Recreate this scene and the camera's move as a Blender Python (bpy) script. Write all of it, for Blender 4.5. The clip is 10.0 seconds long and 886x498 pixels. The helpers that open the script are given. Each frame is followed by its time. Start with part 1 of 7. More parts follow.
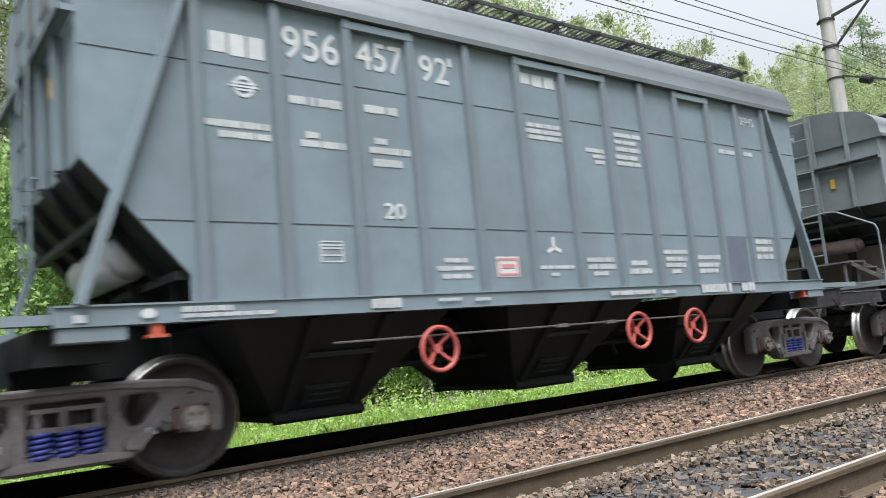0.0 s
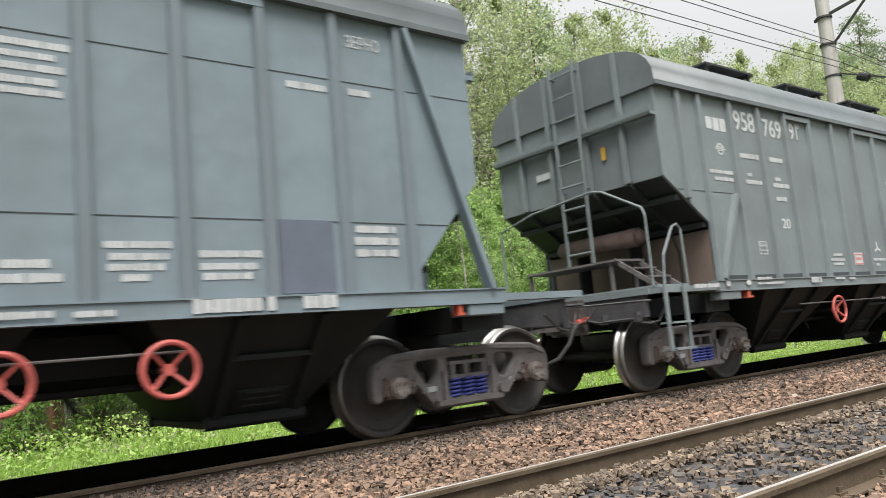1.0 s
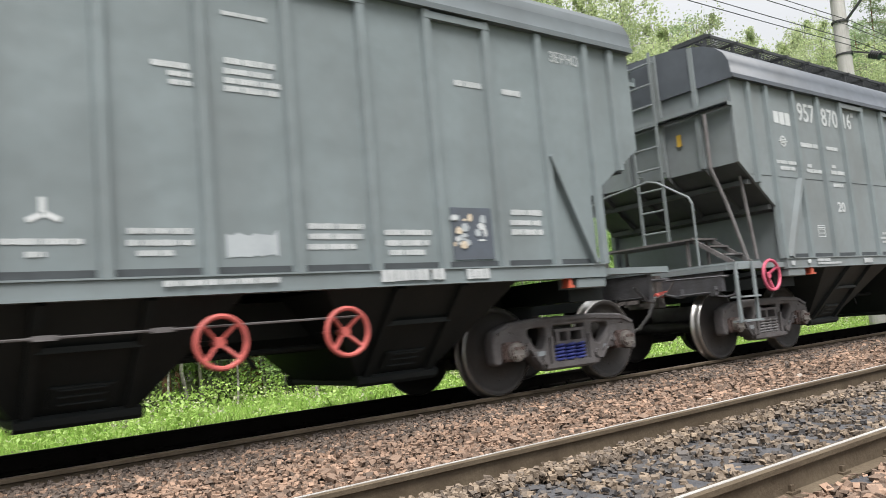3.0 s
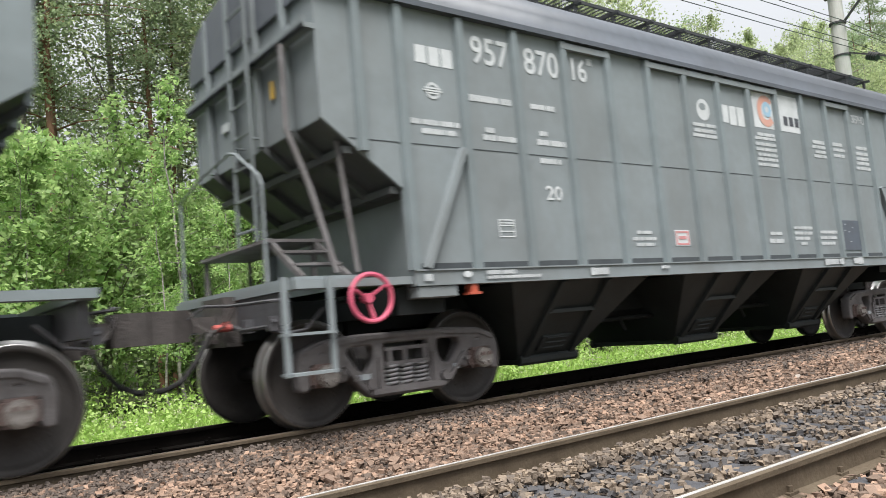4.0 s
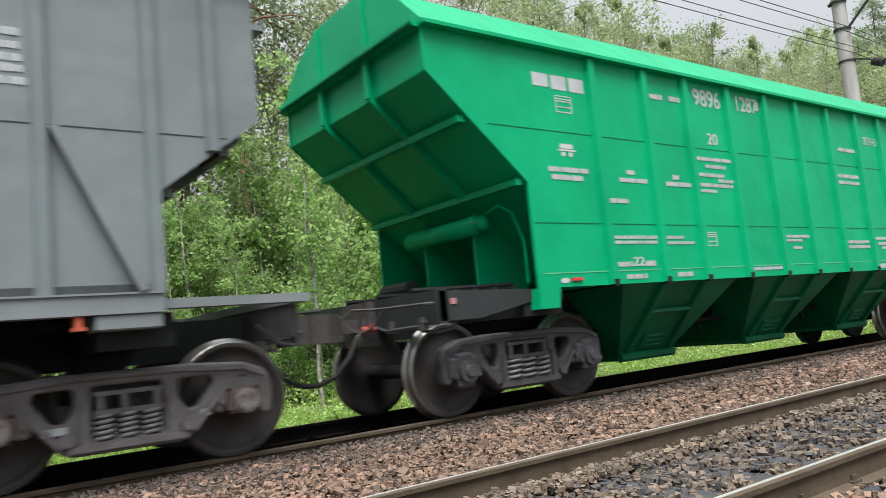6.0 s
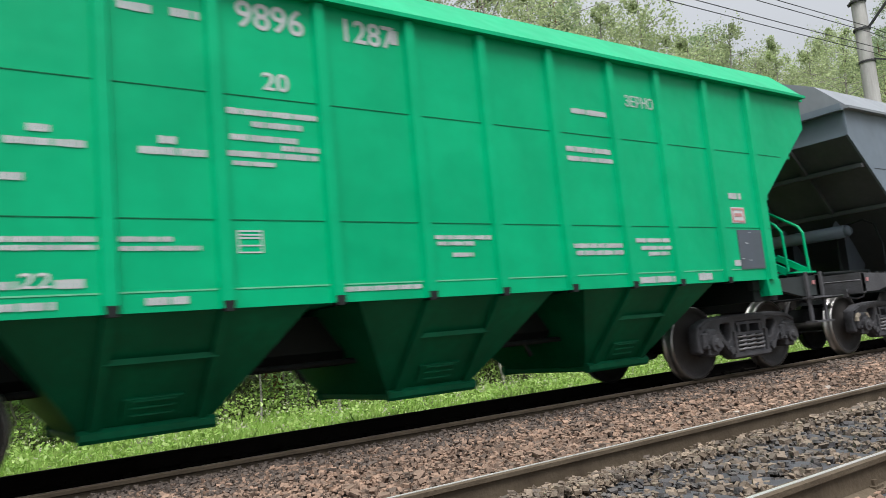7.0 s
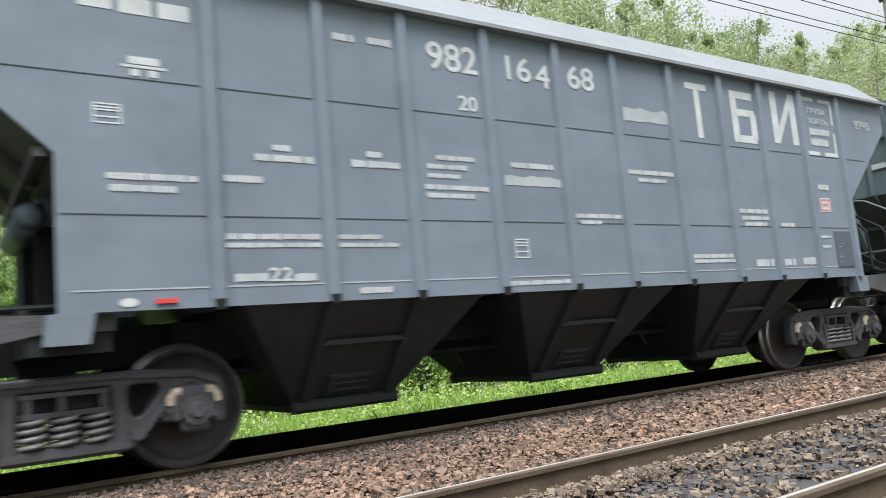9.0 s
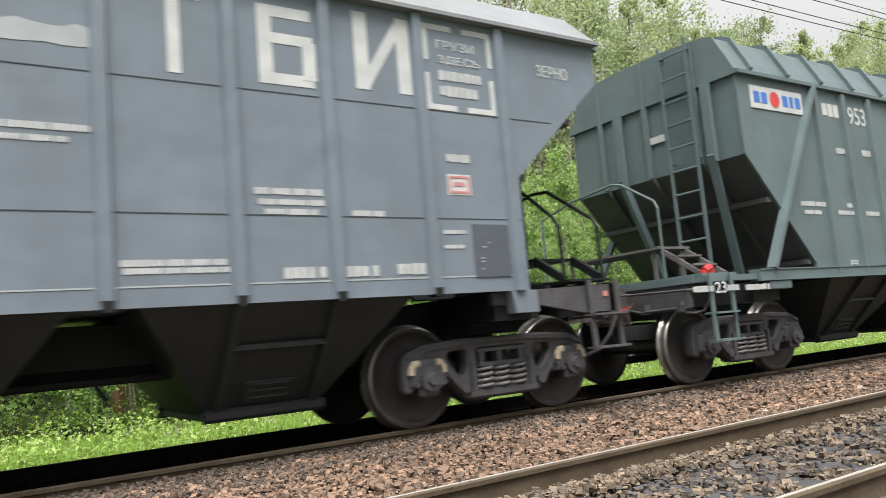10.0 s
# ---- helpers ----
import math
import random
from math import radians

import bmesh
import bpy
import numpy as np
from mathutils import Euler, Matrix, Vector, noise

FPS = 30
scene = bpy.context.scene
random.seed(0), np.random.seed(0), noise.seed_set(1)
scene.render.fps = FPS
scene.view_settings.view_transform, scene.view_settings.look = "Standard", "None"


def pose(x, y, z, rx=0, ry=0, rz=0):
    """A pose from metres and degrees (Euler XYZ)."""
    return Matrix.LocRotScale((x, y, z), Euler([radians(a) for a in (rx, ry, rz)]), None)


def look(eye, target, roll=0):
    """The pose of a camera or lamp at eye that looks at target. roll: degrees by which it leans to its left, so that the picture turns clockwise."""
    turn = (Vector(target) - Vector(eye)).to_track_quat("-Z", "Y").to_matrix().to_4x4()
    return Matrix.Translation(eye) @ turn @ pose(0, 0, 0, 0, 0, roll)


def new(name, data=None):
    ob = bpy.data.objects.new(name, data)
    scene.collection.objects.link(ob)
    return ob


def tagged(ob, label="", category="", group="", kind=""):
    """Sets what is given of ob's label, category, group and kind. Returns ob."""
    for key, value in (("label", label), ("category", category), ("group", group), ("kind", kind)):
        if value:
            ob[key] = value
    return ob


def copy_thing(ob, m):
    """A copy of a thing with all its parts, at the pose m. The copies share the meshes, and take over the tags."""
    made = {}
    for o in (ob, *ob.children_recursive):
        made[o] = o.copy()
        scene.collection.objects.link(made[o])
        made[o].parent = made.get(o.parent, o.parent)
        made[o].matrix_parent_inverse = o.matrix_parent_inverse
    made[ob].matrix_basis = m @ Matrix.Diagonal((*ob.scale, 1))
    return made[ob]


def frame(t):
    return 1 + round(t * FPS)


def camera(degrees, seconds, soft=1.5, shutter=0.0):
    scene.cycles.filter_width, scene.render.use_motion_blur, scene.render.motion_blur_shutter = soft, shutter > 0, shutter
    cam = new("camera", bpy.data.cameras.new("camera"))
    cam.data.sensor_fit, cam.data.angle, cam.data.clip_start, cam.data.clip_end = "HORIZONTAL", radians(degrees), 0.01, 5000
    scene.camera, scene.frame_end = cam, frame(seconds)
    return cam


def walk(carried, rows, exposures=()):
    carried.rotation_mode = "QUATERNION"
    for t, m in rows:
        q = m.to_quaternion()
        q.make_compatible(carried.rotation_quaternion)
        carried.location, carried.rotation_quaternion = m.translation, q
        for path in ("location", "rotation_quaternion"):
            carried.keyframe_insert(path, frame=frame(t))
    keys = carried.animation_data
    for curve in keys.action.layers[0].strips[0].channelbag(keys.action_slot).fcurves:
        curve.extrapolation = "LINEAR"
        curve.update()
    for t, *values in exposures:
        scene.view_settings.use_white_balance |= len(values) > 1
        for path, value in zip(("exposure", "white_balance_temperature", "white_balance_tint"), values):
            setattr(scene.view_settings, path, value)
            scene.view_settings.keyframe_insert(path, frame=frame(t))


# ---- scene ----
# x runs along the tracks, y away from the camera, z = 0 on top of the rails
EYE = (0.0, 0.0, 0.853)
TRAIN_Y = 7.391
NEAR_Y = 3.055
GAUGE = 0.797
PITCH = 14.72
cam = camera(60.45, 10.0, 0.9, 0.25)
AIM = [(0.0, -37.88, 7.46, -5.27), (0.5, -37.88, 7.40, -5.25), (1.0, -38.05, 7.22, -5.23), (1.5, -37.68, 6.73, -5.36),
       (2.0, -37.42, 6.26, -5.19), (3.5, -37.51, 5.55, -4.85), (4.0, -37.58, 5.70, -4.93), (4.5, -37.50, 5.86, -5.14),
       (5.0, -37.56, 6.10, -5.42), (5.5, -37.56, 6.34, -5.50), (7.0, -35.97, 6.83, -5.41), (7.5, -35.82, 6.78, -5.31),
       (8.0, -34.97, 6.82, -5.19), (8.5, -34.47, 6.84, -5.06), (9.0, -34.21, 6.83, -4.99), (9.5, -34.04, 6.74, -4.86),
       (10.0, -34.00, 6.69, -4.92)]


def aimed(yaw, pitch, roll):
    a, b = radians(yaw), radians(pitch)
    way = Vector((-math.sin(a) * math.cos(b), math.cos(a) * math.cos(b), math.sin(b)))
    return look(EYE, Vector(EYE) + way, roll)


# stops, and the white balance that drifts on the way
STOPS = ((0.0, 0.88, 6300, 10), (0.5, 0.80, 6700, 10), (1.0, 0.84, 6750, 10), (1.5, 0.94, 6550, 10), (2.0, 0.93, 6500, 10),
         (3.5, 0.92, 6650, 10), (4.0, 0.94, 6500, 10), (4.6, 0.86, 6500, 10), (5.5, 0.74, 6450, 10), (7.0, 0.50, 6350, 10),
         (8.0, 0.56, 6250, 10), (8.5, 0.86, 6200, 10), (9.0, 0.86, 6350, 10), (9.5, 0.86, 6750, 10), (10.0, 0.86, 6850, 10))
walk(cam, [(t, aimed(a, b, c)) for t, a, b, c in AIM], STOPS)

# ---------------------------------------------------------------- light
world = bpy.data.worlds.new("overcast_sky")
scene.world = world
world.use_nodes = True
wn, wl = world.node_tree.nodes, world.node_tree.links
sky = wn.new("ShaderNodeTexSky")
sky.sky_type = "NISHITA"
sky.sun_disc = False
sky.sun_elevation, sky.sun_rotation = radians(64), radians(211)
sky.dust_density, sky.air_density = 6.0, 1.0
soft_sky = wn.new("ShaderNodeHueSaturation")
soft_sky.inputs["Saturation"].default_value = 0.25
wl.new(sky.outputs[0], soft_sky.inputs["Color"])
cloud = wn.new("ShaderNodeMix")       # an even cloud layer over the clear sky
cloud.data_type = "RGBA"
cloud.inputs[0].default_value = 0.85
cloud.inputs[7].default_value = (4.08, 4.22, 4.44, 1)
wl.new(soft_sky.outputs[0], cloud.inputs[6])
# an overcast sky grows brighter from the horizon to the zenith
way_up = wn.new("ShaderNodeTexCoord")
split = wn.new("ShaderNodeSeparateXYZ")
rise = wn.new("ShaderNodeMapRange")
rise.inputs[3].default_value, rise.inputs[4].default_value = 0.52, 1.26
wl.new(way_up.outputs["Generated"], split.inputs[0])
wl.new(split.outputs[2], rise.inputs[0])
graded = wn.new("ShaderNodeVectorMath")
graded.operation = "SCALE"
wl.new(cloud.outputs[2], graded.inputs[0])
wl.new(rise.outputs[0], graded.inputs["Scale"])
wl.new(graded.outputs[0], wn["Background"].inputs[0])
wn["Background"].inputs[1].default_value = 0.15
sun = new("sun", bpy.data.lights.new("sun", "SUN"))
sun.data.energy, sun.data.angle, sun.data.color = 3.5, radians(35), (1.0, 0.98, 0.96)
sun.matrix_world = look((0, 0, 30), (7.5, 12.5, 0))

# ---------------------------------------------------------------- materials


def ramp_mix(nt, fac, a, b):
    mix = nt.nodes.new("ShaderNodeMix")
    mix.data_type = "RGBA"
    nt.links.new(fac, mix.inputs[0])
    for i, c in ((6, a), (7, b)):
        if isinstance(c, tuple):
            mix.inputs[i].default_value = (*c, 1)
        else:
            nt.links.new(c, mix.inputs[i])
    return mix.outputs[2]


def noise_fac(nt, scale, detail=4, lo=0.35, hi=0.65, stretch=(1, 1, 1)):
    co = nt.nodes.new("ShaderNodeTexCoord")
    mp = nt.nodes.new("ShaderNodeMapping")
    mp.inputs["Scale"].default_value = stretch
    nz = nt.nodes.new("ShaderNodeTexNoise")
    nz.inputs["Scale"].default_value, nz.inputs["Detail"].default_value = scale, detail
    rng = nt.nodes.new("ShaderNodeMapRange")
    rng.inputs[1].default_value, rng.inputs[2].default_value = lo, hi
    nt.links.new(co.outputs["Object"], mp.inputs[0])
    nt.links.new(mp.outputs[0], nz.inputs["Vector"])
    nt.links.new(nz.outputs[0], rng.inputs[0])
    return rng.outputs[0]


def surface(name, base, dirt=None, rough=0.6, metal=0.0, coarse=1.5, fine=25.0, bump=0.15, streak=(1, 1, 1), amount=1.0, island=None, wave=0.0, spec=0.35):
    """A painted, rusted or mineral surface: two scales of colour change and a fine relief."""
    m = bpy.data.materials.new(name)
    m.use_nodes = True
    nt = m.node_tree
    bs = nt.nodes["Principled BSDF"]
    dirt = dirt or tuple(c * 0.7 for c in base)
    big = noise_fac(nt, coarse, 5, 0.38, 0.72, streak)
    small = noise_fac(nt, fine, 3, 0.3, 0.8)
    mid = tuple(b * (1 - 0.5 * amount) + d * 0.5 * amount for b, d in zip(base, dirt))
    c1 = ramp_mix(nt, small, base, mid)
    scale = nt.nodes.new("ShaderNodeMath")
    scale.operation = "MULTIPLY"
    scale.inputs[1].default_value = amount
    nt.links.new(big, scale.inputs[0])
    c2 = ramp_mix(nt, scale.outputs[0], c1, dirt)
    if island:
        geo = nt.nodes.new("ShaderNodeNewGeometry")
        c2 = ramp_mix(nt, geo.outputs["Random Per Island"], c2, island)
    nt.links.new(c2, bs.inputs["Base Color"])
    bs.inputs["Roughness"].default_value, bs.inputs["Metallic"].default_value = rough, metal
    bs.inputs["Specular IOR Level"].default_value = spec
    if bump:
        bp = nt.nodes.new("ShaderNodeBump")
        bp.inputs["Strength"].default_value, bp.inputs["Distance"].default_value = bump, 0.01
        nt.links.new(small, bp.inputs["Height"])
        nt.links.new(bp.outputs[0], bs.inputs["Normal"])
        if wave:      # shallow dents of a large sheet
            dent = noise_fac(nt, 1.6, 2, 0.25, 0.75)
            b2 = nt.nodes.new("ShaderNodeBump")
            b2.inputs["Strength"].default_value, b2.inputs["Distance"].default_value = wave, 0.06
            nt.links.new(dent, b2.inputs["Height"])
            nt.links.new(bp.outputs[0], b2.inputs["Normal"])
            nt.links.new(b2.outputs[0], bs.inputs["Normal"])
    return m


def foliage(name, dark, light, thin=0.62):
    m = bpy.data.materials.new(name)
    m.use_nodes = True
    nt = m.node_tree
    bs = nt.nodes["Principled BSDF"]
    geo = nt.nodes.new("ShaderNodeNewGeometry")
    col = ramp_mix(nt, geo.outputs["Random Per Island"], dark, light)
    info = nt.nodes.new("ShaderNodeObjectInfo")
    hue = nt.nodes.new("ShaderNodeHueSaturation")
    rng = nt.nodes.new("ShaderNodeMapRange")
    rng.inputs[3].default_value, rng.inputs[4].default_value = 0.75, 1.2
    nt.links.new(info.outputs["Random"], rng.inputs[0])
    nt.links.new(rng.outputs[0], hue.inputs["Value"])
    nt.links.new(col, hue.inputs["Color"])
    nt.links.new(hue.outputs[0], bs.inputs["Base Color"])
    bs.inputs["Roughness"].default_value = 0.55
    tr = nt.nodes.new("ShaderNodeBsdfTranslucent")
    nt.links.new(hue.outputs[0], tr.inputs["Color"])
    mx = nt.nodes.new("ShaderNodeMixShader")
    mx.inputs[0].default_value = thin
    nt.links.new(bs.outputs[0], mx.inputs[1])
    nt.links.new(tr.outputs[0], mx.inputs[2])
    nt.links.new(mx.outputs[0], nt.nodes["Material Output"].inputs["Surface"])
    return m


M_BLUEGREY = surface("blue_grey_wagon_paint", (0.178, 0.230, 0.262), (0.132, 0.160, 0.176), 0.5, coarse=1.1, fine=9, bump=0.04, streak=(1.5, 1, 0.7), amount=0.6, wave=0.22)
M_TEALGREY = surface("teal_grey_wagon_paint", (0.178, 0.212, 0.222), (0.136, 0.154, 0.158), 0.5, coarse=1.1, fine=9, bump=0.04, streak=(1.5, 1, 0.7), amount=0.6, wave=0.22)
M_DUSTGREY = surface("dusty_grey_wagon_paint", (0.196, 0.224, 0.234), (0.148, 0.158, 0.158), 0.6, coarse=1.1, fine=9, bump=0.04, streak=(1.5, 1, 0.7), amount=0.6, wave=0.22)
M_STEELBLUE = surface("steel_blue_wagon_paint", (0.166, 0.204, 0.246), (0.128, 0.153, 0.180), 0.45, coarse=1.1, fine=9, bump=0.04, streak=(1.5, 1, 0.7), amount=0.6, wave=0.22)
M_GREEN = surface("bright_green_wagon_paint", (0.0005, 0.395, 0.172), (0.0005, 0.285, 0.120), 0.42, coarse=1.1, fine=9, bump=0.04, streak=(1.5, 1, 0.7), amount=0.6, wave=0.22, spec=0.2)
M_DARKTEAL = surface("dark_teal_wagon_paint", (0.116, 0.160, 0.170), (0.084, 0.116, 0.124), 0.45, coarse=1.1, fine=9, bump=0.04, streak=(1.5, 1, 0.7), amount=0.6, wave=0.22)
M_RIBBLUE = surface("blue_grey_rib_paint", (0.150, 0.186, 0.212), (0.130, 0.152, 0.168), 0.5, coarse=1.2, fine=9, bump=0.04, amount=0.6)
M_BULKHEAD = surface("rusty_brown_bulkhead", (0.20, 0.15, 0.125), (0.13, 0.105, 0.09), 0.7, coarse=1.6, fine=14, bump=0.2)
M_BLACK = surface("black_paint_and_hopper_shade", (0.0105, 0.0135, 0.0140), (0.018, 0.0205, 0.0205), 0.6, coarse=1.2, fine=14, bump=0.1, spec=0.2)
M_HOPPERGREY = surface("dark_grey_paint_and_hopper_shade", (0.034, 0.041, 0.042), (0.022, 0.026, 0.026), 0.6, coarse=1.6, fine=14, bump=0.1, spec=0.3)
# wagon green darkened: the hoppers' shade is put into the colour; also colours the seams
M_DEEPGREEN = surface("deep_green_seam_and_hopper_shade", (0.002, 0.165, 0.070), (0.003, 0.090, 0.038), 0.5, coarse=1.3, fine=12, bump=0.06, spec=0.2)
M_GREYFRAME = surface("dusty_bogie_steel", (0.158, 0.150, 0.152), (0.088, 0.080, 0.079), 0.65, coarse=4, fine=30, bump=0.3)
M_DARKFRAME = surface("dark_bogie_steel", (0.086, 0.087, 0.096), (0.050, 0.048, 0.050), 0.6, coarse=4, fine=30, bump=0.3)
M_WHEEL = surface("wheel_steel", (0.057, 0.052, 0.049), (0.034, 0.031, 0.029), 0.6, 0.1, coarse=4, fine=30, bump=0.2)
M_TREAD = surface("polished_wheel_tread", (0.55, 0.54, 0.52), (0.40, 0.38, 0.36), 0.3, 0.9, coarse=5, fine=40, bump=0.05)
M_RUSTBOX = surface("rusty_axle_box", (0.150, 0.108, 0.100), (0.100, 0.074, 0.066), 0.75, coarse=7, fine=40, bump=0.3)
M_COUPLER = surface("rust_dusted_coupler_steel", (0.088, 0.078, 0.074), (0.045, 0.040, 0.038), 0.75, coarse=6, fine=35, bump=0.4)
M_CAPSTEEL = surface("bright_axle_cap_steel", (0.30, 0.285, 0.27), (0.19, 0.16, 0.145), 0.45, 0.5, coarse=9, fine=40, bump=0.1)
M_BLUESPRING = surface("blue_painted_spring", (0.055, 0.075, 0.32), (0.03, 0.038, 0.15), 0.5, coarse=9, fine=40, bump=0.1)
M_GREYSPRING = surface("grey_steel_spring", (0.26, 0.26, 0.27), (0.15, 0.145, 0.145), 0.55, 0.2, coarse=9, fine=40, bump=0.1)
M_WHITE = surface("white_stencil_paint", (0.54, 0.56, 0.57), (0.36, 0.385, 0.39), 0.6, coarse=6, fine=60, bump=0.0, amount=0.6)
M_PRINT = surface("worn_stencil_print", (0.48, 0.50, 0.51), (0.32, 0.34, 0.35), 0.6, coarse=6, fine=60, bump=0.0, amount=0.8)
M_ROOFDARK = surface("dark_blue_grey_roof_paint", (0.086, 0.098, 0.116), (0.064, 0.072, 0.082), 0.45, coarse=1.1, fine=9, bump=0.04, wave=0.2)
M_FADEDORANGE = surface("sun_faded_orange_print", (0.56, 0.27, 0.20), (0.48, 0.30, 0.25), 0.6, coarse=8, fine=40, bump=0.0)
M_FADEDBLUE = surface("sun_faded_blue_print", (0.25, 0.42, 0.56), (0.30, 0.42, 0.50), 0.6, coarse=8, fine=40, bump=0.0)
M_FADEDRED = surface("sun_faded_red_print", (0.52, 0.19, 0.19), (0.42, 0.22, 0.22), 0.6, coarse=8, fine=40, bump=0.0)
M_RED = surface("red_paint", (0.47, 0.105, 0.090), (0.34, 0.08, 0.07), 0.5, coarse=8, fine=40, bump=0.1)
M_PINKRED = surface("pink_red_paint", (0.55, 0.10, 0.17), (0.42, 0.08, 0.12), 0.5, coarse=8, fine=40, bump=0.1)
M_ORANGE = surface("orange_red_paint", (0.48, 0.10, 0.055), (0.34, 0.08, 0.05), 0.5, coarse=8, fine=40, bump=0.1)
M_YELLOW = surface("yellow_paint", (0.55, 0.36, 0.05), (0.45, 0.28, 0.05), 0.5, coarse=8, fine=40, bump=0.0)
M_BLUE = surface("blue_sign_paint", (0.05, 0.18, 0.55), (0.05, 0.15, 0.45), 0.5, coarse=8, fine=40, bump=0.0)
M_SIGNRED = surface("red_sign_paint", (0.62, 0.05, 0.05), (0.5, 0.05, 0.05), 0.5, coarse=8, fine=40, bump=0.0)
M_SIGNDARK = surface("dark_lettering", (0.06, 0.07, 0.08), (0.05, 0.05, 0.06), 0.5, coarse=8, fine=40, bump=0.0)
M_PATCH = surface("grey_overpaint_and_edge_highlight", (0.36, 0.39, 0.41), (0.30, 0.33, 0.35), 0.55, coarse=5, fine=30, bump=0.0)
M_DARKPATCH = surface("dark_board_paint", (0.085, 0.10, 0.125), (0.075, 0.085, 0.10), 0.6, coarse=5, fine=30, bump=0.0)
M_BLUEPATCH = surface("slate_blue_board_paint", (0.118, 0.138, 0.180), (0.100, 0.116, 0.150), 0.6, coarse=5, fine=30, bump=0.0)
M_SEAM = surface("weld_seam_shadow_grime", (0.055, 0.063, 0.068), (0.04, 0.045, 0.05), 0.8, coarse=6, fine=30, bump=0.0)
M_CREAM = surface("cream_paint", (0.62, 0.54, 0.42), (0.4, 0.33, 0.25), 0.6, coarse=20, fine=60, bump=0.1)
M_RUBBER = surface("black_rubber", (0.03, 0.03, 0.032), (0.05, 0.048, 0.045), 0.7, coarse=8, fine=40, bump=0.1)
M_GRILLE = surface("dark_walkway_steel", (0.045, 0.050, 0.055), (0.035, 0.036, 0.036), 0.6, coarse=3, fine=30, bump=0.1)
M_RAILSIDE = surface("rusty_rail_steel", (0.118, 0.094, 0.066), (0.070, 0.053, 0.037), 0.8, 0.0, coarse=3, fine=40, bump=0.3, spec=0.12)
M_RAILTOP = surface("polished_rail_head", (0.56, 0.55, 0.53), (0.42, 0.40, 0.38), 0.35, 0.25, coarse=2, fine=60, bump=0.05, streak=(0.2, 4, 4))
M_RAILDULL = surface("dull_brown_rail_head", (0.17, 0.135, 0.118), (0.12, 0.095, 0.082), 0.5, 0.4, coarse=2, fine=60, bump=0.05, streak=(0.2, 4, 4))
M_SLEEPER = surface("sooty_concrete_sleeper", (0.078, 0.078, 0.084), (0.040, 0.040, 0.044), 0.85, coarse=5, fine=40, bump=0.5)
M_GROUND = surface("ballast_bed_and_soil", (0.055, 0.041, 0.033), (0.032, 0.025, 0.021), 0.95, coarse=2.5, fine=18, bump=0.8)
M_SOIL = surface("grassy_soil", (0.060, 0.085, 0.022), (0.045, 0.050, 0.020), 0.95, coarse=1.5, fine=18, bump=0.8)
# dark ballast, with the shadow under the train put into its colour
M_TRAINSHADE = surface("dark_ballast_with_train_shade", (0.0050, 0.0052, 0.0056), (0.0030, 0.0030, 0.0032), 1.0, coarse=2.5, fine=30, bump=0.3, spec=0.0)
M_STONE = surface("reddish_brown_ballast_stone", (0.375, 0.248, 0.176), (0.200, 0.132, 0.095), 0.9, coarse=3.0, fine=40, bump=0.4, island=(0.092, 0.070, 0.056))
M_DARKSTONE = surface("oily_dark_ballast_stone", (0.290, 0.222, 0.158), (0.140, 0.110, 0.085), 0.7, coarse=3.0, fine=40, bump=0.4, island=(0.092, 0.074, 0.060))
M_DUSTSTONE = surface("grey_dusty_ballast_stone", (0.150, 0.115, 0.092), (0.078, 0.060, 0.049), 0.9, coarse=3.0, fine=40, bump=0.4, island=(0.088, 0.072, 0.062))
M_OILSTONE = surface("blue_black_oily_stone", (0.140, 0.124, 0.112), (0.066, 0.060, 0.056), 0.9, coarse=3.0, fine=40, bump=0.4, island=(0.062, 0.060, 0.062))
M_SLOPEGREY = surface("dull_dark_grey_slope_paint", (0.085, 0.090, 0.092), (0.058, 0.062, 0.062), 0.6, coarse=1.6, fine=14, bump=0.1, spec=0.3)
M_PALEROOF = surface("pale_grey_roof_paint", (0.235, 0.252, 0.272), (0.185, 0.200, 0.212), 0.5, coarse=1.1, fine=9, bump=0.04, wave=0.2)
# rail steel blackened to hold the shadow under the train
M_SHADERAIL = surface("rail_steel_with_train_shade", (0.016, 0.014, 0.0125), (0.010, 0.0085, 0.0075), 0.9, coarse=3, fine=40, bump=0.3, spec=0.05)
M_ROOFGREY = surface("blue_grey_roof_paint", (0.128, 0.150, 0.160), (0.098, 0.112, 0.118), 0.5, coarse=1.1, fine=9, bump=0.04, wave=0.2)
M_PALEGREEN = surface("pale_green_edge_highlight", (0.16, 0.50, 0.31), (0.08, 0.40, 0.22), 0.5, coarse=6, fine=30, bump=0.0)
M_PALETANK = surface("pale_grey_tank_paint", (0.52, 0.54, 0.55), (0.42, 0.44, 0.45), 0.5, coarse=4, fine=30, bump=0.05)
M_PALESTONE = surface("pale_ballast_stone", (0.45, 0.40, 0.35), (0.33, 0.28, 0.24), 0.85, coarse=6, fine=40, bump=0.3)
M_CONCRETE = surface("pale_mast_concrete", (0.46, 0.45, 0.43), (0.33, 0.32, 0.30), 0.85, coarse=2, fine=30, bump=0.2, streak=(3, 3, 0.4))
M_WIRE = surface("dark_overhead_wire", (0.05, 0.05, 0.05), (0.035, 0.035, 0.035), 0.6, coarse=3, fine=20, bump=0.0)
M_BIRCHBARK = surface("pale_birch_bark", (0.42, 0.40, 0.36), (0.10, 0.09, 0.08), 0.85, coarse=6, fine=20, bump=0.3, streak=(1, 1, 2.5))
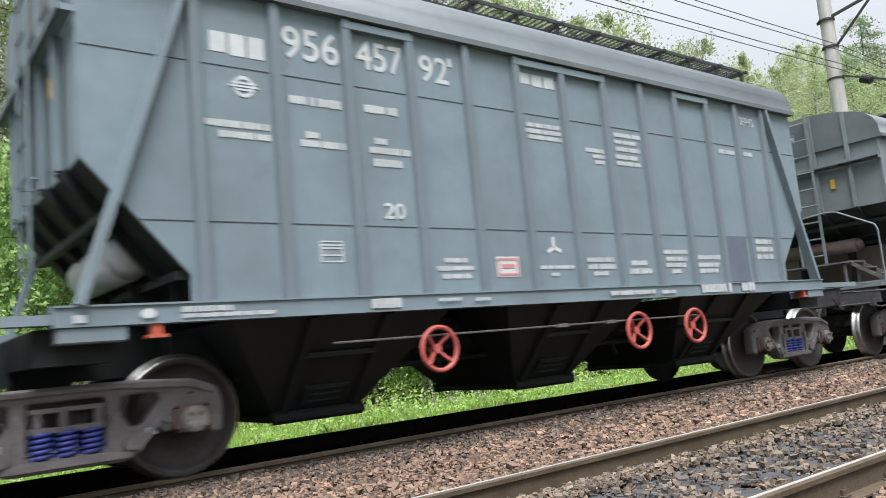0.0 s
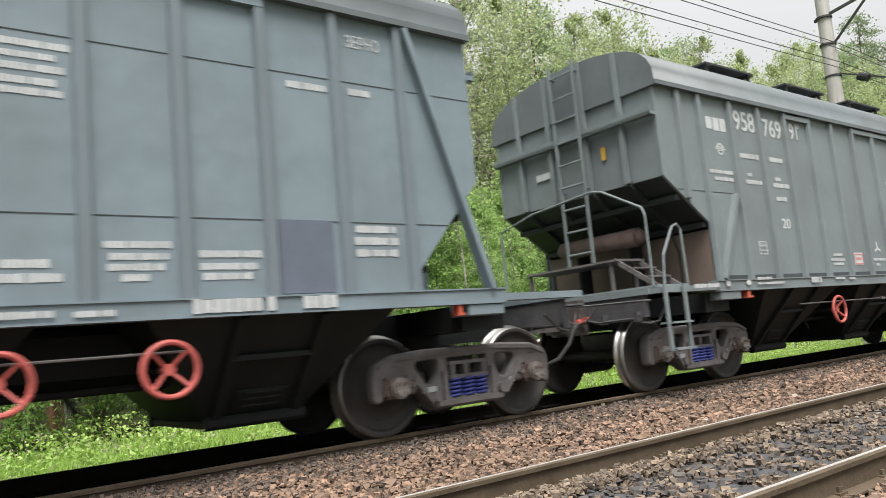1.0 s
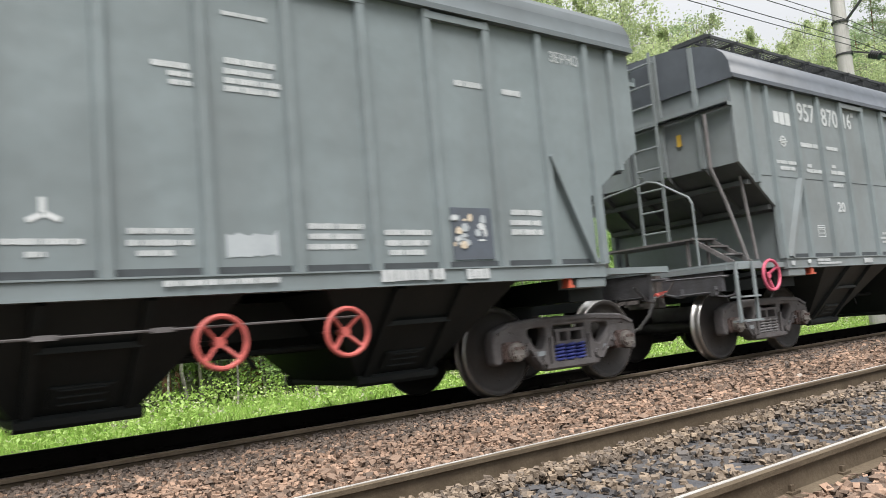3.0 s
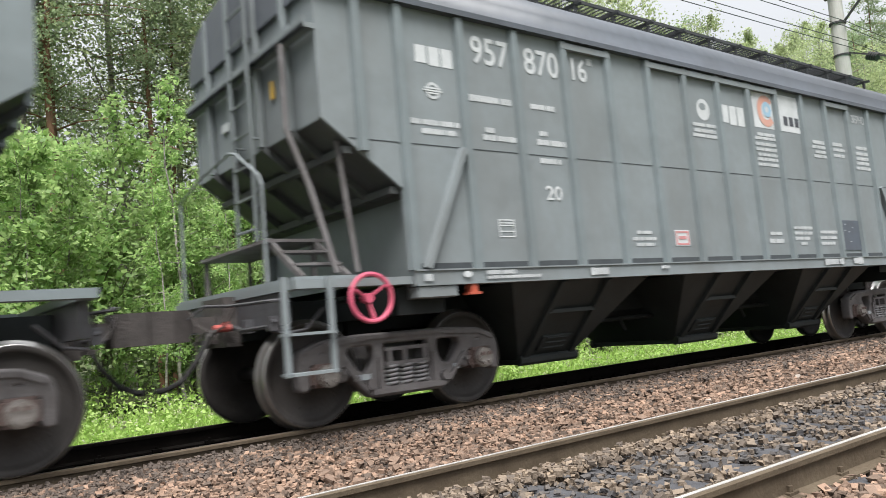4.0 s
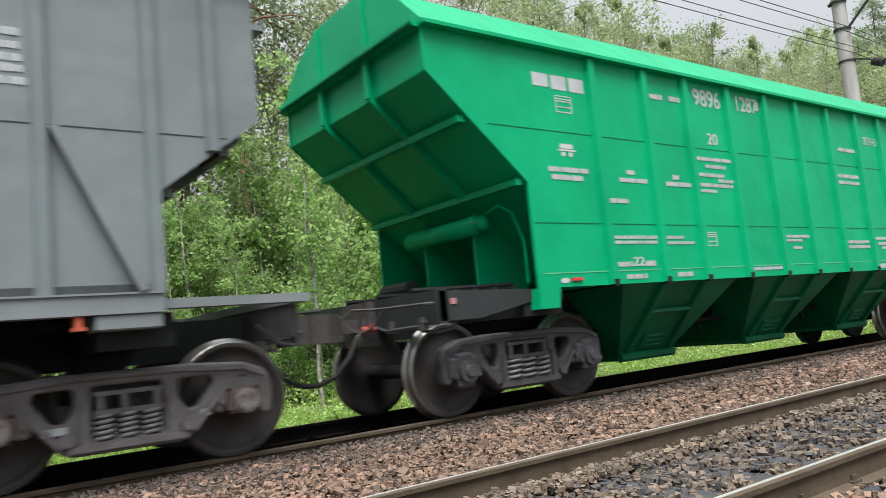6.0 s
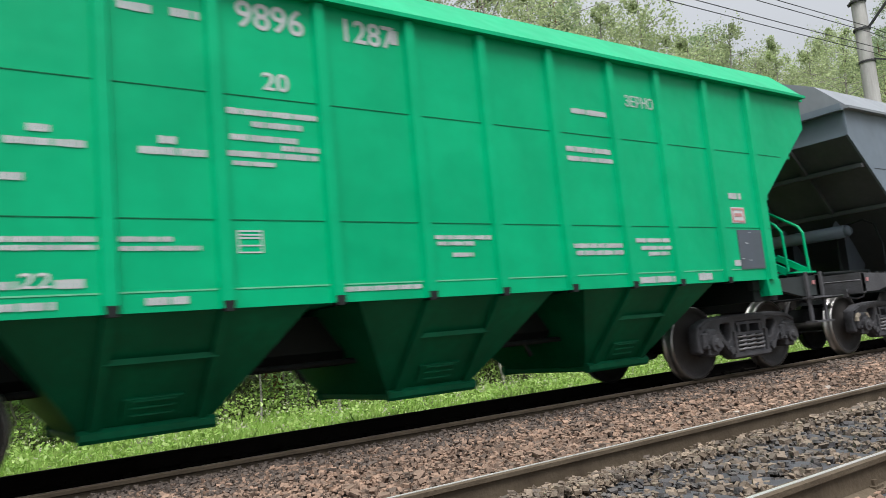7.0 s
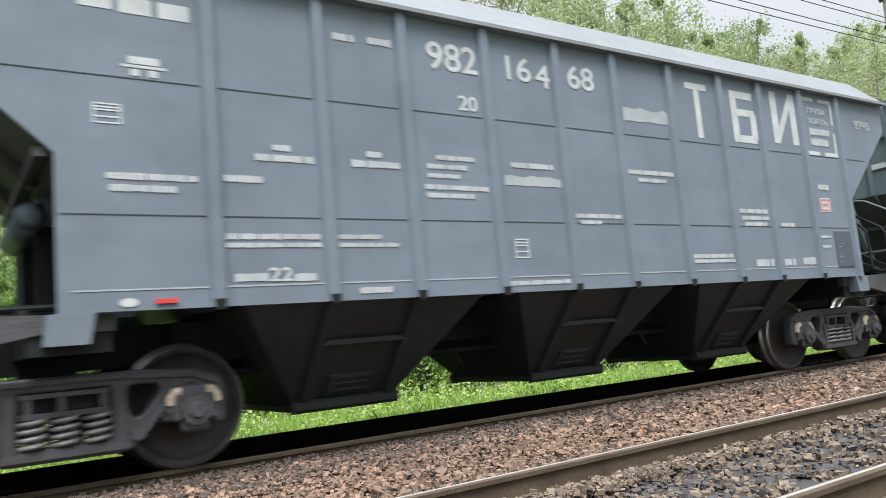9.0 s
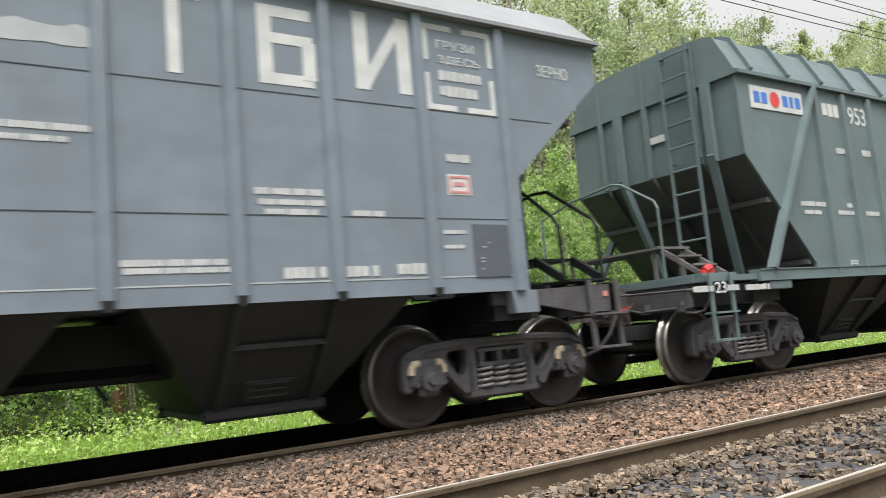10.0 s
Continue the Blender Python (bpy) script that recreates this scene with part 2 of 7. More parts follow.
M_PINEBARK = surface("reddish_pine_bark", (0.24, 0.125, 0.070), (0.12, 0.080, 0.055), 0.9, coarse=5, fine=20, bump=0.6, streak=(1, 1, 0.4))
M_GREYBARK = surface("grey_green_bark", (0.19, 0.18, 0.14), (0.10, 0.10, 0.075), 0.9, coarse=6, fine=20, bump=0.5, streak=(1, 1, 0.4))
M_LEAF_BIRCH = foliage("birch_leaves", (0.275, 0.345, 0.170), (0.450, 0.510, 0.275))
M_LEAF_SHRUB = foliage("bright_shrub_leaves", (0.235, 0.390, 0.130), (0.450, 0.590, 0.235))
M_LEAF_DARK = foliage("deep_green_leaves_with_depth_shade", (0.140, 0.200, 0.095), (0.250, 0.330, 0.160))
M_NEEDLE = foliage("pine_needles", (0.200, 0.275, 0.145), (0.310, 0.390, 0.215), 0.45)
M_GRASS = foliage("fresh_spring_grass", (0.270, 0.450, 0.085), (0.490, 0.650, 0.200), 0.4)
M_FLOWER = foliage("pale_umbel_flowers", (0.50, 0.52, 0.30), (0.62, 0.62, 0.45), 0.3)

# ---------------------------------------------------------------- mesh helpers


def part(name, bm, material, parent=None, label="", smooth=False):
    """Links a bmesh as one mesh object, under a thing or part when given."""
    me = bpy.data.meshes.new(name)
    bmesh.ops.recalc_face_normals(bm, faces=bm.faces)
    bm.to_mesh(me)
    bm.free()
    mats = material if isinstance(material, (list, tuple)) else [material]
    for m in mats:
        me.materials.append(m)
    if smooth:
        for p in me.polygons:
            p.use_smooth = True
    ob = new(name, me)
    ob.parent = parent
    if label:
        ob["label"] = label
    return ob


def share(name, ob, m, parent):
    """Another object on the same mesh."""
    o = new(name, ob.data)
    o.parent = parent
    o.matrix_basis = m
    if "label" in ob:
        o["label"] = ob["label"]
    return o


def box(bm, x0, x1, y0, y1, z0, z1, mat=0, m=None):
    co = [(x, y, z) for x in (x0, x1) for y in (y0, y1) for z in (z0, z1)]
    vs = [bm.verts.new(m @ Vector(c) if m else c) for c in co]
    for f in ((0, 1, 3, 2), (4, 6, 7, 5), (0, 4, 5, 1), (2, 3, 7, 6), (0, 2, 6, 4), (1, 5, 7, 3)):
        bm.faces.new([vs[i] for i in f]).material_index = mat
    return vs


def bar(bm, a, b, w, d, mat=0, up=(0, 0, 1)):
    """A rectangular bar between two points."""
    a, b = Vector(a), Vector(b)
    x = (b - a)
    n = x.length
    x.normalize()
    u = Vector(up)
    if abs(x.dot(u)) > 0.98:
        u = Vector((1, 0, 0))
    y = u.cross(x).normalized()
    z = x.cross(y)
    m = Matrix((x, y, z)).transposed().to_4x4()
    m.translation = a
    return box(bm, 0, n, -w / 2, w / 2, -d / 2, d / 2, mat, m)


def rod(bm, a, b, r, seg=8, r2=None, mat=0, caps=True):
    a, b = Vector(a), Vector(b)
    d = b - a
    q = d.to_track_quat("Z", "Y").to_matrix().to_4x4()
    q.translation = (a + b) / 2
    old = len(bm.faces)
    bmesh.ops.create_cone(bm, cap_ends=caps, segments=seg, radius1=r, radius2=r if r2 is None else r2, depth=d.length, matrix=q)
    if mat:
        bm.faces.ensure_lookup_table()
        for f in bm.faces[old:]:
            f.material_index = mat


def tube(bm, pts, r, seg=6, closed=False):
    """A round tube through points."""
    pts = [Vector(p) for p in pts]
    n = len(pts)
    rings = []
    ref = None
    for i, p in enumerate(pts):
        a = pts[(i - 1) % n] if closed or i else p
        b = pts[(i + 1) % n] if closed or i < n - 1 else p
        t = (b - a).normalized()
        if ref is None:
            ref = t.orthogonal().normalized()
        ref = (ref - t * ref.dot(t)).normalized()
        o = t.cross(ref)
        rings.append([bm.verts.new(p + r * (math.cos(k * math.tau / seg) * ref + math.sin(k * math.tau / seg) * o)) for k in range(seg)])
    for i in range(n if closed else n - 1):
        ra, rb = rings[i], rings[(i + 1) % n]
        for k in range(seg):
            bm.faces.new((ra[k], ra[(k + 1) % seg], rb[(k + 1) % seg], rb[k]))
    if not closed:
        bm.faces.new(rings[0][::-1])
        bm.faces.new(rings[-1])


def prism(bm, profile, y0, y1, mat=0):
    """A closed side outline of (x, z), from y0 to y1."""
    a = [bm.verts.new((x, y0, z)) for x, z in profile]
    b = [bm.verts.new((x, y1, z)) for x, z in profile]
    n = len(profile)
    fs = [bm.faces.new(a), bm.faces.new(b[::-1])]
    for i in range(n):
        fs.append(bm.faces.new((a[i], b[i], b[(i + 1) % n], a[(i + 1) % n])))
    for f in fs:
        f.material_index = mat


def loft(bm, profile, x0, x1, mat=0, caps=True):
    """A cross outline of (y, z), from x0 to x1."""
    a = [bm.verts.new((x0, y, z)) for y, z in profile]
    b = [bm.verts.new((x1, y, z)) for y, z in profile]
    n = len(profile)
    fs = [bm.faces.new((a[i], b[i], b[(i + 1) % n], a[(i + 1) % n])) for i in range(n)]
    if caps:
        fs += [bm.faces.new(a), bm.faces.new(b[::-1])]
    for f in fs:
        f.material_index = mat


def lathe(bm, profile, seg=40, axis="y", mats=None):
    """Turns (radius, along) round an axis."""
    rings = []
    for r, h in profile:
        ring = []
        for k in range(seg):
            c, s = r * math.cos(k * math.tau / seg), r * math.sin(k * math.tau / seg)
            ring.append(bm.verts.new((c, h, s) if axis == "y" else (h, c, s)))
        rings.append(ring)
    for i in range(len(rings) - 1):
        for k in range(seg):
            f = bm.faces.new((rings[i][k], rings[i][(k + 1) % seg], rings[i + 1][(k + 1) % seg], rings[i + 1][k]))
            f.material_index = mats[i] if mats else 0


def plate_with_holes(outer, holes, thick, bevel):
    """A cast plate in x and z with openings, as mesh data; its middle lies at y = 0."""
    cu = bpy.data.curves.new("plate", "CURVE")
    cu.dimensions, cu.fill_mode, cu.extrude, cu.bevel_depth, cu.bevel_resolution = "2D", "BOTH", thick / 2 - bevel, bevel, 1
    for loop in (outer, *holes):
        sp = cu.splines.new("POLY")
        sp.points.add(len(loop) - 1)
        for p, (x, z) in zip(sp.points, loop):
            p.co = (x, z, 0, 1)
        sp.use_cyclic_u = True
    ob = bpy.data.objects.new("plate", cu)
    scene.collection.objects.link(ob)
    dg = bpy.context.evaluated_depsgraph_get()
    me = bpy.data.meshes.new_from_object(ob.evaluated_get(dg))
    bpy.data.objects.remove(ob)
    me.transform(Matrix.Rotation(radians(90), 4, "X"))
    return me


def rounded(points, cut, steps=3):
    """Rounds the corners of a flat outline."""
    out = []
    n = len(points)
    for i in range(n):
        p, a, b = Vector(points[i]), Vector(points[i - 1]), Vector(points[(i + 1) % n])
        da, db = (a - p), (b - p)
        c = min(cut, da.length * 0.45, db.length * 0.45)
        s, e = p + da.normalized() * c, p + db.normalized() * c
        for k in range(steps + 1):
            t = k / steps
            q = s * (1 - t) ** 2 + p * 2 * t * (1 - t) + e * t * t
            out.append((q.x, q.y))
    return out

# ---------------------------------------------------------------- ground and tracks
rng = np.random.default_rng(7)


def ground_height(x, y):
    z = np.where(y < 1.0, -0.22 + (y - 1.0) * 0.55, -0.22)
    z = np.where(y < -0.3, -0.93 + 0 * y, z)
    z = np.where((y > 5.0) & (y < 6.6), -0.22 + 0.10 * np.clip((y - 5.0) / 1.2, 0, 1), z)
    z = np.where(y > 9.35, -0.22 - (y - 9.35) * 0.35, z)
    z = np.where(y > 10.6, -0.66 + (y - 10.6) * 0.01, z)
    z = np.where(y > 16.0, -0.60 + (y - 16) * 0.015, z)
    return z


def ground_sheet():
    xs = np.concatenate([[-900, -200, -60, -25], np.arange(-12, 60, 0.75), [75, 110, 200, 900]])
    ys = np.concatenate([[-900, -150, -30, -8, -3], np.arange(-1.5, 18, 0.3), [22, 30, 45, 80, 200, 900]])
    gx, gy = np.meshgrid(xs, ys, indexing="ij")
    gz = ground_height(gx, gy) + np.where((gy > 10) & (gy < 60), rng.normal(0, 0.04, gx.shape), 0)
    gz = np.where(np.abs(gx) > 100, -0.6, gz)
    verts = np.stack([gx, gy, gz], -1).reshape(-1, 3)
    nx, ny = len(xs), len(ys)
    idx = np.arange(nx * ny).reshape(nx, ny)
    faces = np.stack([idx[:-1, :-1], idx[1:, :-1], idx[1:, 1:], idx[:-1, 1:]], -1).reshape(-1, 4)
    me = bpy.data.meshes.new("ground")
    me.from_pydata(verts.tolist(), [], faces.tolist())
    me.materials.append(M_GROUND)
    me.materials.append(M_SOIL)
    me.materials.append(M_TRAINSHADE)
    # the strip under the train gets the colour with its shadow painted in
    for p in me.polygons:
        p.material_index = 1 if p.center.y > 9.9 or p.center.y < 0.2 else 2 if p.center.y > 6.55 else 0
    tagged(new("ground", me), "brown ballast bed falling to a green grassy verge", "ground", kind="structure")


def rail(y, label, top, side):
    prof = [(-0.075, -0.18), (0.075, -0.18), (0.075, -0.168), (0.012, -0.150), (0.010, -0.045), (0.036, -0.035),
            (0.0375, -0.008), (0.030, -0.001), (-0.030, -0.001), (-0.0375, -0.008), (-0.036, -0.035), (-0.010, -0.045),
            (-0.012, -0.150), (-0.075, -0.168)]
    thing = tagged(new("rail"), label, "rail", "railway rails", "structure")
    thing.location = (0, y, 0)
    bm = bmesh.new()
    loft(bm, prof, -60, 260)
    part("rail_bar", bm, side, thing)
    bm = bmesh.new()
    loft(bm, [(-0.013, -0.0015), (-0.013, 0.0015), (0.013, 0.0015), (0.013, -0.0015)], -60, 260)
    part("running_surface", bm, top, thing, "worn running surface")


def sleepers(yc, x0, x1, label, group, material, sink=0.0):
    thing = tagged(new("sleepers"), label, "sleepers", group, "structure")
    bm = bmesh.new()
    prof = [(-0.13, -0.36), (0.13, -0.36), (0.12, -0.185), (0.085, -0.172), (-0.085, -0.172), (-0.12, -0.185)]
    prism(bm, prof, -1.35, 1.35)
    first = None
    n = int((x1 - x0) / 0.545)
    for i in range(n):
        x = x0 + i * 0.545 + random.uniform(-0.02, 0.02)
        if first is None:
            first = part("sleeper", bm, material, thing)
            first.matrix_basis = pose(x, yc, -sink)
        else:
            share("sleeper", first, pose(x, yc + random.uniform(-0.03, 0.03), -0.01 - sink, 0, 0, random.uniform(-1, 1)), thing)


def fastenings(yc, x0, x1, material):
    """Clips and bolts that hold the rails to the sleepers."""
    thing = tagged(new("rail_fastenings"), "rusty spring clips and bolts along the rail feet", "rail clips", kind="structure")
    bm = bmesh.new()
    for i in range(int((x1 - x0) / 0.545)):
        x = x0 + i * 0.545
        for yr in (yc - GAUGE, yc + GAUGE):
            for sd in (-1, 1):
                box(bm, x - 0.045, x + 0.045, yr + sd * 0.085 - 0.03, yr + sd * 0.085 + 0.03, -0.178, -0.145)
                rod(bm, (x, yr + sd * 0.09, -0.15), (x, yr + sd * 0.09, -0.115), 0.018, 6)
    part("clips", bm, material, thing)


def stone_points(n, size, seed):
    """n rough stones round the origin, as an array of 8 corners each."""
    r = np.random.default_rng(seed)
    base = np.array([(x, y, z) for x in (-1, 1) for y in (-1, 1) for z in (-1, 1)], float)
    co = base[None] * r.uniform(0.45, 1.0, (n, 8, 3))
    co *= r.uniform(0.55, 1.25, (n, 1, 3)) * np.array([1.15, 1.0, 0.75])
    a, b = r.uniform(0, math.tau, n), r.normal(0, 0.5, n)
    ca, sa, cb, sb = np.cos(a), np.sin(a), np.cos(b), np.sin(b)
    x, y, z = co[..., 0], co[..., 1], co[..., 2]
    y, z = y * cb[:, None] - z * sb[:, None], y * sb[:, None] + z * cb[:, None]
    x, y = x * ca[:, None] - y * sa[:, None], x * sa[:, None] + y * ca[:, None]
    return np.stack([x, y, z], -1) * (size * r.uniform(0.55, 1.3, n))[:, None, None]


CUBE_FACES = np.array([(0, 1, 3, 2), (4, 6, 7, 5), (0, 4, 5, 1), (2, 3, 7, 6), (0, 2, 6, 4), (1, 5, 7, 3)])


def many(name, corners, faces, material):
    n, k = corners.shape[:2]
    all_faces = (faces[None] + (np.arange(n) * k)[:, None, None]).reshape(-1, faces.shape[1])
    me = bpy.data.meshes.new(name)
    me.from_pydata(corners.reshape(-1, 3).tolist(), [], all_faces.tolist())
    me.materials.append(material)
    return new(name, me)


def stone_field(name, x0, x1, y0, y1, n, size, seed, material, label, lift=0.0, fall=1.0, bare=0.0):
    """bare: the share of stones left out on top of the sleepers."""
    r = np.random.default_rng(seed)
    u = r.uniform(0, 1, n)
    x = x0 + (x1 - x0) * u ** (1 + fall)
    y = r.uniform(y0, y1, n)
    if bare:
        off = np.abs((x - 0.5 + 0.2725) % 0.545 - 0.2725)
        keep = (off > 0.15 + r.normal(0, 0.03, n)) | (r.uniform(0, 1, n) > bare)
        x, y = x[keep], y[keep]
        n = len(x)
    co = stone_points(n, size, seed + 1)
    co *= (0.85 + 0.9 * (x - x0) / (x1 - x0) * fall)[:, None, None]
    z = ground_height(x, y) + lift + r.uniform(-0.012, 0.022, n)
    co += np.stack([x, y, z], -1)[:, None]
    tagged(many(name, co, CUBE_FACES, material), label, "ballast", kind="stuff")


def single_stones(n, seed):
    """Ballast stones that can be told apart beside the train's track."""
    thing = tagged(new("ballast_stones"), "reddish-brown and pale crushed stones lying on the ballast shoulder", "ballast", kind="structure")
    shapes = stone_points(10, 0.034, seed)
    meshes = []
    for i in range(10):
        me = bpy.data.meshes.new("stone")
        me.from_pydata(shapes[i].tolist(), [], CUBE_FACES.tolist())
        me.materials.append(M_PALESTONE if i == 9 else M_STONE)
        meshes.append(me)
    r = np.random.default_rng(seed + 3)
    for i in range(n):
        ob = new("stone", meshes[i % 10] if r.uniform() > 0.5 else meshes[i % 9])
        ob.parent = thing
        x, y = 2.6 + 9.0 * r.uniform() ** 1.5, r.uniform(4.05, 6.2)
        ob.matrix_basis = pose(x, y, -0.165 + r.uniform(0, 0.012), r.uniform(-15, 15), r.uniform(-15, 15), r.uniform(0, 360))


def tracks():
    ground_sheet()
    rail(TRAIN_Y - GAUGE, "rusty steel rail with worn head under the train", M_RAILDULL, M_RAILSIDE)
    rail(TRAIN_Y + GAUGE, "steel rail under the train, its shade put into the colour", M_RAILDULL, M_SHADERAIL)
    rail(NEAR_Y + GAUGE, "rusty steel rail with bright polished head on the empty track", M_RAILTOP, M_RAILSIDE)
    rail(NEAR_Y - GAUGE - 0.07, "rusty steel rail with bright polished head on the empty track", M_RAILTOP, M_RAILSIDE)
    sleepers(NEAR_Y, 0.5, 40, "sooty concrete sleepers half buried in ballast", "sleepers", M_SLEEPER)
    sleepers(TRAIN_Y, -4, 40, "concrete sleepers under the train, darkened with its shade", "sleepers", M_TRAINSHADE, 0.02)
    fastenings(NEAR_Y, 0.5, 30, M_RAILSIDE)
    fastenings(TRAIN_Y, -2, 30, M_SHADERAIL)
    stone_field("ballast", 0.2, 30, 3.95, 6.25, 30000, 0.0255, 11, M_STONE, "reddish-brown crushed stone ballast between the two tracks", 0.03)
    stone_field("ballast", 0.0, 30, 5.7, 6.52, 9000, 0.022, 21, M_DUSTSTONE, "fine grey dusty ballast beside the rail", 0.04)
    stone_field("ballast", 0.8, 30, 2.33, 3.77, 13000, 0.027, 31, M_DARKSTONE, "brown ballast between the rails of the empty track", 0.034, bare=0.8)
    stone_field("ballast", 0.8, 30, 2.75, 3.65, 3200, 0.026, 33, M_OILSTONE, "blue-black oily ballast between the rails of the empty track", 0.040, bare=0.3)
    stone_field("ballast", 0.8, 30, 3.50, 3.79, 5000, 0.023, 35, M_DARKSTONE, "brown ballast heaped against the rail", 0.075)
    stone_field("ballast", 0.8, 30, 3.91, 4.15, 4500, 0.023, 37, M_STONE, "reddish-brown ballast heaped against the rail", 0.06)
    stone_field("ballast", 2.5, 20, 0.6, 2.17, 7000, 0.034, 41, M_STONE, "brown crushed stone ballast outside the empty track", 0.03)
    stone_field("ballast", -3, 30, 6.68, 9.5, 7000, 0.034, 51, M_TRAINSHADE, "dark ballast in the train's track, the train's shade painted in", 0.0, 0.5)
    single_stones(300, 77)

# ---------------------------------------------------------------- wagons
MOVING = []
WHEELSETS = []
W_WALL, W_RIB = 1.55, 1.605


def make_side_frame_mesh(mid):
    """A cast side frame; mid is half the width of the spring opening."""
    half = [(1.17, 0.60), (1.13, 0.71), (0.94, 0.785), (0.50, 0.815)]
    top = [(-x, z) for x, z in half] + [(x, z) for x, z in half[::-1]]
    low = [(1.16, 0.37), (1.09, 0.37), (1.08, 0.60), (0.77, 0.60), (0.76, 0.42), (0.70, 0.42), (0.665, 0.49), (0.47, 0.265), (0.40, 0.240)]
    outer = rounded(top + low + [(-x, z) for x, z in low[::-1]], 0.035)
    centre = rounded([(-mid, 0.31), (mid, 0.31), (mid, 0.745), (-mid, 0.745)], 0.05)
    win = [(mid + 0.075, 0.745), (0.67, 0.735), (0.70, 0.655), (0.56, 0.465), (0.46, 0.445), (mid + 0.075, 0.56)]
    a = rounded(win, 0.075)
    b = rounded([(-x, z) for x, z in win[::-1]], 0.075)
    peg = rounded([(0.89, 0.665), (0.96, 0.665), (0.96, 0.705), (0.89, 0.705)], 0.015)
    peg2 = rounded([(-x, z) for x, z in peg[::-1]], 0.001)
    me = plate_with_holes(outer, [centre, a, b, peg, peg2], 0.15, 0.02)
    bm = bmesh.new()
    bm.from_mesh(me)
    for sy in (-1, 1):
        for sx in (-1, 1):       # raised flanges of the casting
            bar(bm, (sx * 1.12, sy * 0.075, 0.690), (sx * 0.93, sy * 0.075, 0.760), 0.05, 0.035)
            bar(bm, (sx * 0.94, sy * 0.075, 0.760), (sx * 0.45, sy * 0.075, 0.790), 0.05, 0.035)
            bar(bm, (sx * 0.715, sy * 0.075, 0.56), (sx * 0.49, sy * 0.075, 0.300), 0.06, 0.04)
            box(bm, *sorted((sx * (mid + 0.01), sx * (mid + 0.065))), *sorted((sy * 0.065, sy * 0.105)), 0.30, 0.60)
            rod(bm, (sx * (mid + 0.16), sy * 0.06, 0.355), (sx * (mid + 0.16), sy * 0.12, 0.355), 0.055, 10)
            rod(bm, (sx * 0.735, sy * 0.06, 0.50), (sx * 0.735, sy * 0.115, 0.50), 0.028, 8)
        bar(bm, (-0.46, sy * 0.075, 0.795), (0.46, sy * 0.075, 0.795), 0.05, 0.03)
        bar(bm, (-0.44, sy * 0.075, 0.275), (0.44, sy * 0.075, 0.275), 0.06, 0.05)
    bm.to_mesh(me)
    bm.free()
    return me


SIDE_FRAMES = {"plain": make_side_frame_mesh(0.285), "adapter": make_side_frame_mesh(0.335)}


def wheel_profile(side):
    """Outer face towards side."""
    s = side
    y0 = s * 0.85
    return [(0.06, y0 + s * 0.06), (0.13, y0 + s * 0.06), (0.14, y0 + s * 0.03), (0.20, y0 - s * 0.02), (0.38, y0 - s * 0.045), (0.415, y0 - s * 0.01),
            (0.425, y0 + s * 0.005), (0.465, y0 + s * 0.005), (0.474, y0), (0.4785, y0 - s * 0.04), (0.481, y0 - s * 0.09), (0.502, y0 - s * 0.105),
            (0.506, y0 - s * 0.115), (0.498, y0 - s * 0.13), (0.43, y0 - s * 0.13), (0.40, y0 - s * 0.10), (0.20, y0 - s * 0.08), (0.13, y0 - s * 0.11), (0.08, y0 - s * 0.12)]


def wheelset_mesh():
    bm = bmesh.new()
    for sd in (-1, 1):
        lathe(bm, wheel_profile(sd), 44, "y", [0] * 7 + [1, 1, 1, 1, 1, 1, 0, 0, 0, 0, 0])
    lathe(bm, [(0.085, -0.80), (0.075, -0.3), (0.075, 0.3), (0.085, 0.80)], 16)
    for sd in (-1, 1):
        lathe(bm, [(0.065, sd * 0.85), (0.065, sd * 1.02)], 14)
        for k in range(5):
            a = k * math.tau / 5
            rod(bm, (0.30 * math.cos(a), sd * 0.79, 0.30 * math.sin(a)), (0.30 * math.cos(a), sd * 0.815, 0.30 * math.sin(a)), 0.02, 6)
    ob = part("wheelset", bm, [M_WHEEL, M_TREAD], None, "grey steel wheels with bright treads", smooth=True)
    me = ob.data
    me.transform(Matrix.Diagonal((WHEEL_R / 0.4785, 1, WHEEL_R / 0.4785, 1)))
    bpy.data.objects.remove(ob)
    return me


WHEEL_R = 0.497
WHEELSET = wheelset_mesh()


def spring_mesh(r, wire, rise, turns):
    bm = bmesh.new()
    n = 66
    pts = [(r * math.cos(turns * math.tau * i / n), r * math.sin(turns * math.tau * i / n), rise * i / n) for i in range(n + 1)]
    tube(bm, pts, wire, 6)
    ob = part("spring", bm, M_GREYSPRING, None, smooth=True)
    me = ob.data
    bpy.data.objects.remove(ob)
    return me


SPRINGS = {}


def spring_data(material, kind):
    if (material, kind) not in SPRINGS:
        me = spring_mesh(0.066, 0.0165, 0.20, 5.0) if kind == "plain" else spring_mesh(0.088, 0.018, 0.235, 4.2)
        me.materials.clear()
        me.materials.append(material)
        SPRINGS[material, kind] = me
    return SPRINGS[material, kind]


FRAMES = {}


def frame_data(material, kind):
    if (material, kind) not in FRAMES:
        me = SIDE_FRAMES[kind].copy()
        me.materials.clear()
        me.materials.append(material)
        FRAMES[material, kind] = me
    return FRAMES[material, kind]


BOXES = {}


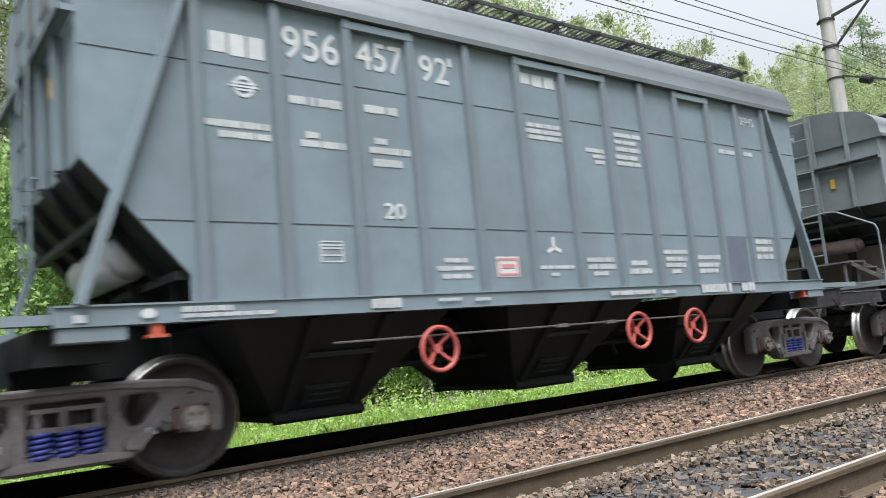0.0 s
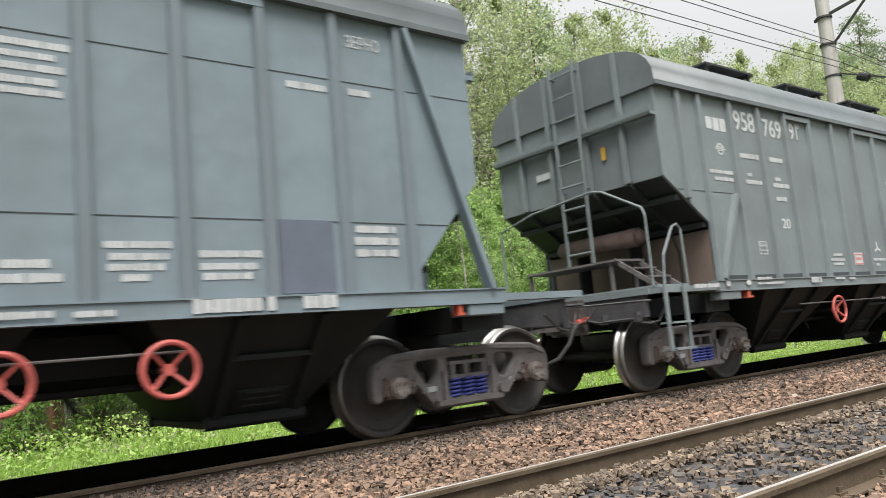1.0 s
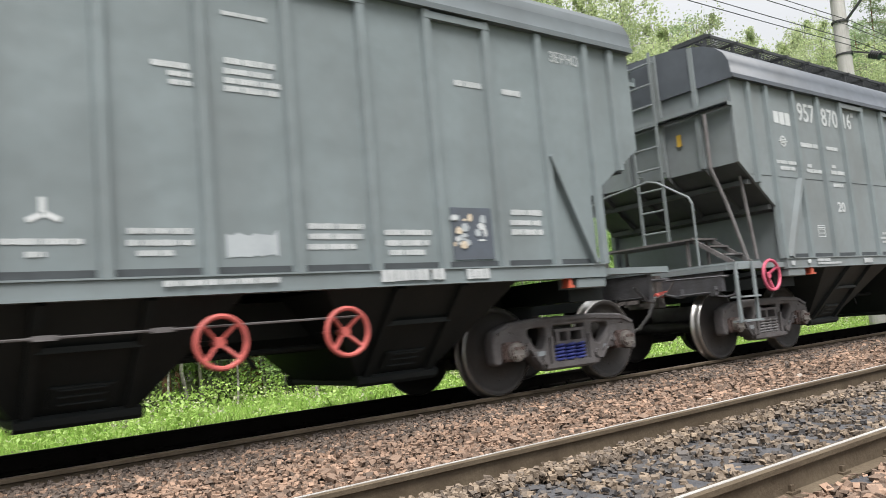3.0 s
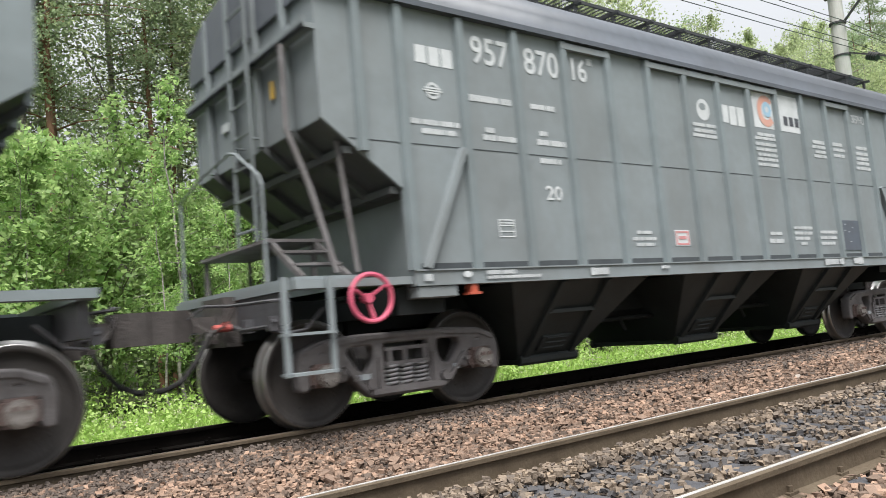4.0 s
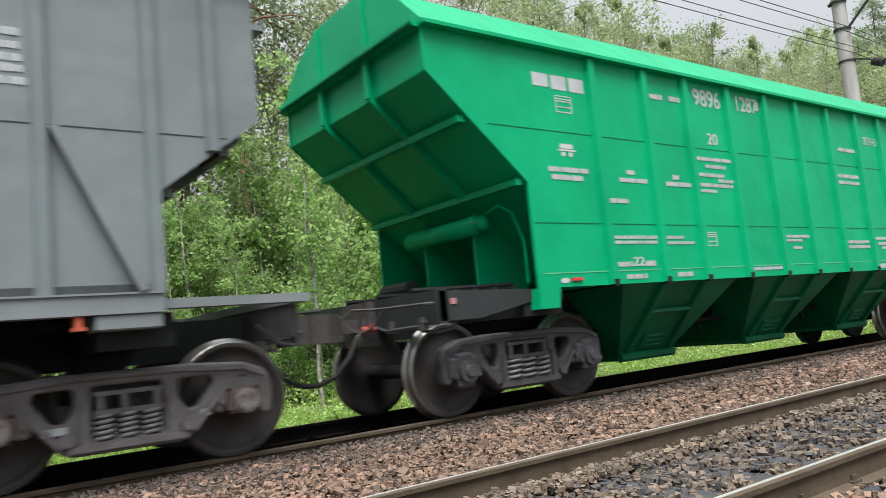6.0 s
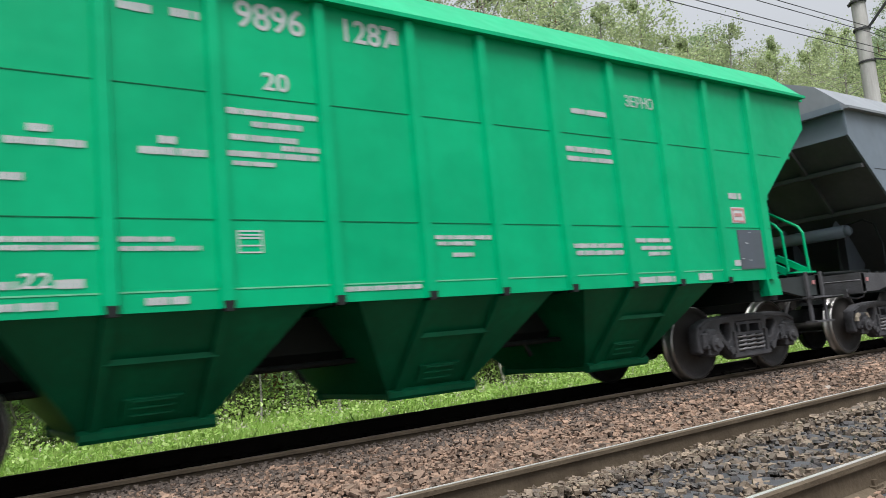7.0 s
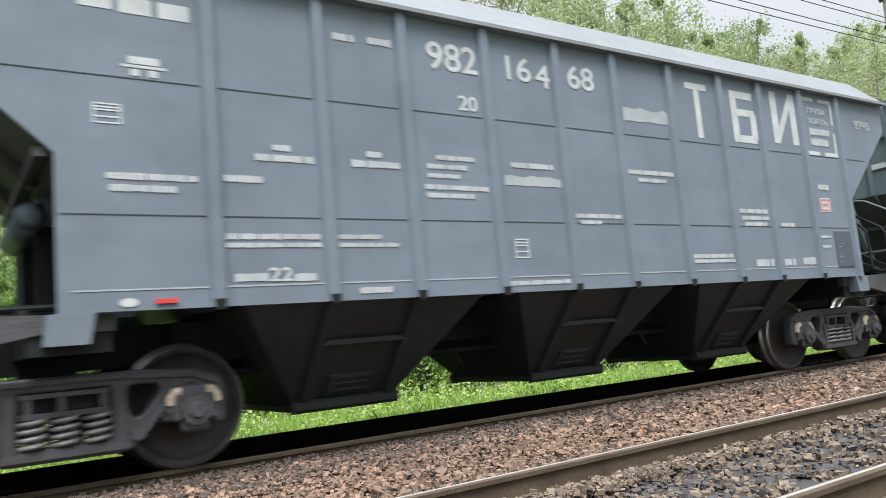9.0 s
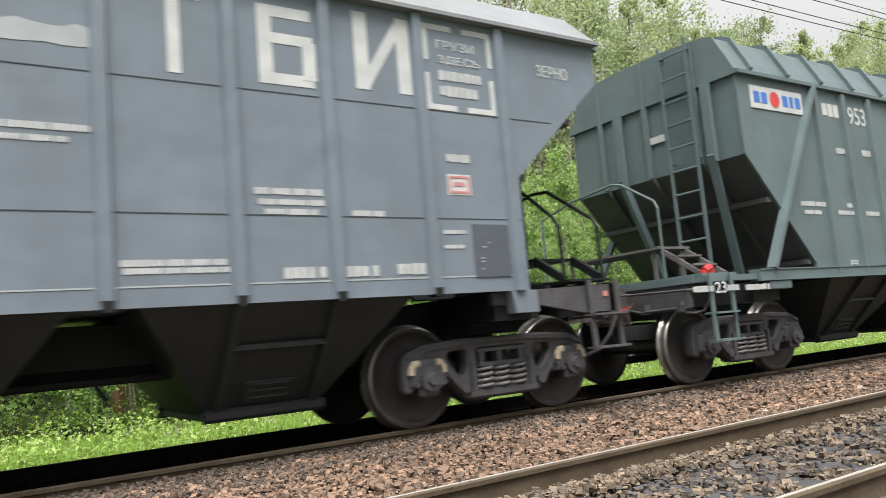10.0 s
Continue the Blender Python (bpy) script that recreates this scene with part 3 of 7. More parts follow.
def axle_box_data(kind):
    if kind in BOXES:
        return BOXES[kind]
    bm = bmesh.new()
    if kind == "plain":
        box(bm, -0.14, 0.14, -0.12, 0.10, -0.115, 0.10)
        bmesh.ops.bevel(bm, geom=bm.edges[:], offset=0.03, segments=2, affect="EDGES")
        rod(bm, (0, -0.12, -0.015), (0, -0.17, -0.015), 0.105, 20, mat=0)
        rod(bm, (0, -0.17, -0.015), (0, -0.19, -0.015), 0.085, 16, mat=1)
        for k in range(4):
            a = radians(45 + 90 * k)
            rod(bm, (0.06 * math.cos(a), -0.18, -0.015 + 0.06 * math.sin(a)), (0.06 * math.cos(a), -0.215, -0.015 + 0.06 * math.sin(a)), 0.02, 6, mat=1)
        mats = [M_RUSTBOX, M_CAPSTEEL]
    else:
        box(bm, -0.19, 0.19, -0.13, 0.10, -0.10, 0.13)
        box(bm, -0.11, 0.11, -0.135, 0.10, -0.19, 0.17)
        bmesh.ops.bevel(bm, geom=bm.edges[:], offset=0.025, segments=1, affect="EDGES")
        rod(bm, (0, -0.12, -0.02), (0, -0.19, -0.02), 0.115, 16)
        rod(bm, (0, -0.19, -0.02), (0, -0.225, -0.02), 0.07, 10, 0.055)
        for q in (-1, 1):
            rod(bm, (q * 0.15, -0.12, -0.06), (q * 0.15, -0.16, -0.06), 0.028, 6)
        mats = [M_DARKFRAME]
    ob = part("axle_box", bm, mats)
    me = ob.data
    bpy.data.objects.remove(ob)
    BOXES[kind] = me
    return me


def bogie(wagon, xc, style):
    """style: frame material, spring material, axle box kind, whether the adapters carry cream pads."""
    fmat, smat, kind, pads = style
    bm = bmesh.new()
    # bolster with its spring plank, across the track
    box(bm, -0.22, 0.22, -0.90, 0.90, 0.50, 0.62)
    box(bm, -0.25, 0.25, -0.90, 0.90, 0.58, 0.80)
    box(bm, -0.32, 0.32, -1.12, -0.90, 0.28, 0.315)
    box(bm, -0.32, 0.32, 0.90, 1.12, 0.28, 0.315)
    for sd in (-1, 1):
        lo = 0.505 if kind == "plain" else 0.54
        wide = 0.255 if kind == "plain" else 0.30
        box(bm, -wide, wide, sd * 1.02 - 0.09, sd * 1.02 + 0.09, lo, lo + 0.04)
        box(bm, -wide, wide, sd * 1.02 - 0.085, sd * 1.02 + 0.085, lo + 0.145, lo + 0.18)
        for x in (-wide + 0.03, -0.05, wide - 0.06):
            box(bm, x, x + 0.05, sd * 1.02 - 0.08, sd * 1.02 + 0.08, lo + 0.03, lo + 0.15)
    # brake beams
    for sx in (-1, 1):
        bar(bm, (sx * 0.40, -0.8, 0.42), (sx * 0.40, 0.8, 0.42), 0.07, 0.08)
        for sy in (-1, 1):
            box(bm, sx * 0.40 - 0.04 + sx * 0.02, sx * 0.40 + 0.04 + sx * 0.02, sy * 0.79 - 0.05, sy * 0.79 + 0.05, 0.30, 0.60)
    bol = part("bolster", bm, fmat, wagon)
    bol.matrix_basis = pose(xc, 0, 0)
    for sd in (-1, 1):
        fr = new("side_frame", frame_data(fmat, kind))
        fr.parent = bol
        fr.matrix_basis = pose(0, sd * 1.02, 0)
        fr["label"] = "cast steel bogie side frame"
        for sx in (-1, 1):
            ab = new("axle_box", axle_box_data(kind))
            ab.parent = bol
            ab.matrix_basis = pose(sx * 0.925, sd * 1.02, WHEEL_R, 0, 0, 0 if sd < 0 else 180)
            if pads and sd < 0:
                for q in (-1, 1):
                    bm = bmesh.new()
                    tube(bm, [(q * 0.10, -0.10, 0.115), (q * 0.145, -0.10, 0.11), (q * 0.175, -0.10, 0.07), (q * 0.185, -0.10, 0.01)], 0.036, 8)
                    pd = part("axle_box_pad", bm, M_CREAM, bol, "worn cream elastomer pad")
                    pd.matrix_basis = pose(sx * 0.925, sd * 1.02, WHEEL_R + 0.022)
        for i in range(3):
            for j in range(2):
                sp = new("spring", spring_data(smat, kind))
                sp.parent = bol
                sp.matrix_basis = pose((i - 1) * (0.172 if kind == "plain" else 0.215), sd * (1.035 + 0.02 - 0.15 * j), 0.31)
    if style[2] == "plain":
        for x0, x1 in ((-0.62, -0.57), (-0.55, -0.44), (0.56, 0.64)):
            bm = bmesh.new()
            box(bm, x0, x1, -1.112, -1.106, 0.40, 0.455)
            part("stencil", bm, M_PATCH, bol, "worn white stencil mark")
    for sx in (-1, 1):
        ws = new("wheelset", WHEELSET)
        ws.parent = wagon
        ws["label"] = "grey steel wheels with bright treads"
        WHEELSETS.append((ws, xc + sx * 0.925))


def roof_outline(kind):
    if kind == "round":
        half = [(1.635, 4.00), (1.635, 4.06), (1.615, 4.06), (1.60, 4.24), (1.53, 4.38), (1.40, 4.50), (1.22, 4.585), (0.95, 4.66), (0.6, 4.72), (0.25, 4.745)]
    elif kind == "angular":
        half = [(1.65, 3.96), (1.65, 4.00), (1.60, 4.02), (1.13, 4.475), (0.55, 4.725), (0.2, 4.74)]
    else:
        half = [(1.62, 4.00), (1.62, 4.05), (1.56, 4.07), (1.50, 4.20), (1.30, 4.58), (1.16, 4.65), (0.6, 4.69), (0.2, 4.70)]
    return [(-y, z) for y, z in half] + [(y, z) for y, z in half[::-1]]


def coupler(wagon, end):
    """Automatic coupler and its draft gear at one end (end = -1 or 1)."""
    bm = bmesh.new()
    x = lambda v: end * v
    lo, hi = sorted((x(6.6), x(7.10)))
    box(bm, lo, hi, -0.075, 0.075, 0.98, 1.13)
    # head with its claw
    outline = rounded([(7.05, -0.17), (7.20, -0.24), (7.42, -0.22), (7.45, -0.05), (7.33, 0.00), (7.34, 0.10), (7.48, 0.16), (7.46, 0.27), (7.25, 0.26), (7.05, 0.15)], 0.03, 2)
    if end < 0:
        outline = [(-a, -b) for a, b in outline]
    lo_v = [bm.verts.new((a, b, 0.90)) for a, b in outline]
    hi_v = [bm.verts.new((a, b, 1.20)) for a, b in outline]
    bm.faces.new(lo_v)
    bm.faces.new(hi_v[::-1])
    for i in range(len(outline)):
        j = (i + 1) % len(outline)
        bm.faces.new((lo_v[i], hi_v[i], hi_v[j], lo_v[j]))
    # striker casting and centring hangers
    a, b = sorted((x(6.62), x(6.78)))
    box(bm, a, b, -0.28, 0.28, 0.82, 1.30)
    for sy in (-0.22, 0.22):
        rod(bm, (x(6.86), sy, 0.88), (x(6.74), sy, 1.22), 0.018, 6)
    bar(bm, (x(6.86), -0.26, 0.88), (x(6.86), 0.26, 0.88), 0.09, 0.04)
    part("coupler", bm, M_COUPLER, wagon, "dusty cast steel automatic coupler")
    # uncoupling lever
    bm = bmesh.new()
    tube(bm, [(x(6.74), -1.45, 1.18), (x(6.80), -1.40, 1.18), (x(6.80), -0.5, 1.20), (x(6.95), -0.25, 1.22)], 0.016, 6)
    tube(bm, [(x(6.95), -0.25, 1.22), (x(7.10), -0.16, 1.10), (x(7.22), -0.10, 1.20)], 0.010, 6)
    part("uncoupling_lever", bm, M_DARKFRAME, wagon)
    # brake pipe along the end beam, release rods and a chain to the lever
    bm = bmesh.new()
    tube(bm, [(x(6.69), -1.22, 1.02), (x(6.72), -1.15, 0.97), (x(6.72), -0.55, 0.96), (x(6.70), -0.36, 1.0)], 0.021, 6)
    tube(bm, [(x(6.25), -1.30, 1.10), (x(6.45), -1.33, 0.92), (x(6.60), -1.30, 0.90), (x(6.66), -1.10, 0.93)], 0.016, 6)
    for y in (-1.18, -0.62):
        box(bm, *sorted((x(6.64), x(6.735))), y - 0.03, y + 0.03, 0.93, 1.06)
    part("brake_pipe", bm, M_DARKFRAME, wagon, "dusty brake pipe under the end beam")
    bm = bmesh.new()
    tube(bm, [(x(6.80), -0.62, 1.19), (x(6.85), -0.50, 1.02), (x(6.93), -0.36, 0.96), (x(7.02), -0.24, 1.05), (x(7.08), -0.20, 1.18)], 0.012, 5)
    part("lever_chain", bm, M_COUPLER, wagon)
    # brake hose, sagging to the next wagon's half
    bm = bmesh.new()
    sy = 0.34 * end
    pts = [(x(6.70), sy, 1.00), (x(6.86), sy, 1.00), (x(6.96), sy, 0.93), (x(7.06), sy * 0.9, 0.72), (x(7.18), sy * 0.6, 0.54), (x(7.30), sy * 0.2, 0.47), (x(7.36), 0, 0.465)]
    tube(bm, pts, 0.028, 8)
    part("brake_hose", bm, M_RUBBER, wagon, "sagging black rubber brake hose")
    bm = bmesh.new()
    rod(bm, (x(6.74), sy, 1.0), (x(6.90), sy, 1.0), 0.036, 10)
    bar(bm, (x(6.82), sy, 1.03), (x(6.82), sy - 0.14, 1.05), 0.03, 0.025)
    part("end_cock", bm, M_RED, wagon, "red brake cock")


def hoppers(wagon, material, centres, half_low, half_top, ztop, rib_at=0.38, name="discharge_hopper"):
    """Funnels under the body, with ribs, a cross bar and an outlet frame."""
    for xc in centres:
        bm = bmesh.new()
        zb, yb, yt = 0.36, 0.72, 1.50
        lo = [(-half_low, -yb), (half_low, -yb), (half_low, yb), (-half_low, yb)]
        hi = [(-half_top, -yt), (half_top, -yt), (half_top, yt), (-half_top, yt)]
        a = [bm.verts.new((u, v, zb)) for u, v in lo]
        b = [bm.verts.new((u, v, ztop)) for u, v in hi]
        bm.faces.new(a)
        bm.faces.new(b[::-1])
        for i in range(4):
            j = (i + 1) % 4
            bm.faces.new((a[i], a[j], b[j], b[i]))
        hop = part(name, bm, material, wagon)
        hop.matrix_basis = pose(xc, 0, 0)
        # ribs on the face, cross bar and outlet
        for sd in (-1, 1):
            bm = bmesh.new()
            for sx in (-1, 1):
                bar(bm, (sx * rib_at, sd * (yb + 0.02), zb), (sx * rib_at, sd * (yt + 0.03), ztop), 0.085, 0.07, up=(0, 1, 0))
            f = 0.62
            yy = yb + (yt - yb) * f + 0.03
            zz = zb + (ztop - zb) * f
            bar(bm, (-rib_at, sd * yy, zz), (rib_at, sd * yy, zz), 0.07, 0.045)
            part("hopper_rib", bm, material, hop)
        bm = bmesh.new()
        box(bm, -half_low - 0.03, half_low + 0.03, -yb - 0.05, yb + 0.05, 0.315, 0.375)
        bmesh.ops.bevel(bm, geom=bm.edges[:], offset=0.012, segments=1, affect="EDGES")
        part("outlet_frame", bm, material, hop)
        for sd in (-1, 1):
            bm = bmesh.new()
            lip = [(yb + 0.02, 0.300), (yb + 0.075, 0.305), (yb + 0.105, 0.335), (yb + 0.11, 0.385), (yb + 0.085, 0.415), (yb + 0.03, 0.415)]
            loft(bm, [(sd * y, z) for y, z in lip], -half_low - 0.05, half_low + 0.05)
            part("outlet_lip", bm, material, hop)
        bm = bmesh.new()
        slope = math.degrees(math.atan2(yt - yb, ztop - zb))
        m = pose(0, -yb - 0.17 * (yt - yb) / (ztop - zb) - 0.02, zb + 0.17, slope, 0, 0)
        box(bm, -0.24, 0.24, -0.012, 0.02, -0.10, 0.13, 0, m)
        for z in (-0.05, 0.03, 0.10):
            box(bm, -0.17, 0.17, -0.03, 0.01, z, z + 0.018, 0, m)
        bmesh.ops.bevel(bm, geom=bm.edges[:], offset=0.006, segments=1, affect="EDGES")
        part("inspection_cover", bm, material, hop)
    # linkage shaft that works the outlets
    bm = bmesh.new()
    rod(bm, (-4.2, -0.62, 0.74), (4.2, -0.62, 0.74), 0.03, 8)
    for xc in (-1.45, 1.45):
        rod(bm, (xc, -0.62, 0.74), (xc + 0.10, -0.62, 0.58), 0.028, 8)
    part("discharge_linkage", bm, M_BLACK, wagon)


def underframe(wagon, material, black):
    bm = bmesh.new()
    for sd in (-1, 1):
        a, b = sorted((sd * 0.10, sd * 0.26))
        box(bm, -6.62, 6.62, a, b, 0.86, 1.22)
    for xc in (-5.25, 5.25):
        box(bm, xc - 0.28, xc + 0.28, -1.42, 1.42, 0.98, 1.24)
        box(bm, xc - 0.20, xc + 0.20, -0.3, 0.3, 0.78, 1.0)
    part("centre_sill", bm, black, wagon)
    # air reservoir and brake cylinder hung under the frame
    for a, b, y in ((3.75, 4.35, -0.55), (-4.35, -3.75, 0.6)):
        bm = bmesh.new()
        rod(bm, (a, y, 0.80), (b, y, 0.80), 0.15, 16)
        part("air_reservoir", bm, black, wagon)


def handwheel(wagon, x, y, z, r, material, turn=0.0):
    bm = bmesh.new()
    tube(bm, [(r * math.cos(k * math.tau / 28), 0, r * math.sin(k * math.tau / 28)) for k in range(28)], 0.022, 8, closed=True)
    n = 3 if material == M_PINKRED else 4
    for k in range(n):
        a = turn + k * math.tau / n
        bar(bm, (0.02 * math.cos(a), 0.07, 0.02 * math.sin(a)), (r * math.cos(a), 0, r * math.sin(a)), 0.02, 0.04, up=(0, 1, 0))
    rod(bm, (0, 0.03, 0), (0, 0.12, 0), 0.045, 12)
    ob = part("handwheel", bm, material, wagon, "red spoked handwheel", smooth=False)
    ob.matrix_basis = pose(x, y, z)
    bm = bmesh.new()
    rod(bm, (0, 0.10, 0), (0, 0.55, 0), 0.022, 8)
    sh = part("shaft", bm, M_BLACK, ob)


def ladder(bm, x, y, z0, z1, w, rungs, r=0.016, lean=0.0):
    """A ladder in the plane x, across y."""
    for sd in (-1, 1):
        bar(bm, (x, y + sd * w / 2, z0), (x + lean, y + sd * w / 2, z1), 0.05, 0.02)
    for k in range(rungs):
        f = (k + 0.5) / rungs
        rod(bm, (x + lean * f, y - w / 2, z0 + (z1 - z0) * f), (x + lean * f, y + w / 2, z0 + (z1 - z0) * f), r, 6)


def body_shell(wagon, p, paint, slope_paint, rib_paint):
    """Walls, end plates, slopes, ribs and seams. p holds the type's sizes."""
    ex, ez, kz, lx, lz, bz = p["eave_x"], p["eave_z"], p["knee_z"], p["low_x"], p["low_z"], p["base_z"]
    side = [(-ex, ez), (ex, ez), (ex, kz), (lx, lz), (lx, bz), (-lx, bz), (-lx, lz), (-ex, kz)]
    for sd in (-1, 1):
        bm = bmesh.new()
        a, b = sorted((sd * (W_WALL - 0.04), sd * W_WALL))
        prism(bm, side, a, b)
        part("side_wall", bm, paint, wagon)
    # the box between the walls, with its end slopes running on to the floor
    sl = (ex - lx) / (kz - lz)
    fx = ex - sl * (kz - (bz + 0.02))
    inner = [(-ex + 0.02, ez), (ex - 0.02, ez), (ex - 0.02, kz), (fx, bz + 0.02), (-fx, bz + 0.02), (-ex + 0.02, kz)]
    bm = bmesh.new()
    prism(bm, inner, -W_WALL + 0.041, W_WALL - 0.041)
    part("body", bm, paint, wagon)
    # underside plates of the end slopes, darker than the walls except on the green wagon
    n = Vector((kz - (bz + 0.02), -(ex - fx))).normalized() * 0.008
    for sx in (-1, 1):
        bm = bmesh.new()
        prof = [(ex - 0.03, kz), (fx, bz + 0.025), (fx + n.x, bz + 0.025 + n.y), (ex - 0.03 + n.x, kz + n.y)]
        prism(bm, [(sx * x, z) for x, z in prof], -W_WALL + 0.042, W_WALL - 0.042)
        part("end_slope", bm, slope_paint, wagon, "underside plate of the end slope")
    BAY["xs"], BAY["w"] = sorted(x for x, z0, z1 in p["ribs"]), p["rib_w"]
    # side ribs: hat sections, each tapering into the wall's foot
    for x, z0, z1 in p["ribs"]:
        for sd in (-1, 1):
            bm = bmesh.new()
            w, d = p["rib_w"] / 2, W_RIB - W_WALL
            y = sd * W_WALL
            prof = [(-w, 0), (-w * 0.72, d), (w * 0.72, d), (w, 0)]
            lo = [bm.verts.new((x + u, y + sd * v, z0)) for u, v in prof]
            hi = [bm.verts.new((x + u, y + sd * v, z1)) for u, v in prof]
            for i in range(3):
                bm.faces.new((lo[i], lo[i + 1], hi[i + 1], hi[i]))
            bm.faces.new(lo)
            bm.faces.new(hi[::-1])
            part("side_rib", bm, rib_paint, wagon)
    # weld seams
    for z, x0, x1 in p["seams"]:
        for sd in (-1, 1):
            bm = bmesh.new()
            a, b = sorted((sd * W_WALL, sd * (W_WALL + 0.004)))
            box(bm, x0, x1, a, b, z - 0.0038, z + 0.0038)
            part("weld_seam", bm, M_DEEPGREEN if paint == M_GREEN else M_SEAM, wagon, "dark weld seam")
    # end plates: belt and uprights
    for sx in (-1, 1):
        for y in p["end_ribs"]:
            bm = bmesh.new()
            a, b = sorted((sx * ex, sx * (ex + 0.06)))
            box(bm, a, b, y - 0.035, y + 0.035, kz, min(p["top"](y), 4.72))
            part("end_rib", bm, paint, wagon)
            bm = bmesh.new()
            bar(bm, (sx * (ex + 0.02), y, kz), (sx * (lx + 0.02), y, lz - 0.03), 0.07, 0.08)
            part("slope_rib", bm, slope_paint, wagon)
        if p["belt_z"]:
            bm = bmesh.new()
            a, b = sorted((sx * ex, sx * (ex + 0.11)))
            box(bm, a, b, -W_WALL, W_WALL, p["belt_z"] - 0.025, p["belt_z"] + 0.025)
            box(bm, *(sorted((sx * (ex + 0.095), sx * (ex + 0.11)))), -W_WALL, W_WALL, p["belt_z"] - 0.025, p["belt_z"] + 0.085)
            part("end_belt", bm, paint, wagon)
        bm = bmesh.new()
        for f in (0.24, 0.60):
            z = kz + (lz - kz) * f * 1.6
            x = ex - sl * (kz - z)
            bar(bm, (sx * (x + 0.03), -1.50, z - 0.03), (sx * (x + 0.03), 1.50, z - 0.03), 0.09, 0.07)
        part("slope_stiffener", bm, slope_paint, wagon)


def roof(wagon, p, paint):
    bm = bmesh.new()
    loft(bm, roof_outline(p["roof"]), -p["eave_x"] - 0.03, p["eave_x"] + 0.03)
    shell = part("roof", bm, paint, wagon)
    if p["roof"] == "round":
        for f in shell.data.polygons:
            f.use_smooth = len(f.vertices) == 4 and f.center.z > 4.1
    if p["roof"] == "panelled":
        prof = roof_outline("panelled")[2:-2]
        for k in range(-6, 7):
            x = k * 0.86
            bm = bmesh.new()
            pts = [(x, y, z + 0.02) for y, z in prof]
            for a, b in zip(pts, pts[1:]):
                bar(bm, a, b, 0.09, 0.06, up=(1, 0, 0))
            part("roof_rib", bm, paint, wagon)


def top_of(kind):
    prof = roof_outline(kind)
    ys, zs = [q[0] for q in prof], [q[1] for q in prof]
    return lambda y: float(np.interp(y, ys, zs)) - 0.02


WALK_UP = 0.11


def walkway(wagon, x0, x1):
    """Grille walkways along both shoulders of the roof, on short stands."""
    for sd in (-1, 1):
        bm = bmesh.new()
        for y in (0.36, 0.66, 0.95):
            a, b = sorted((sd * (y - 0.012), sd * (y + 0.012)))
            box(bm, x0, x1, a, b, 4.815 + WALK_UP, 4.86 + WALK_UP)
        n = int((x1 - x0) / 0.10)
        for i in range(n + 1):
            x = x0 + (x1 - x0) * i / n
            a, b = sorted((sd * 0.36, sd * 0.95))
            box(bm, x - 0.007, x + 0.007, a, b, 4.825 + WALK_UP, 4.85 + WALK_UP)
        part("walkway_grille", bm, M_GRILLE, wagon, "dark steel grille walkway")
        k = int((x1 - x0) / 0.72)
        bm = bmesh.new()
        a, b = sorted((sd * 0.30, sd * 1.06))
        box(bm, -0.025, 0.025, a, b, 4.775 + WALK_UP, 4.815 + WALK_UP)
        a, b = sorted((sd * 0.93, sd * 0.97))
        box(bm, -0.02, 0.02, a, b, 4.62, 4.775 + WALK_UP)
        stand = part("walkway_stand", bm, M_GRILLE, wagon)
        stand.matrix_basis = pose(x0, 0, 0)
        for i in range(1, k + 1):
            share("walkway_stand", stand, pose(x0 + (x1 - x0) * i / k, 0, 0), wagon)


def hatch_boards(wagon, xs):
    for x in xs:
        bm = bmesh.new()
        box(bm, -0.68, 0.68, -0.97, -0.25, 4.885, 4.925)
        bmesh.ops.bevel(bm, geom=bm.edges[:], offset=0.006, segments=1, affect="EDGES")
        ob = part("roof_step", bm, M_GRILLE, wagon, "dark steel hatch step on the roof")
        ob.matrix_basis = pose(x, 0, 0)
        for sx in (-0.60, 0.60):
            bm = bmesh.new()
            box(bm, sx - 0.03, sx + 0.03, -1.02, -0.25, 4.845, 4.884)
            for y in (-0.93, -0.35):
                box(bm, sx - 0.025, sx + 0.025, y - 0.02, y + 0.02, 4.62, 4.85)
            part("step_stand", bm, M_GRILLE, ob)


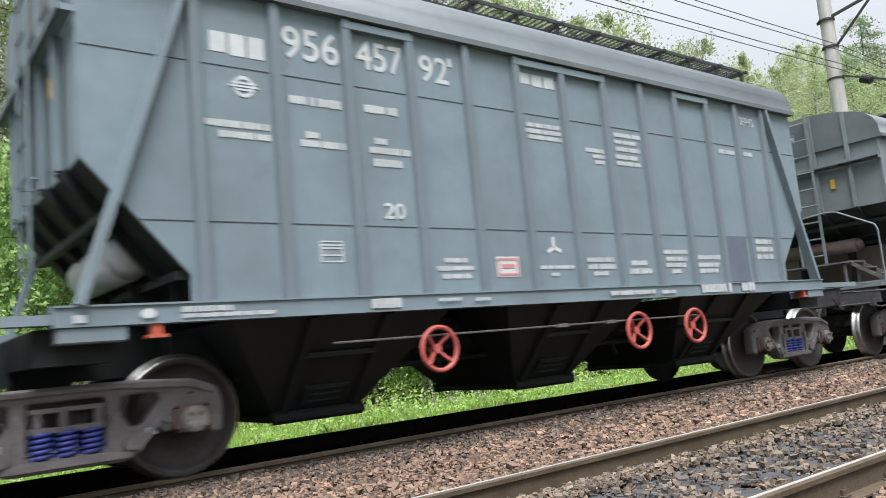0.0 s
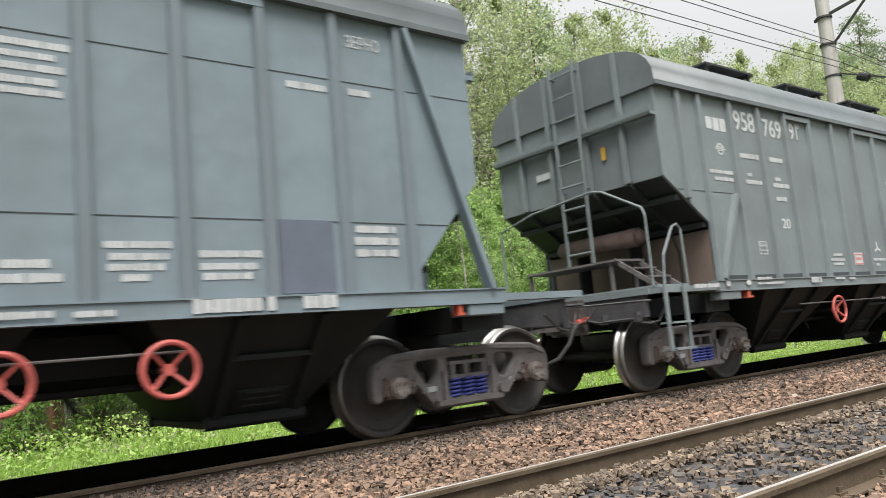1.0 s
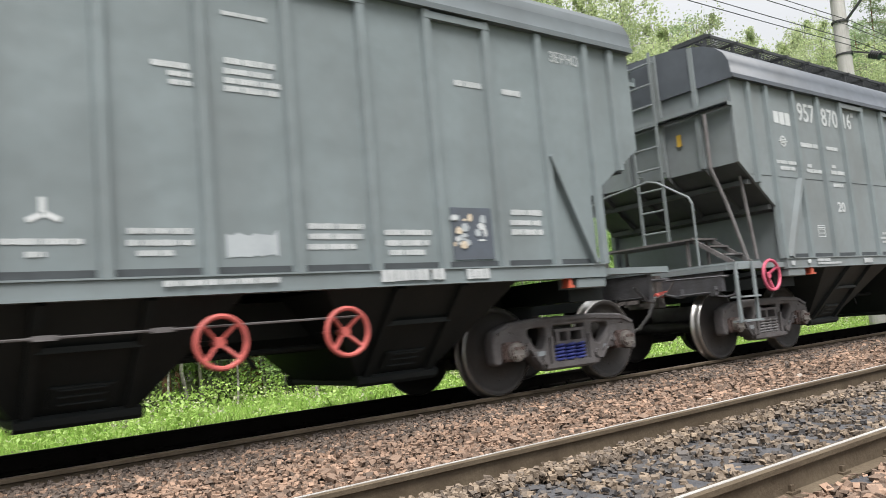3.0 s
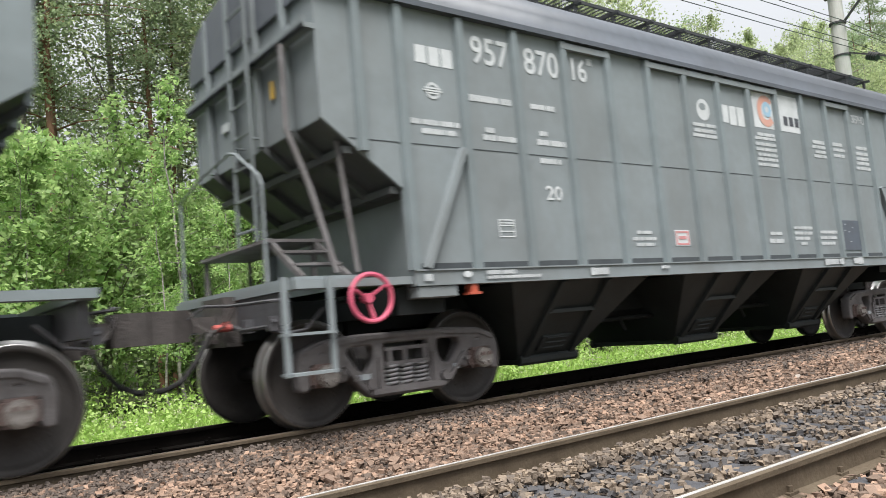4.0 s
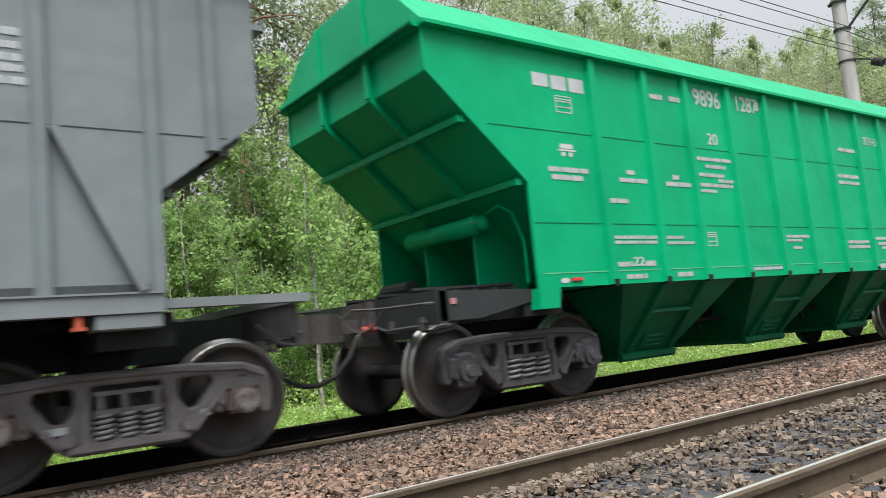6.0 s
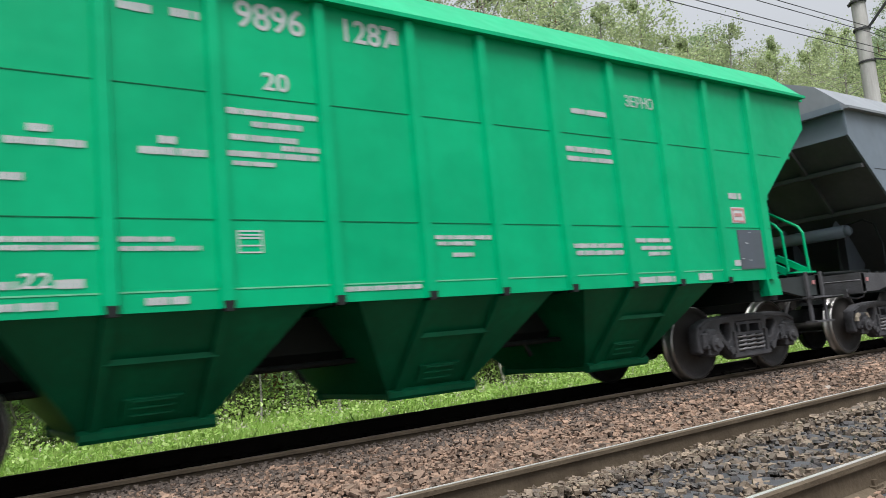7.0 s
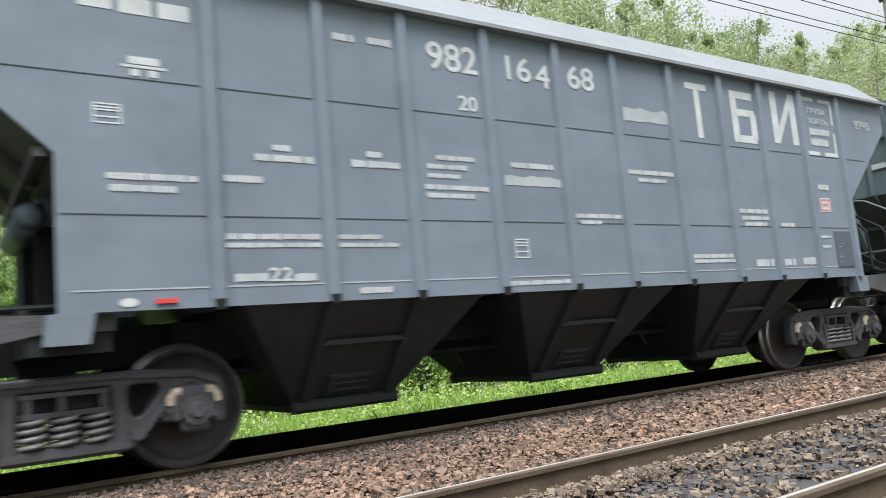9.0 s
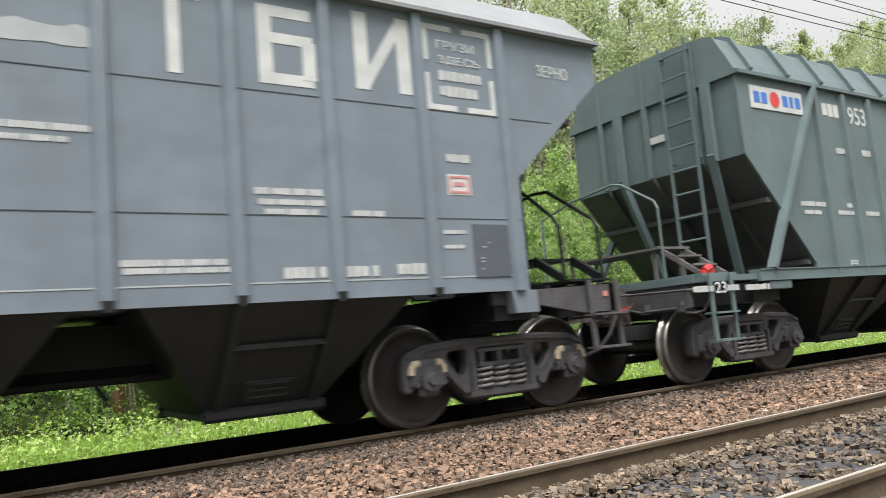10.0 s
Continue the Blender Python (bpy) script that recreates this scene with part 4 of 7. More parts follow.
def side_sill(wagon, paint, L=5.42, hooks=True):
    for sd in (-1, 1):
        bm = bmesh.new()
        prof = [(1.44, 1.235), (1.615, 1.235), (1.615, 1.25), (1.60, 1.25), (1.60, 1.375), (1.615, 1.375), (1.615, 1.39), (1.44, 1.39)]
        loft(bm, [(sd * y, z) for y, z in prof], -L, L)
        part("side_sill", bm, paint, wagon)
    for sx in (-1, 1):
        bm = bmesh.new()
        for sd in (-1, 1):
            a, b = sorted((sd * 1.38, sd * 1.55))
            c, d = sorted((sx * L, sx * 6.64))
            box(bm, c, d, a, b, 1.262, 1.335)
        a, b = sorted((sx * 6.54, sx * 6.66))
        box(bm, a, b, -1.38, 1.38, 1.262, 1.335)
        part("end_sill", bm, paint, wagon)
        bm = bmesh.new()
        a, b = sorted((sx * 6.56, sx * 6.64))
        box(bm, a, b, -1.28, 1.28, 0.98, 1.26)
        part("buffer_beam", bm, M_DARKFRAME, wagon, "dusty grey end beam")
        a, b = sorted((sx * 4.93, sx * 5.40))
        for sd in (-1, 1):
            bm = bmesh.new()
            c, d = sorted((sd * 1.30, sd * 1.60))
            box(bm, a, b, c, d, 1.12, 1.234)
            bmesh.ops.bevel(bm, geom=bm.edges[:], offset=0.01, segments=1, affect="EDGES")
            part("jacking_pad", bm, paint, wagon)
        if not hooks:
            continue
        bm = bmesh.new()
        x = -4.72 if sx < 0 else 4.82
        k = 1.0 if sx < 0 else 0.55
        box(bm, x - 0.04 * k, x + 0.04 * k, -1.60, -1.50, 1.15, 1.235)
        box(bm, x - 0.075 * k, x + 0.075 * k, -1.615, -1.50, 1.13, 1.155)
        part("towing_hook", bm, M_ORANGE, wagon, "orange-red towing bracket")


def end_tank(wagon, sx, x, z, paint, r=0.165, stand=None):
    bm = bmesh.new()
    rod(bm, (sx * x, -0.72, z), (sx * x, 0.72, z), r, 20)
    rod(bm, (sx * x, -0.72, z), (sx * x, -0.80, z), r, 20, r * 0.55)
    rod(bm, (sx * x, 0.72, z), (sx * x, 0.80, z), r, 20, r * 0.55)
    part("air_tank", bm, paint, wagon, "cylindrical brake air tank", smooth=True)
    for y in (-0.5, 0.5):
        bm = bmesh.new()
        box(bm, *sorted((sx * (x - 0.3), sx * (x - 0.05))), y - 0.02, y + 0.02, 1.34, z - 0.05)
        part("tank_bracket", bm, stand or paint, wagon)
    bm = bmesh.new()
    tube(bm, [(sx * (x - 0.1), -0.6, z + 0.1), (sx * (x - 0.05), -1.0, z + 0.16), (sx * (x - 0.1), -1.15, z + 0.05), (sx * (x - 0.2), -1.2, z - 0.3), (sx * (x - 0.2), -1.2, 1.35)], 0.018, 6)
    part("air_pipe", bm, stand or paint, wagon)


def platform(wagon, sx, paint, rails, steps=(6.20, 6.60)):
    """A brakeman's platform with handrails and steps at one end."""
    X = lambda v: sx * v
    bm = bmesh.new()
    a, b = sorted((X(5.95), X(6.62)))
    box(bm, a, b, -1.50, 1.50, 1.34, 1.37)
    part("platform_deck", bm, paint, wagon)
    # side steps hanging under the deck
    bm = bmesh.new()
    for x in steps:
        box(bm, *sorted((X(x) - 0.025, X(x) + 0.025)), -1.60, -1.57, 0.53, 1.36)
    for z in (0.55, 0.88):
        box(bm, *sorted((X(steps[0]), X(steps[1]))), -1.66, -1.46, z - 0.012, z + 0.012)
    part("foot_step", bm, paint, wagon)
    bm = bmesh.new()
    for loop in rails:
        tube(bm, [(X(x), y, z) for x, y, z in loop], 0.017, 8)
    part("handrail", bm, paint, wagon, "bent tube handrail")


def lettering(wagon, text, x, z, size, material=None, y=W_WALL, label=""):
    cu = bpy.data.curves.new("lettering", "FONT")
    cu.body, cu.size, cu.extrude = text, size, 0.0015
    cu.offset = 0.012 * size if text.isdigit() else 0.0
    ob = bpy.data.objects.new("lettering", cu)
    scene.collection.objects.link(ob)
    me = bpy.data.meshes.new_from_object(ob.evaluated_get(bpy.context.evaluated_depsgraph_get()))
    bpy.data.objects.remove(ob)
    me.materials.clear()
    me.materials.append(material or M_WHITE)
    ob = new("lettering", me)
    ob.parent = wagon
    ob.matrix_basis = pose(x, -y - 0.005, z, 90, 0, 0)
    ob["label"] = label or "white stencilled lettering"
    return ob


def bars(wagon, rows, material=None, y=W_WALL, name="inscription", label="white stencilled small print", seed=1):
    """Unreadable print as broken bars; rows of (x0, x1, z, height)."""
    r = random.Random(seed)
    bm = bmesh.new()
    for x0, x1, z, hgt in rows:
        x, run = x0, r.randint(3, 8)
        cw = min(hgt * 0.62, 0.09)
        while x < x1 - cw * 0.5:
            h2 = hgt * r.uniform(0.82, 1.0)
            box(bm, x, min(x + cw, x1), -y - 0.006, -y - 0.002, z - h2 / 2, z + h2 / 2)
            run -= 1
            x += cw * (1.14 if run else 1.6)
            run = run or r.randint(3, 8)
    ob = part(name, bm, material or M_PRINT, wagon, label)
    ob["kind"] = "stuff"
    return ob



def base_wagon(x5, label, category="hopper wagon"):
    w = tagged(new("hopper_wagon"), label, category, "wagons of the freight train")
    MOVING.append((w, x5))
    return w


BAY = {"xs": [], "w": 0.12}


def in_bay(x0, x1):
    """Moves a marking between the ribs of its bay where it fits there."""
    xs = BAY["xs"]
    mid = (x0 + x1) / 2
    for a, b in zip(xs, xs[1:]):
        if a <= mid < b:
            lo, hi = a + BAY["w"] / 2 + 0.012, b - BAY["w"] / 2 - 0.012
            if x1 - x0 > (hi - lo) * 1.2:
                return x0, x1
            if x1 - x0 > hi - lo:
                return lo, hi
            sh = max(lo - x0, 0) + min(hi - x1, 0)
            return x0 + sh, x1 + sh
    return x0, x1


def rib_row(xs, z0, z1):
    return [(x, z0, z1) for x in xs]


def fitted(w, text, x0, x1, z, h, y=W_WALL):
    """Lettering stretched to its painted width and height."""
    if y == W_WALL:
        x0, x1 = in_bay(x0, x1)
    ob = lettering(w, text, x0, z, 1.0, None, y)
    me = ob.data
    co = np.array([v.co[:] for v in me.vertices])
    lo, hi = co.min(0), co.max(0)
    m = Matrix.Translation((0, -h / 2, 0)) @ Matrix.Diagonal(((x1 - x0) / (hi[0] - lo[0]), h / (hi[1] - lo[1]), 1, 1)) @ Matrix.Translation((-lo[0], -lo[1], 0))
    me.transform(m)
    return ob


PRINTS = [0]


def small_print(w, x0, x1, z, h, y=W_WALL, material=None):
    PRINTS[0] += 1
    if y == W_WALL:
        x0, x1 = in_bay(x0, x1)
    return bars(w, [(x0, x1, z, h * 0.98)], material, y, seed=PRINTS[0])


def sill_print(w, x0, x1, z, h):
    return small_print(w, x0, x1, z, min(h, 0.12), 1.617)


def panel(bm, x0, x1, z0, z1, y, d=0.004):
    box(bm, x0, x1, -y - d, -y - 0.001, z0, z1)


def brand(w, x0, x1, z, h):
    """An operator's mark as plain blocks."""
    x0, x1 = in_bay(x0, x1)
    bm = bmesh.new()
    n = 3
    step = (x1 - x0) / n
    for i in range(n):
        a, b = x0 + i * step, x0 + (i + 0.84) * step
        panel(bm, a, b, z - h * (0.5 if i else 0.42), z + h / 2, W_WALL)
    part("operator_mark", bm, M_WHITE, w, "white block operator mark")


def disc(bm, x, z, rx, rz, y, seg=20, inner=0.0, a0=0.0, a1=math.tau):
    n = seg
    full = abs(a1 - a0 - math.tau) < 1e-6
    for k in range(n):
        t0, t1 = a0 + (a1 - a0) * k / n, a0 + (a1 - a0) * (k + 1) / n
        o = [(x + rx * math.cos(t), z + rz * math.sin(t)) for t in (t0, t1)]
        i = [(x + rx * inner * math.cos(t), z + rz * inner * math.sin(t)) for t in (t0, t1)]
        pts = [o[0], o[1], i[1], i[0]] if inner else [o[0], o[1], (x, z)]
        vs = [bm.verts.new((px, -y - 0.005, pz)) for px, pz in pts]
        bm.faces.new(vs)
    bmesh.ops.remove_doubles(bm, verts=bm.verts[:], dist=1e-5)


def emblem(w, x0, x1, z, h):
    x0, x1 = in_bay(x0, x1)
    bm = bmesh.new()
    x, r = (x0 + x1) / 2, h / 2
    disc(bm, x, z, r, r, W_WALL, 24, 0.68)
    for dz, s in ((-0.3, 0.9), (0, 1.35), (0.3, 1.1)):
        panel(bm, x - r * s, x + r * s, z + dz * r - r * 0.09, z + dz * r + r * 0.09, W_WALL, 0.007)
    part("railway_emblem", bm, M_WHITE, w, "round white striped emblem")


def emblem2(w, x0, x1, z, h):
    x0, x1 = in_bay(x0, x1)
    bm = bmesh.new()
    d = (x1 - x0)
    panel(bm, x0 + d * 0.15, x1 - d * 0.15, z + h * 0.12, z + h * 0.5, W_WALL)
    panel(bm, x0, x1, z - h * 0.08, z + h * 0.06, W_WALL)
    panel(bm, x0 + d * 0.2, x0 + d * 0.4, z - h * 0.5, z - h * 0.16, W_WALL)
    panel(bm, x1 - d * 0.4, x1 - d * 0.2, z - h * 0.5, z - h * 0.16, W_WALL)
    part("wagon_pictogram", bm, M_WHITE, w, "small white wagon pictogram")


def outline_box(bm, x0, x1, z, h, t, y=W_WALL, lines=()):
    panel(bm, x0, x1, z + h / 2 - t, z + h / 2, y)
    panel(bm, x0, x1, z - h / 2, z - h / 2 + t, y)
    panel(bm, x0, x0 + t, z - h / 2 + t, z + h / 2 - t, y)
    panel(bm, x1 - t, x1, z - h / 2 + t, z + h / 2 - t, y)
    for f in lines:
        panel(bm, x0 + t, x1 - t, z - h / 2 + h * f - t / 2, z - h / 2 + h * f + t / 2, y)


def chart(w, x0, x1, z, h):
    x0, x1 = in_bay(x0, x1)
    bm = bmesh.new()
    outline_box(bm, x0, x1, z, h, 0.012, lines=(0.33, 0.66, 0.8))
    part("stencil_table", bm, M_WHITE, w, "thin white stencilled table")


def redbox(w, x0, x1, z, h):
    x0, x1 = in_bay(x0, x1)
    bm = bmesh.new()
    panel(bm, x0, x1, z - h / 2, z + h / 2, W_WALL)
    board = part("notice", bm, M_WHITE, w, "white notice with a red border")
    bm = bmesh.new()
    outline_box(bm, x0 + 0.015, x1 - 0.015, z, h - 0.03, 0.022, W_WALL + 0.004, ())
    panel(bm, x0 + 0.07, x1 - 0.07, z - h * 0.08, z + h * 0.12, W_WALL + 0.004)
    part("notice_border", bm, M_FADEDRED, board, "red border and bar")


def prop(w, x0, x1, z, h):
    """A three-bladed white pictogram."""
    x0, x1 = in_bay(x0, x1)
    bm = bmesh.new()
    x = (x0 + x1) / 2
    for a in (90, 205, 335):
        m = Matrix.Translation((x, -W_WALL - 0.003, z)) @ Matrix.Rotation(radians(-a), 4, "Y")
        box(bm, 0.01, h * 0.62, -0.002, 0.002, -h * 0.09, h * 0.13, 0, m)
    part("propeller_pictogram", bm, M_WHITE, w, "white three-bladed pictogram")


def board(w, x0, x1, z, h, material=None):
    x0, x1 = in_bay(x0, x1)
    bm = bmesh.new()
    box(bm, x0, x1, -W_WALL - 0.012, -W_WALL - 0.001, z - h / 2, z + h / 2)
    ob = part("chalk_board", bm, material or M_DARKPATCH, w, "dark flat notice board")
    if material:
        return
    bm = bmesh.new()
    r = random.Random(int(x0 * 100))
    for i in range(5):
        a, b = x0 + r.uniform(0.03, 0.6) * (x1 - x0), z + r.uniform(-0.4, 0.42) * h
        box(bm, a, a + r.uniform(0.02, 0.06), -W_WALL - 0.016, -W_WALL - 0.013, b, b + 0.012)
    part("chalk_mark", bm, M_PATCH, ob)


def poster(w, x0, x1, z, h):
    bm = bmesh.new()
    box(bm, x0, x1, -W_WALL - 0.012, -W_WALL - 0.001, z - h / 2, z + h / 2)
    ob = part("poster_panel", bm, M_DARKPATCH, w, "dark panel with torn pale poster scraps")
    r = random.Random(8)
    for i in range(20):
        bm = bmesh.new()
        a, b = x0 + r.uniform(-0.05, 0.85) * (x1 - x0), z + r.uniform(-0.25, 0.32) * h
        ww, hh = r.uniform(0.02, 0.065), r.uniform(0.012, 0.06)
        vs = [bm.verts.new((a + ww * math.cos(k) * r.uniform(0.6, 1), -W_WALL - 0.014 - 0.0005 * i, b + hh * math.sin(k) * r.uniform(0.6, 1))) for k in (0, 0.9, 1.8, 2.7, 3.6, 4.5, 5.4)]
        bm.faces.new(vs)
        part("poster_scrap", bm, (M_PATCH, M_CREAM, M_WHITE, M_PATCH)[i % 4], ob)


def pale(w, x0, x1, z, h):
    """A patch of paler paint with an uneven edge."""
    bm = bmesh.new()
    r = random.Random(int(x0 * 50) + 5)
    n = 9
    top = [(x0 + (x1 - x0) * k / n, z + h / 2 - r.uniform(0, 0.25) * h) for k in range(n + 1)]
    low = [(x1 - (x1 - x0) * k / n, z - h / 2 + r.uniform(0, 0.12) * h) for k in range(n + 1)]
    bm.faces.new([bm.verts.new((px, -W_WALL - 0.004, pz)) for px, pz in top + low])
    part("overpainted_patch", bm, M_PATCH, w, "pale grey overpainted patch")


def ring(w, x0, x1, z, h):
    bm = bmesh.new()
    disc(bm, (x0 + x1) / 2, z, h * 0.5, h * 0.5, W_WALL, 28)
    ob = part("company_emblem", bm, M_WHITE, w, "white disc emblem")
    bm = bmesh.new()
    disc(bm, (x0 + x1) / 2 - h * 0.05, z + h * 0.14, h * 0.25, h * 0.17, W_WALL + 0.003, 20)
    part("emblem_eye", bm, M_DUSTGREY, ob)


def banner(w, x0, x1, z, h):
    """A white company board painted across three bays, with a coloured curl."""
    bm = bmesh.new()
    panel(bm, x0 + 0.45 * (x1 - x0), x1, z - h / 2, z + h / 2, W_WALL)
    panel(bm, x0, x0 + 0.448 * (x1 - x0), z - h / 2, z + h / 2, W_WALL, 0.0035)
    ob = part("company_board", bm, M_WHITE, w, "white company board with an orange and blue curl")
    cx, cz = x0 + 0.24 * (x1 - x0), z - 0.02
    bm = bmesh.new()
    disc(bm, cx, cz, h * 0.42, h * 0.42, W_WALL + 0.003, 24, 0.55, radians(40), radians(320))
    part("orange_curl", bm, M_FADEDORANGE, ob)
    bm = bmesh.new()
    disc(bm, cx + 0.03, cz + 0.03, h * 0.21, h * 0.21, W_WALL + 0.004, 20, 0.4)
    part("blue_curl", bm, M_FADEDBLUE, ob)
    for k in range(4):
        a = x0 + (0.46 + 0.115 * k) * (x1 - x0)
        bm = bmesh.new()
        panel(bm, a, a + (0.115 if k else 0.04), z - h * 0.33, z - h * 0.08, W_WALL + 0.004)
        part("dark_block_mark", bm, M_SIGNDARK, ob)


def strokes(w, form, x0, x1, z, h):
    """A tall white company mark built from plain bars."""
    x0, x1 = in_bay(x0, x1)
    bm = bmesh.new()
    t = (x1 - x0) * 0.24
    z0, z1 = z - h / 2, z + h / 2
    if form == "cap":
        m = (x0 + x1) / 2
        panel(bm, m - t / 2, m + t / 2, z0, z1 - t * 0.82, W_WALL)
        panel(bm, x0, x1, z1 - t * 0.8, z1, W_WALL)
    elif form == "loop":
        panel(bm, x0, x0 + t, z0, z1, W_WALL)
        panel(bm, x0 + t * 1.01, x1 - t * 0.3, z1 - t * 0.8, z1, W_WALL)
        panel(bm, x0 + t * 1.01, x1 - t * 0.2, z + h * 0.02, z + h * 0.02 + t * 0.75, W_WALL)
        panel(bm, x0 + t * 1.01, x1 - t * 0.2, z0, z0 + t * 0.8, W_WALL)
        panel(bm, x1 - t, x1, z0 + t * 0.5, z + t * 0.45, W_WALL, 0.006)
    else:
        panel(bm, x0, x0 + t, z0, z1, W_WALL)
        panel(bm, x1 - t, x1, z0, z1, W_WALL)
        prism(bm, [(x0 + t, z0 + 0.04 * h), (x0 + t, z0 + 0.30 * h), (x1 - t, z1 - 0.04 * h), (x1 - t, z1 - 0.30 * h)], -W_WALL - 0.004, -W_WALL - 0.001)
    part("company_mark", bm, M_WHITE, w, "tall white block company mark")


def slogan(w, x0, x1, z, h):
    x0, x1 = in_bay(x0, x1)
    bm = bmesh.new()
    t, g = 0.055, 0.13
    for sx, a in ((1, x0), (-1, x1)):
        for sz, b in ((1, z - h / 2), (-1, z + h / 2)):
            xa, xb = sorted((a, a + sx * ((x1 - x0) / 2 - g / 2)))
            za, zb = sorted((b, b + sz * t))
            panel(bm, xa, xb, za, zb, W_WALL)
            xa, xb = sorted((a, a + sx * t))
            za, zb = sorted((b + sz * t, b + sz * (h / 2 - g / 2)))
            panel(bm, xa, xb, za, zb, W_WALL)
    part("slogan_frame", bm, M_WHITE, w, "broken white square frame")
    a, b = x0 + 0.16, x1 - 0.16
    fitted(w, "ГРУЗИ", a, b - 0.06, z + h * 0.27, 0.095)
    fitted(w, "ЗДЕСЬ", a, b, z + h * 0.09, 0.095)
    small_print(w, a, b, z - h * 0.09, 0.11)
    small_print(w, a, b, z - h * 0.27, 0.11)


def sign(w, x0, x1, z, h):
    """A white maker's plate with blue blocks and a red disc."""
    bm = bmesh.new()
    box(bm, x0, x1, -W_WALL - 0.015, -W_WALL - 0.001, z - h / 2, z + h / 2)
    ob = part("maker_plate", bm, M_WHITE, w, "white maker's plate with blue blocks and a red disc")
    d = x1 - x0
    for f0, f1 in ((0.06, 0.17), (0.20, 0.305), (0.60, 0.705), (0.74, 0.81), (0.85, 0.95)):
        bm = bmesh.new()
        panel(bm, x0 + f0 * d, x0 + f1 * d, z - h * 0.25, z + h * 0.25, W_WALL + 0.014)
        part("blue_block", bm, M_BLUE, ob, "blue block mark")
    bm = bmesh.new()
    disc(bm, x0 + 0.45 * d, z, h * 0.36, h * 0.36, W_WALL + 0.014, 24)
    part("red_disc", bm, M_SIGNRED, ob, "red disc")


def oval(w, x0, x1, z, h, y=W_WALL):
    bm = bmesh.new()
    disc(bm, (x0 + x1) / 2, z, (x1 - x0) / 2, min(h, 0.1) / 2, y, 16)
    part("lifting_mark", bm, M_WHITE, w, "white round lifting mark")


def redstrip(w, x0, x1, z, h):
    bm = bmesh.new()
    box(bm, x0, x1, -W_WALL - 0.02, -W_WALL - 0.001, z - h / 2, z + h / 2)
    part("reflector", bm, M_SIGNRED, w, "red reflector strip")


def headers(w, paint, spans):
    for x0, x1 in spans:
        for sd in (-1, 1):
            bm = bmesh.new()
            a, b = sorted((sd * W_WALL, sd * (W_RIB + 0.004)))
            box(bm, x0 - 0.04, x1 + 0.04, a, b, 3.90, 3.975)
            part("door_header", bm, paint, w)


def foot_shade_and_grime(w, p):
    """A dark strip on the ledge at the foot of the wall, bay by bay: recess shade painted in, with grime."""
    xs = sorted(x for x, z0, z1 in p["ribs"] if z0 < 1.5)
    for a, b in zip(xs, xs[1:]):
        bm = bmesh.new()
        box(bm, a + 0.065, b - 0.065, -W_WALL - 0.003, -W_WALL + 0.001, 1.395, 1.452)
        part("ledge_shade_and_dirt", bm, M_SEAM, w, "dark strip of painted recess shade and grime along the wall's foot")


def end_ladder(w, sx, p, paint, y, z0, z1):
    bm = bmesh.new()
    x = sx * (p["eave_x"] + 0.13)
    ladder(bm, x, y, z0, z1, 0.46, int((z1 - z0) / 0.31))
    for z in (p["knee_z"] + 0.1, z1 - 0.15):
        for q in (-0.23, 0.23):
            bar(bm, (x, y + q, z), (sx * p["eave_x"], y + q, z), 0.04, 0.02)
    part("ladder", bm, paint, w, "narrow steel end ladder")


RAILS_ROUND = [[(6.60, 1.30, 1.37), (6.60, 1.30, 2.50), (6.60, 0.60, 2.66), (6.60, -0.55, 2.75), (6.60, -0.75, 2.72), (6.60, -1.38, 2.38), (6.60, -1.42, 2.28), (6.60, -1.42, 1.37)],
               [(6.45, -1.48, 1.37), (6.40, -1.48, 1.75), (6.15, -1.48, 2.12), (6.05, -1.48, 2.16), (5.97, -1.48, 2.10), (5.95, -1.48, 1.37)]]
RAILS_INNER = [[(6.60, 1.30, 1.37), (6.60, 1.30, 2.50), (6.60, 0.60, 2.66), (6.60, -0.20, 2.74), (6.60, -0.36, 2.70), (6.60, -0.88, 2.38), (6.60, -0.93, 2.28), (6.60, -0.93, 1.37)]]
RAILS_ANGLE = [[(6.55, 0.9, 1.37), (6.55, 0.8, 2.35), (6.55, -0.35, 2.52), (6.55, -0.6, 2.50), (6.55, -1.30, 2.05), (6.55, -1.36, 1.95), (6.55, -1.38, 1.37)],
               [(5.98, -1.38, 1.37), (5.98, -1.36, 1.95), (5.98, -1.28, 2.06), (5.98, -0.75, 2.48), (5.98, -0.5, 2.50), (5.98, -0.2, 2.45)]]


def steps_up(w, sx, paint):
    """Two slanted treads leading from the platform's side to the ladder."""
    X = lambda v: sx * v
    for x in (6.02, 6.48):
        bm = bmesh.new()
        bar(bm, (X(x), -1.40, 1.36), (X(x), -0.75, 1.78), 0.03, 0.06)
        part("step_stringer", bm, paint, w)
    for y, z in ((-1.2, 1.50), (-0.98, 1.64)):
        bm = bmesh.new()
        a, b = sorted((X(6.02), X(6.48)))
        box(bm, a, b, y - 0.09, y + 0.09, z - 0.012, z + 0.012)
        part("step_tread", bm, paint, w)
    bm = bmesh.new()
    a, b = sorted((X(5.95), X(6.55)))
    box(bm, a, b, -0.84, 0.9, 1.76, 1.79)
    for y in (-0.7, 0.85):
        for x in (6.0, 6.5):
            box(bm, *sorted((X(x) - 0.02, X(x) + 0.02)), y - 0.02, y + 0.02, 1.37, 1.77)
    part("upper_platform", bm, paint, w)


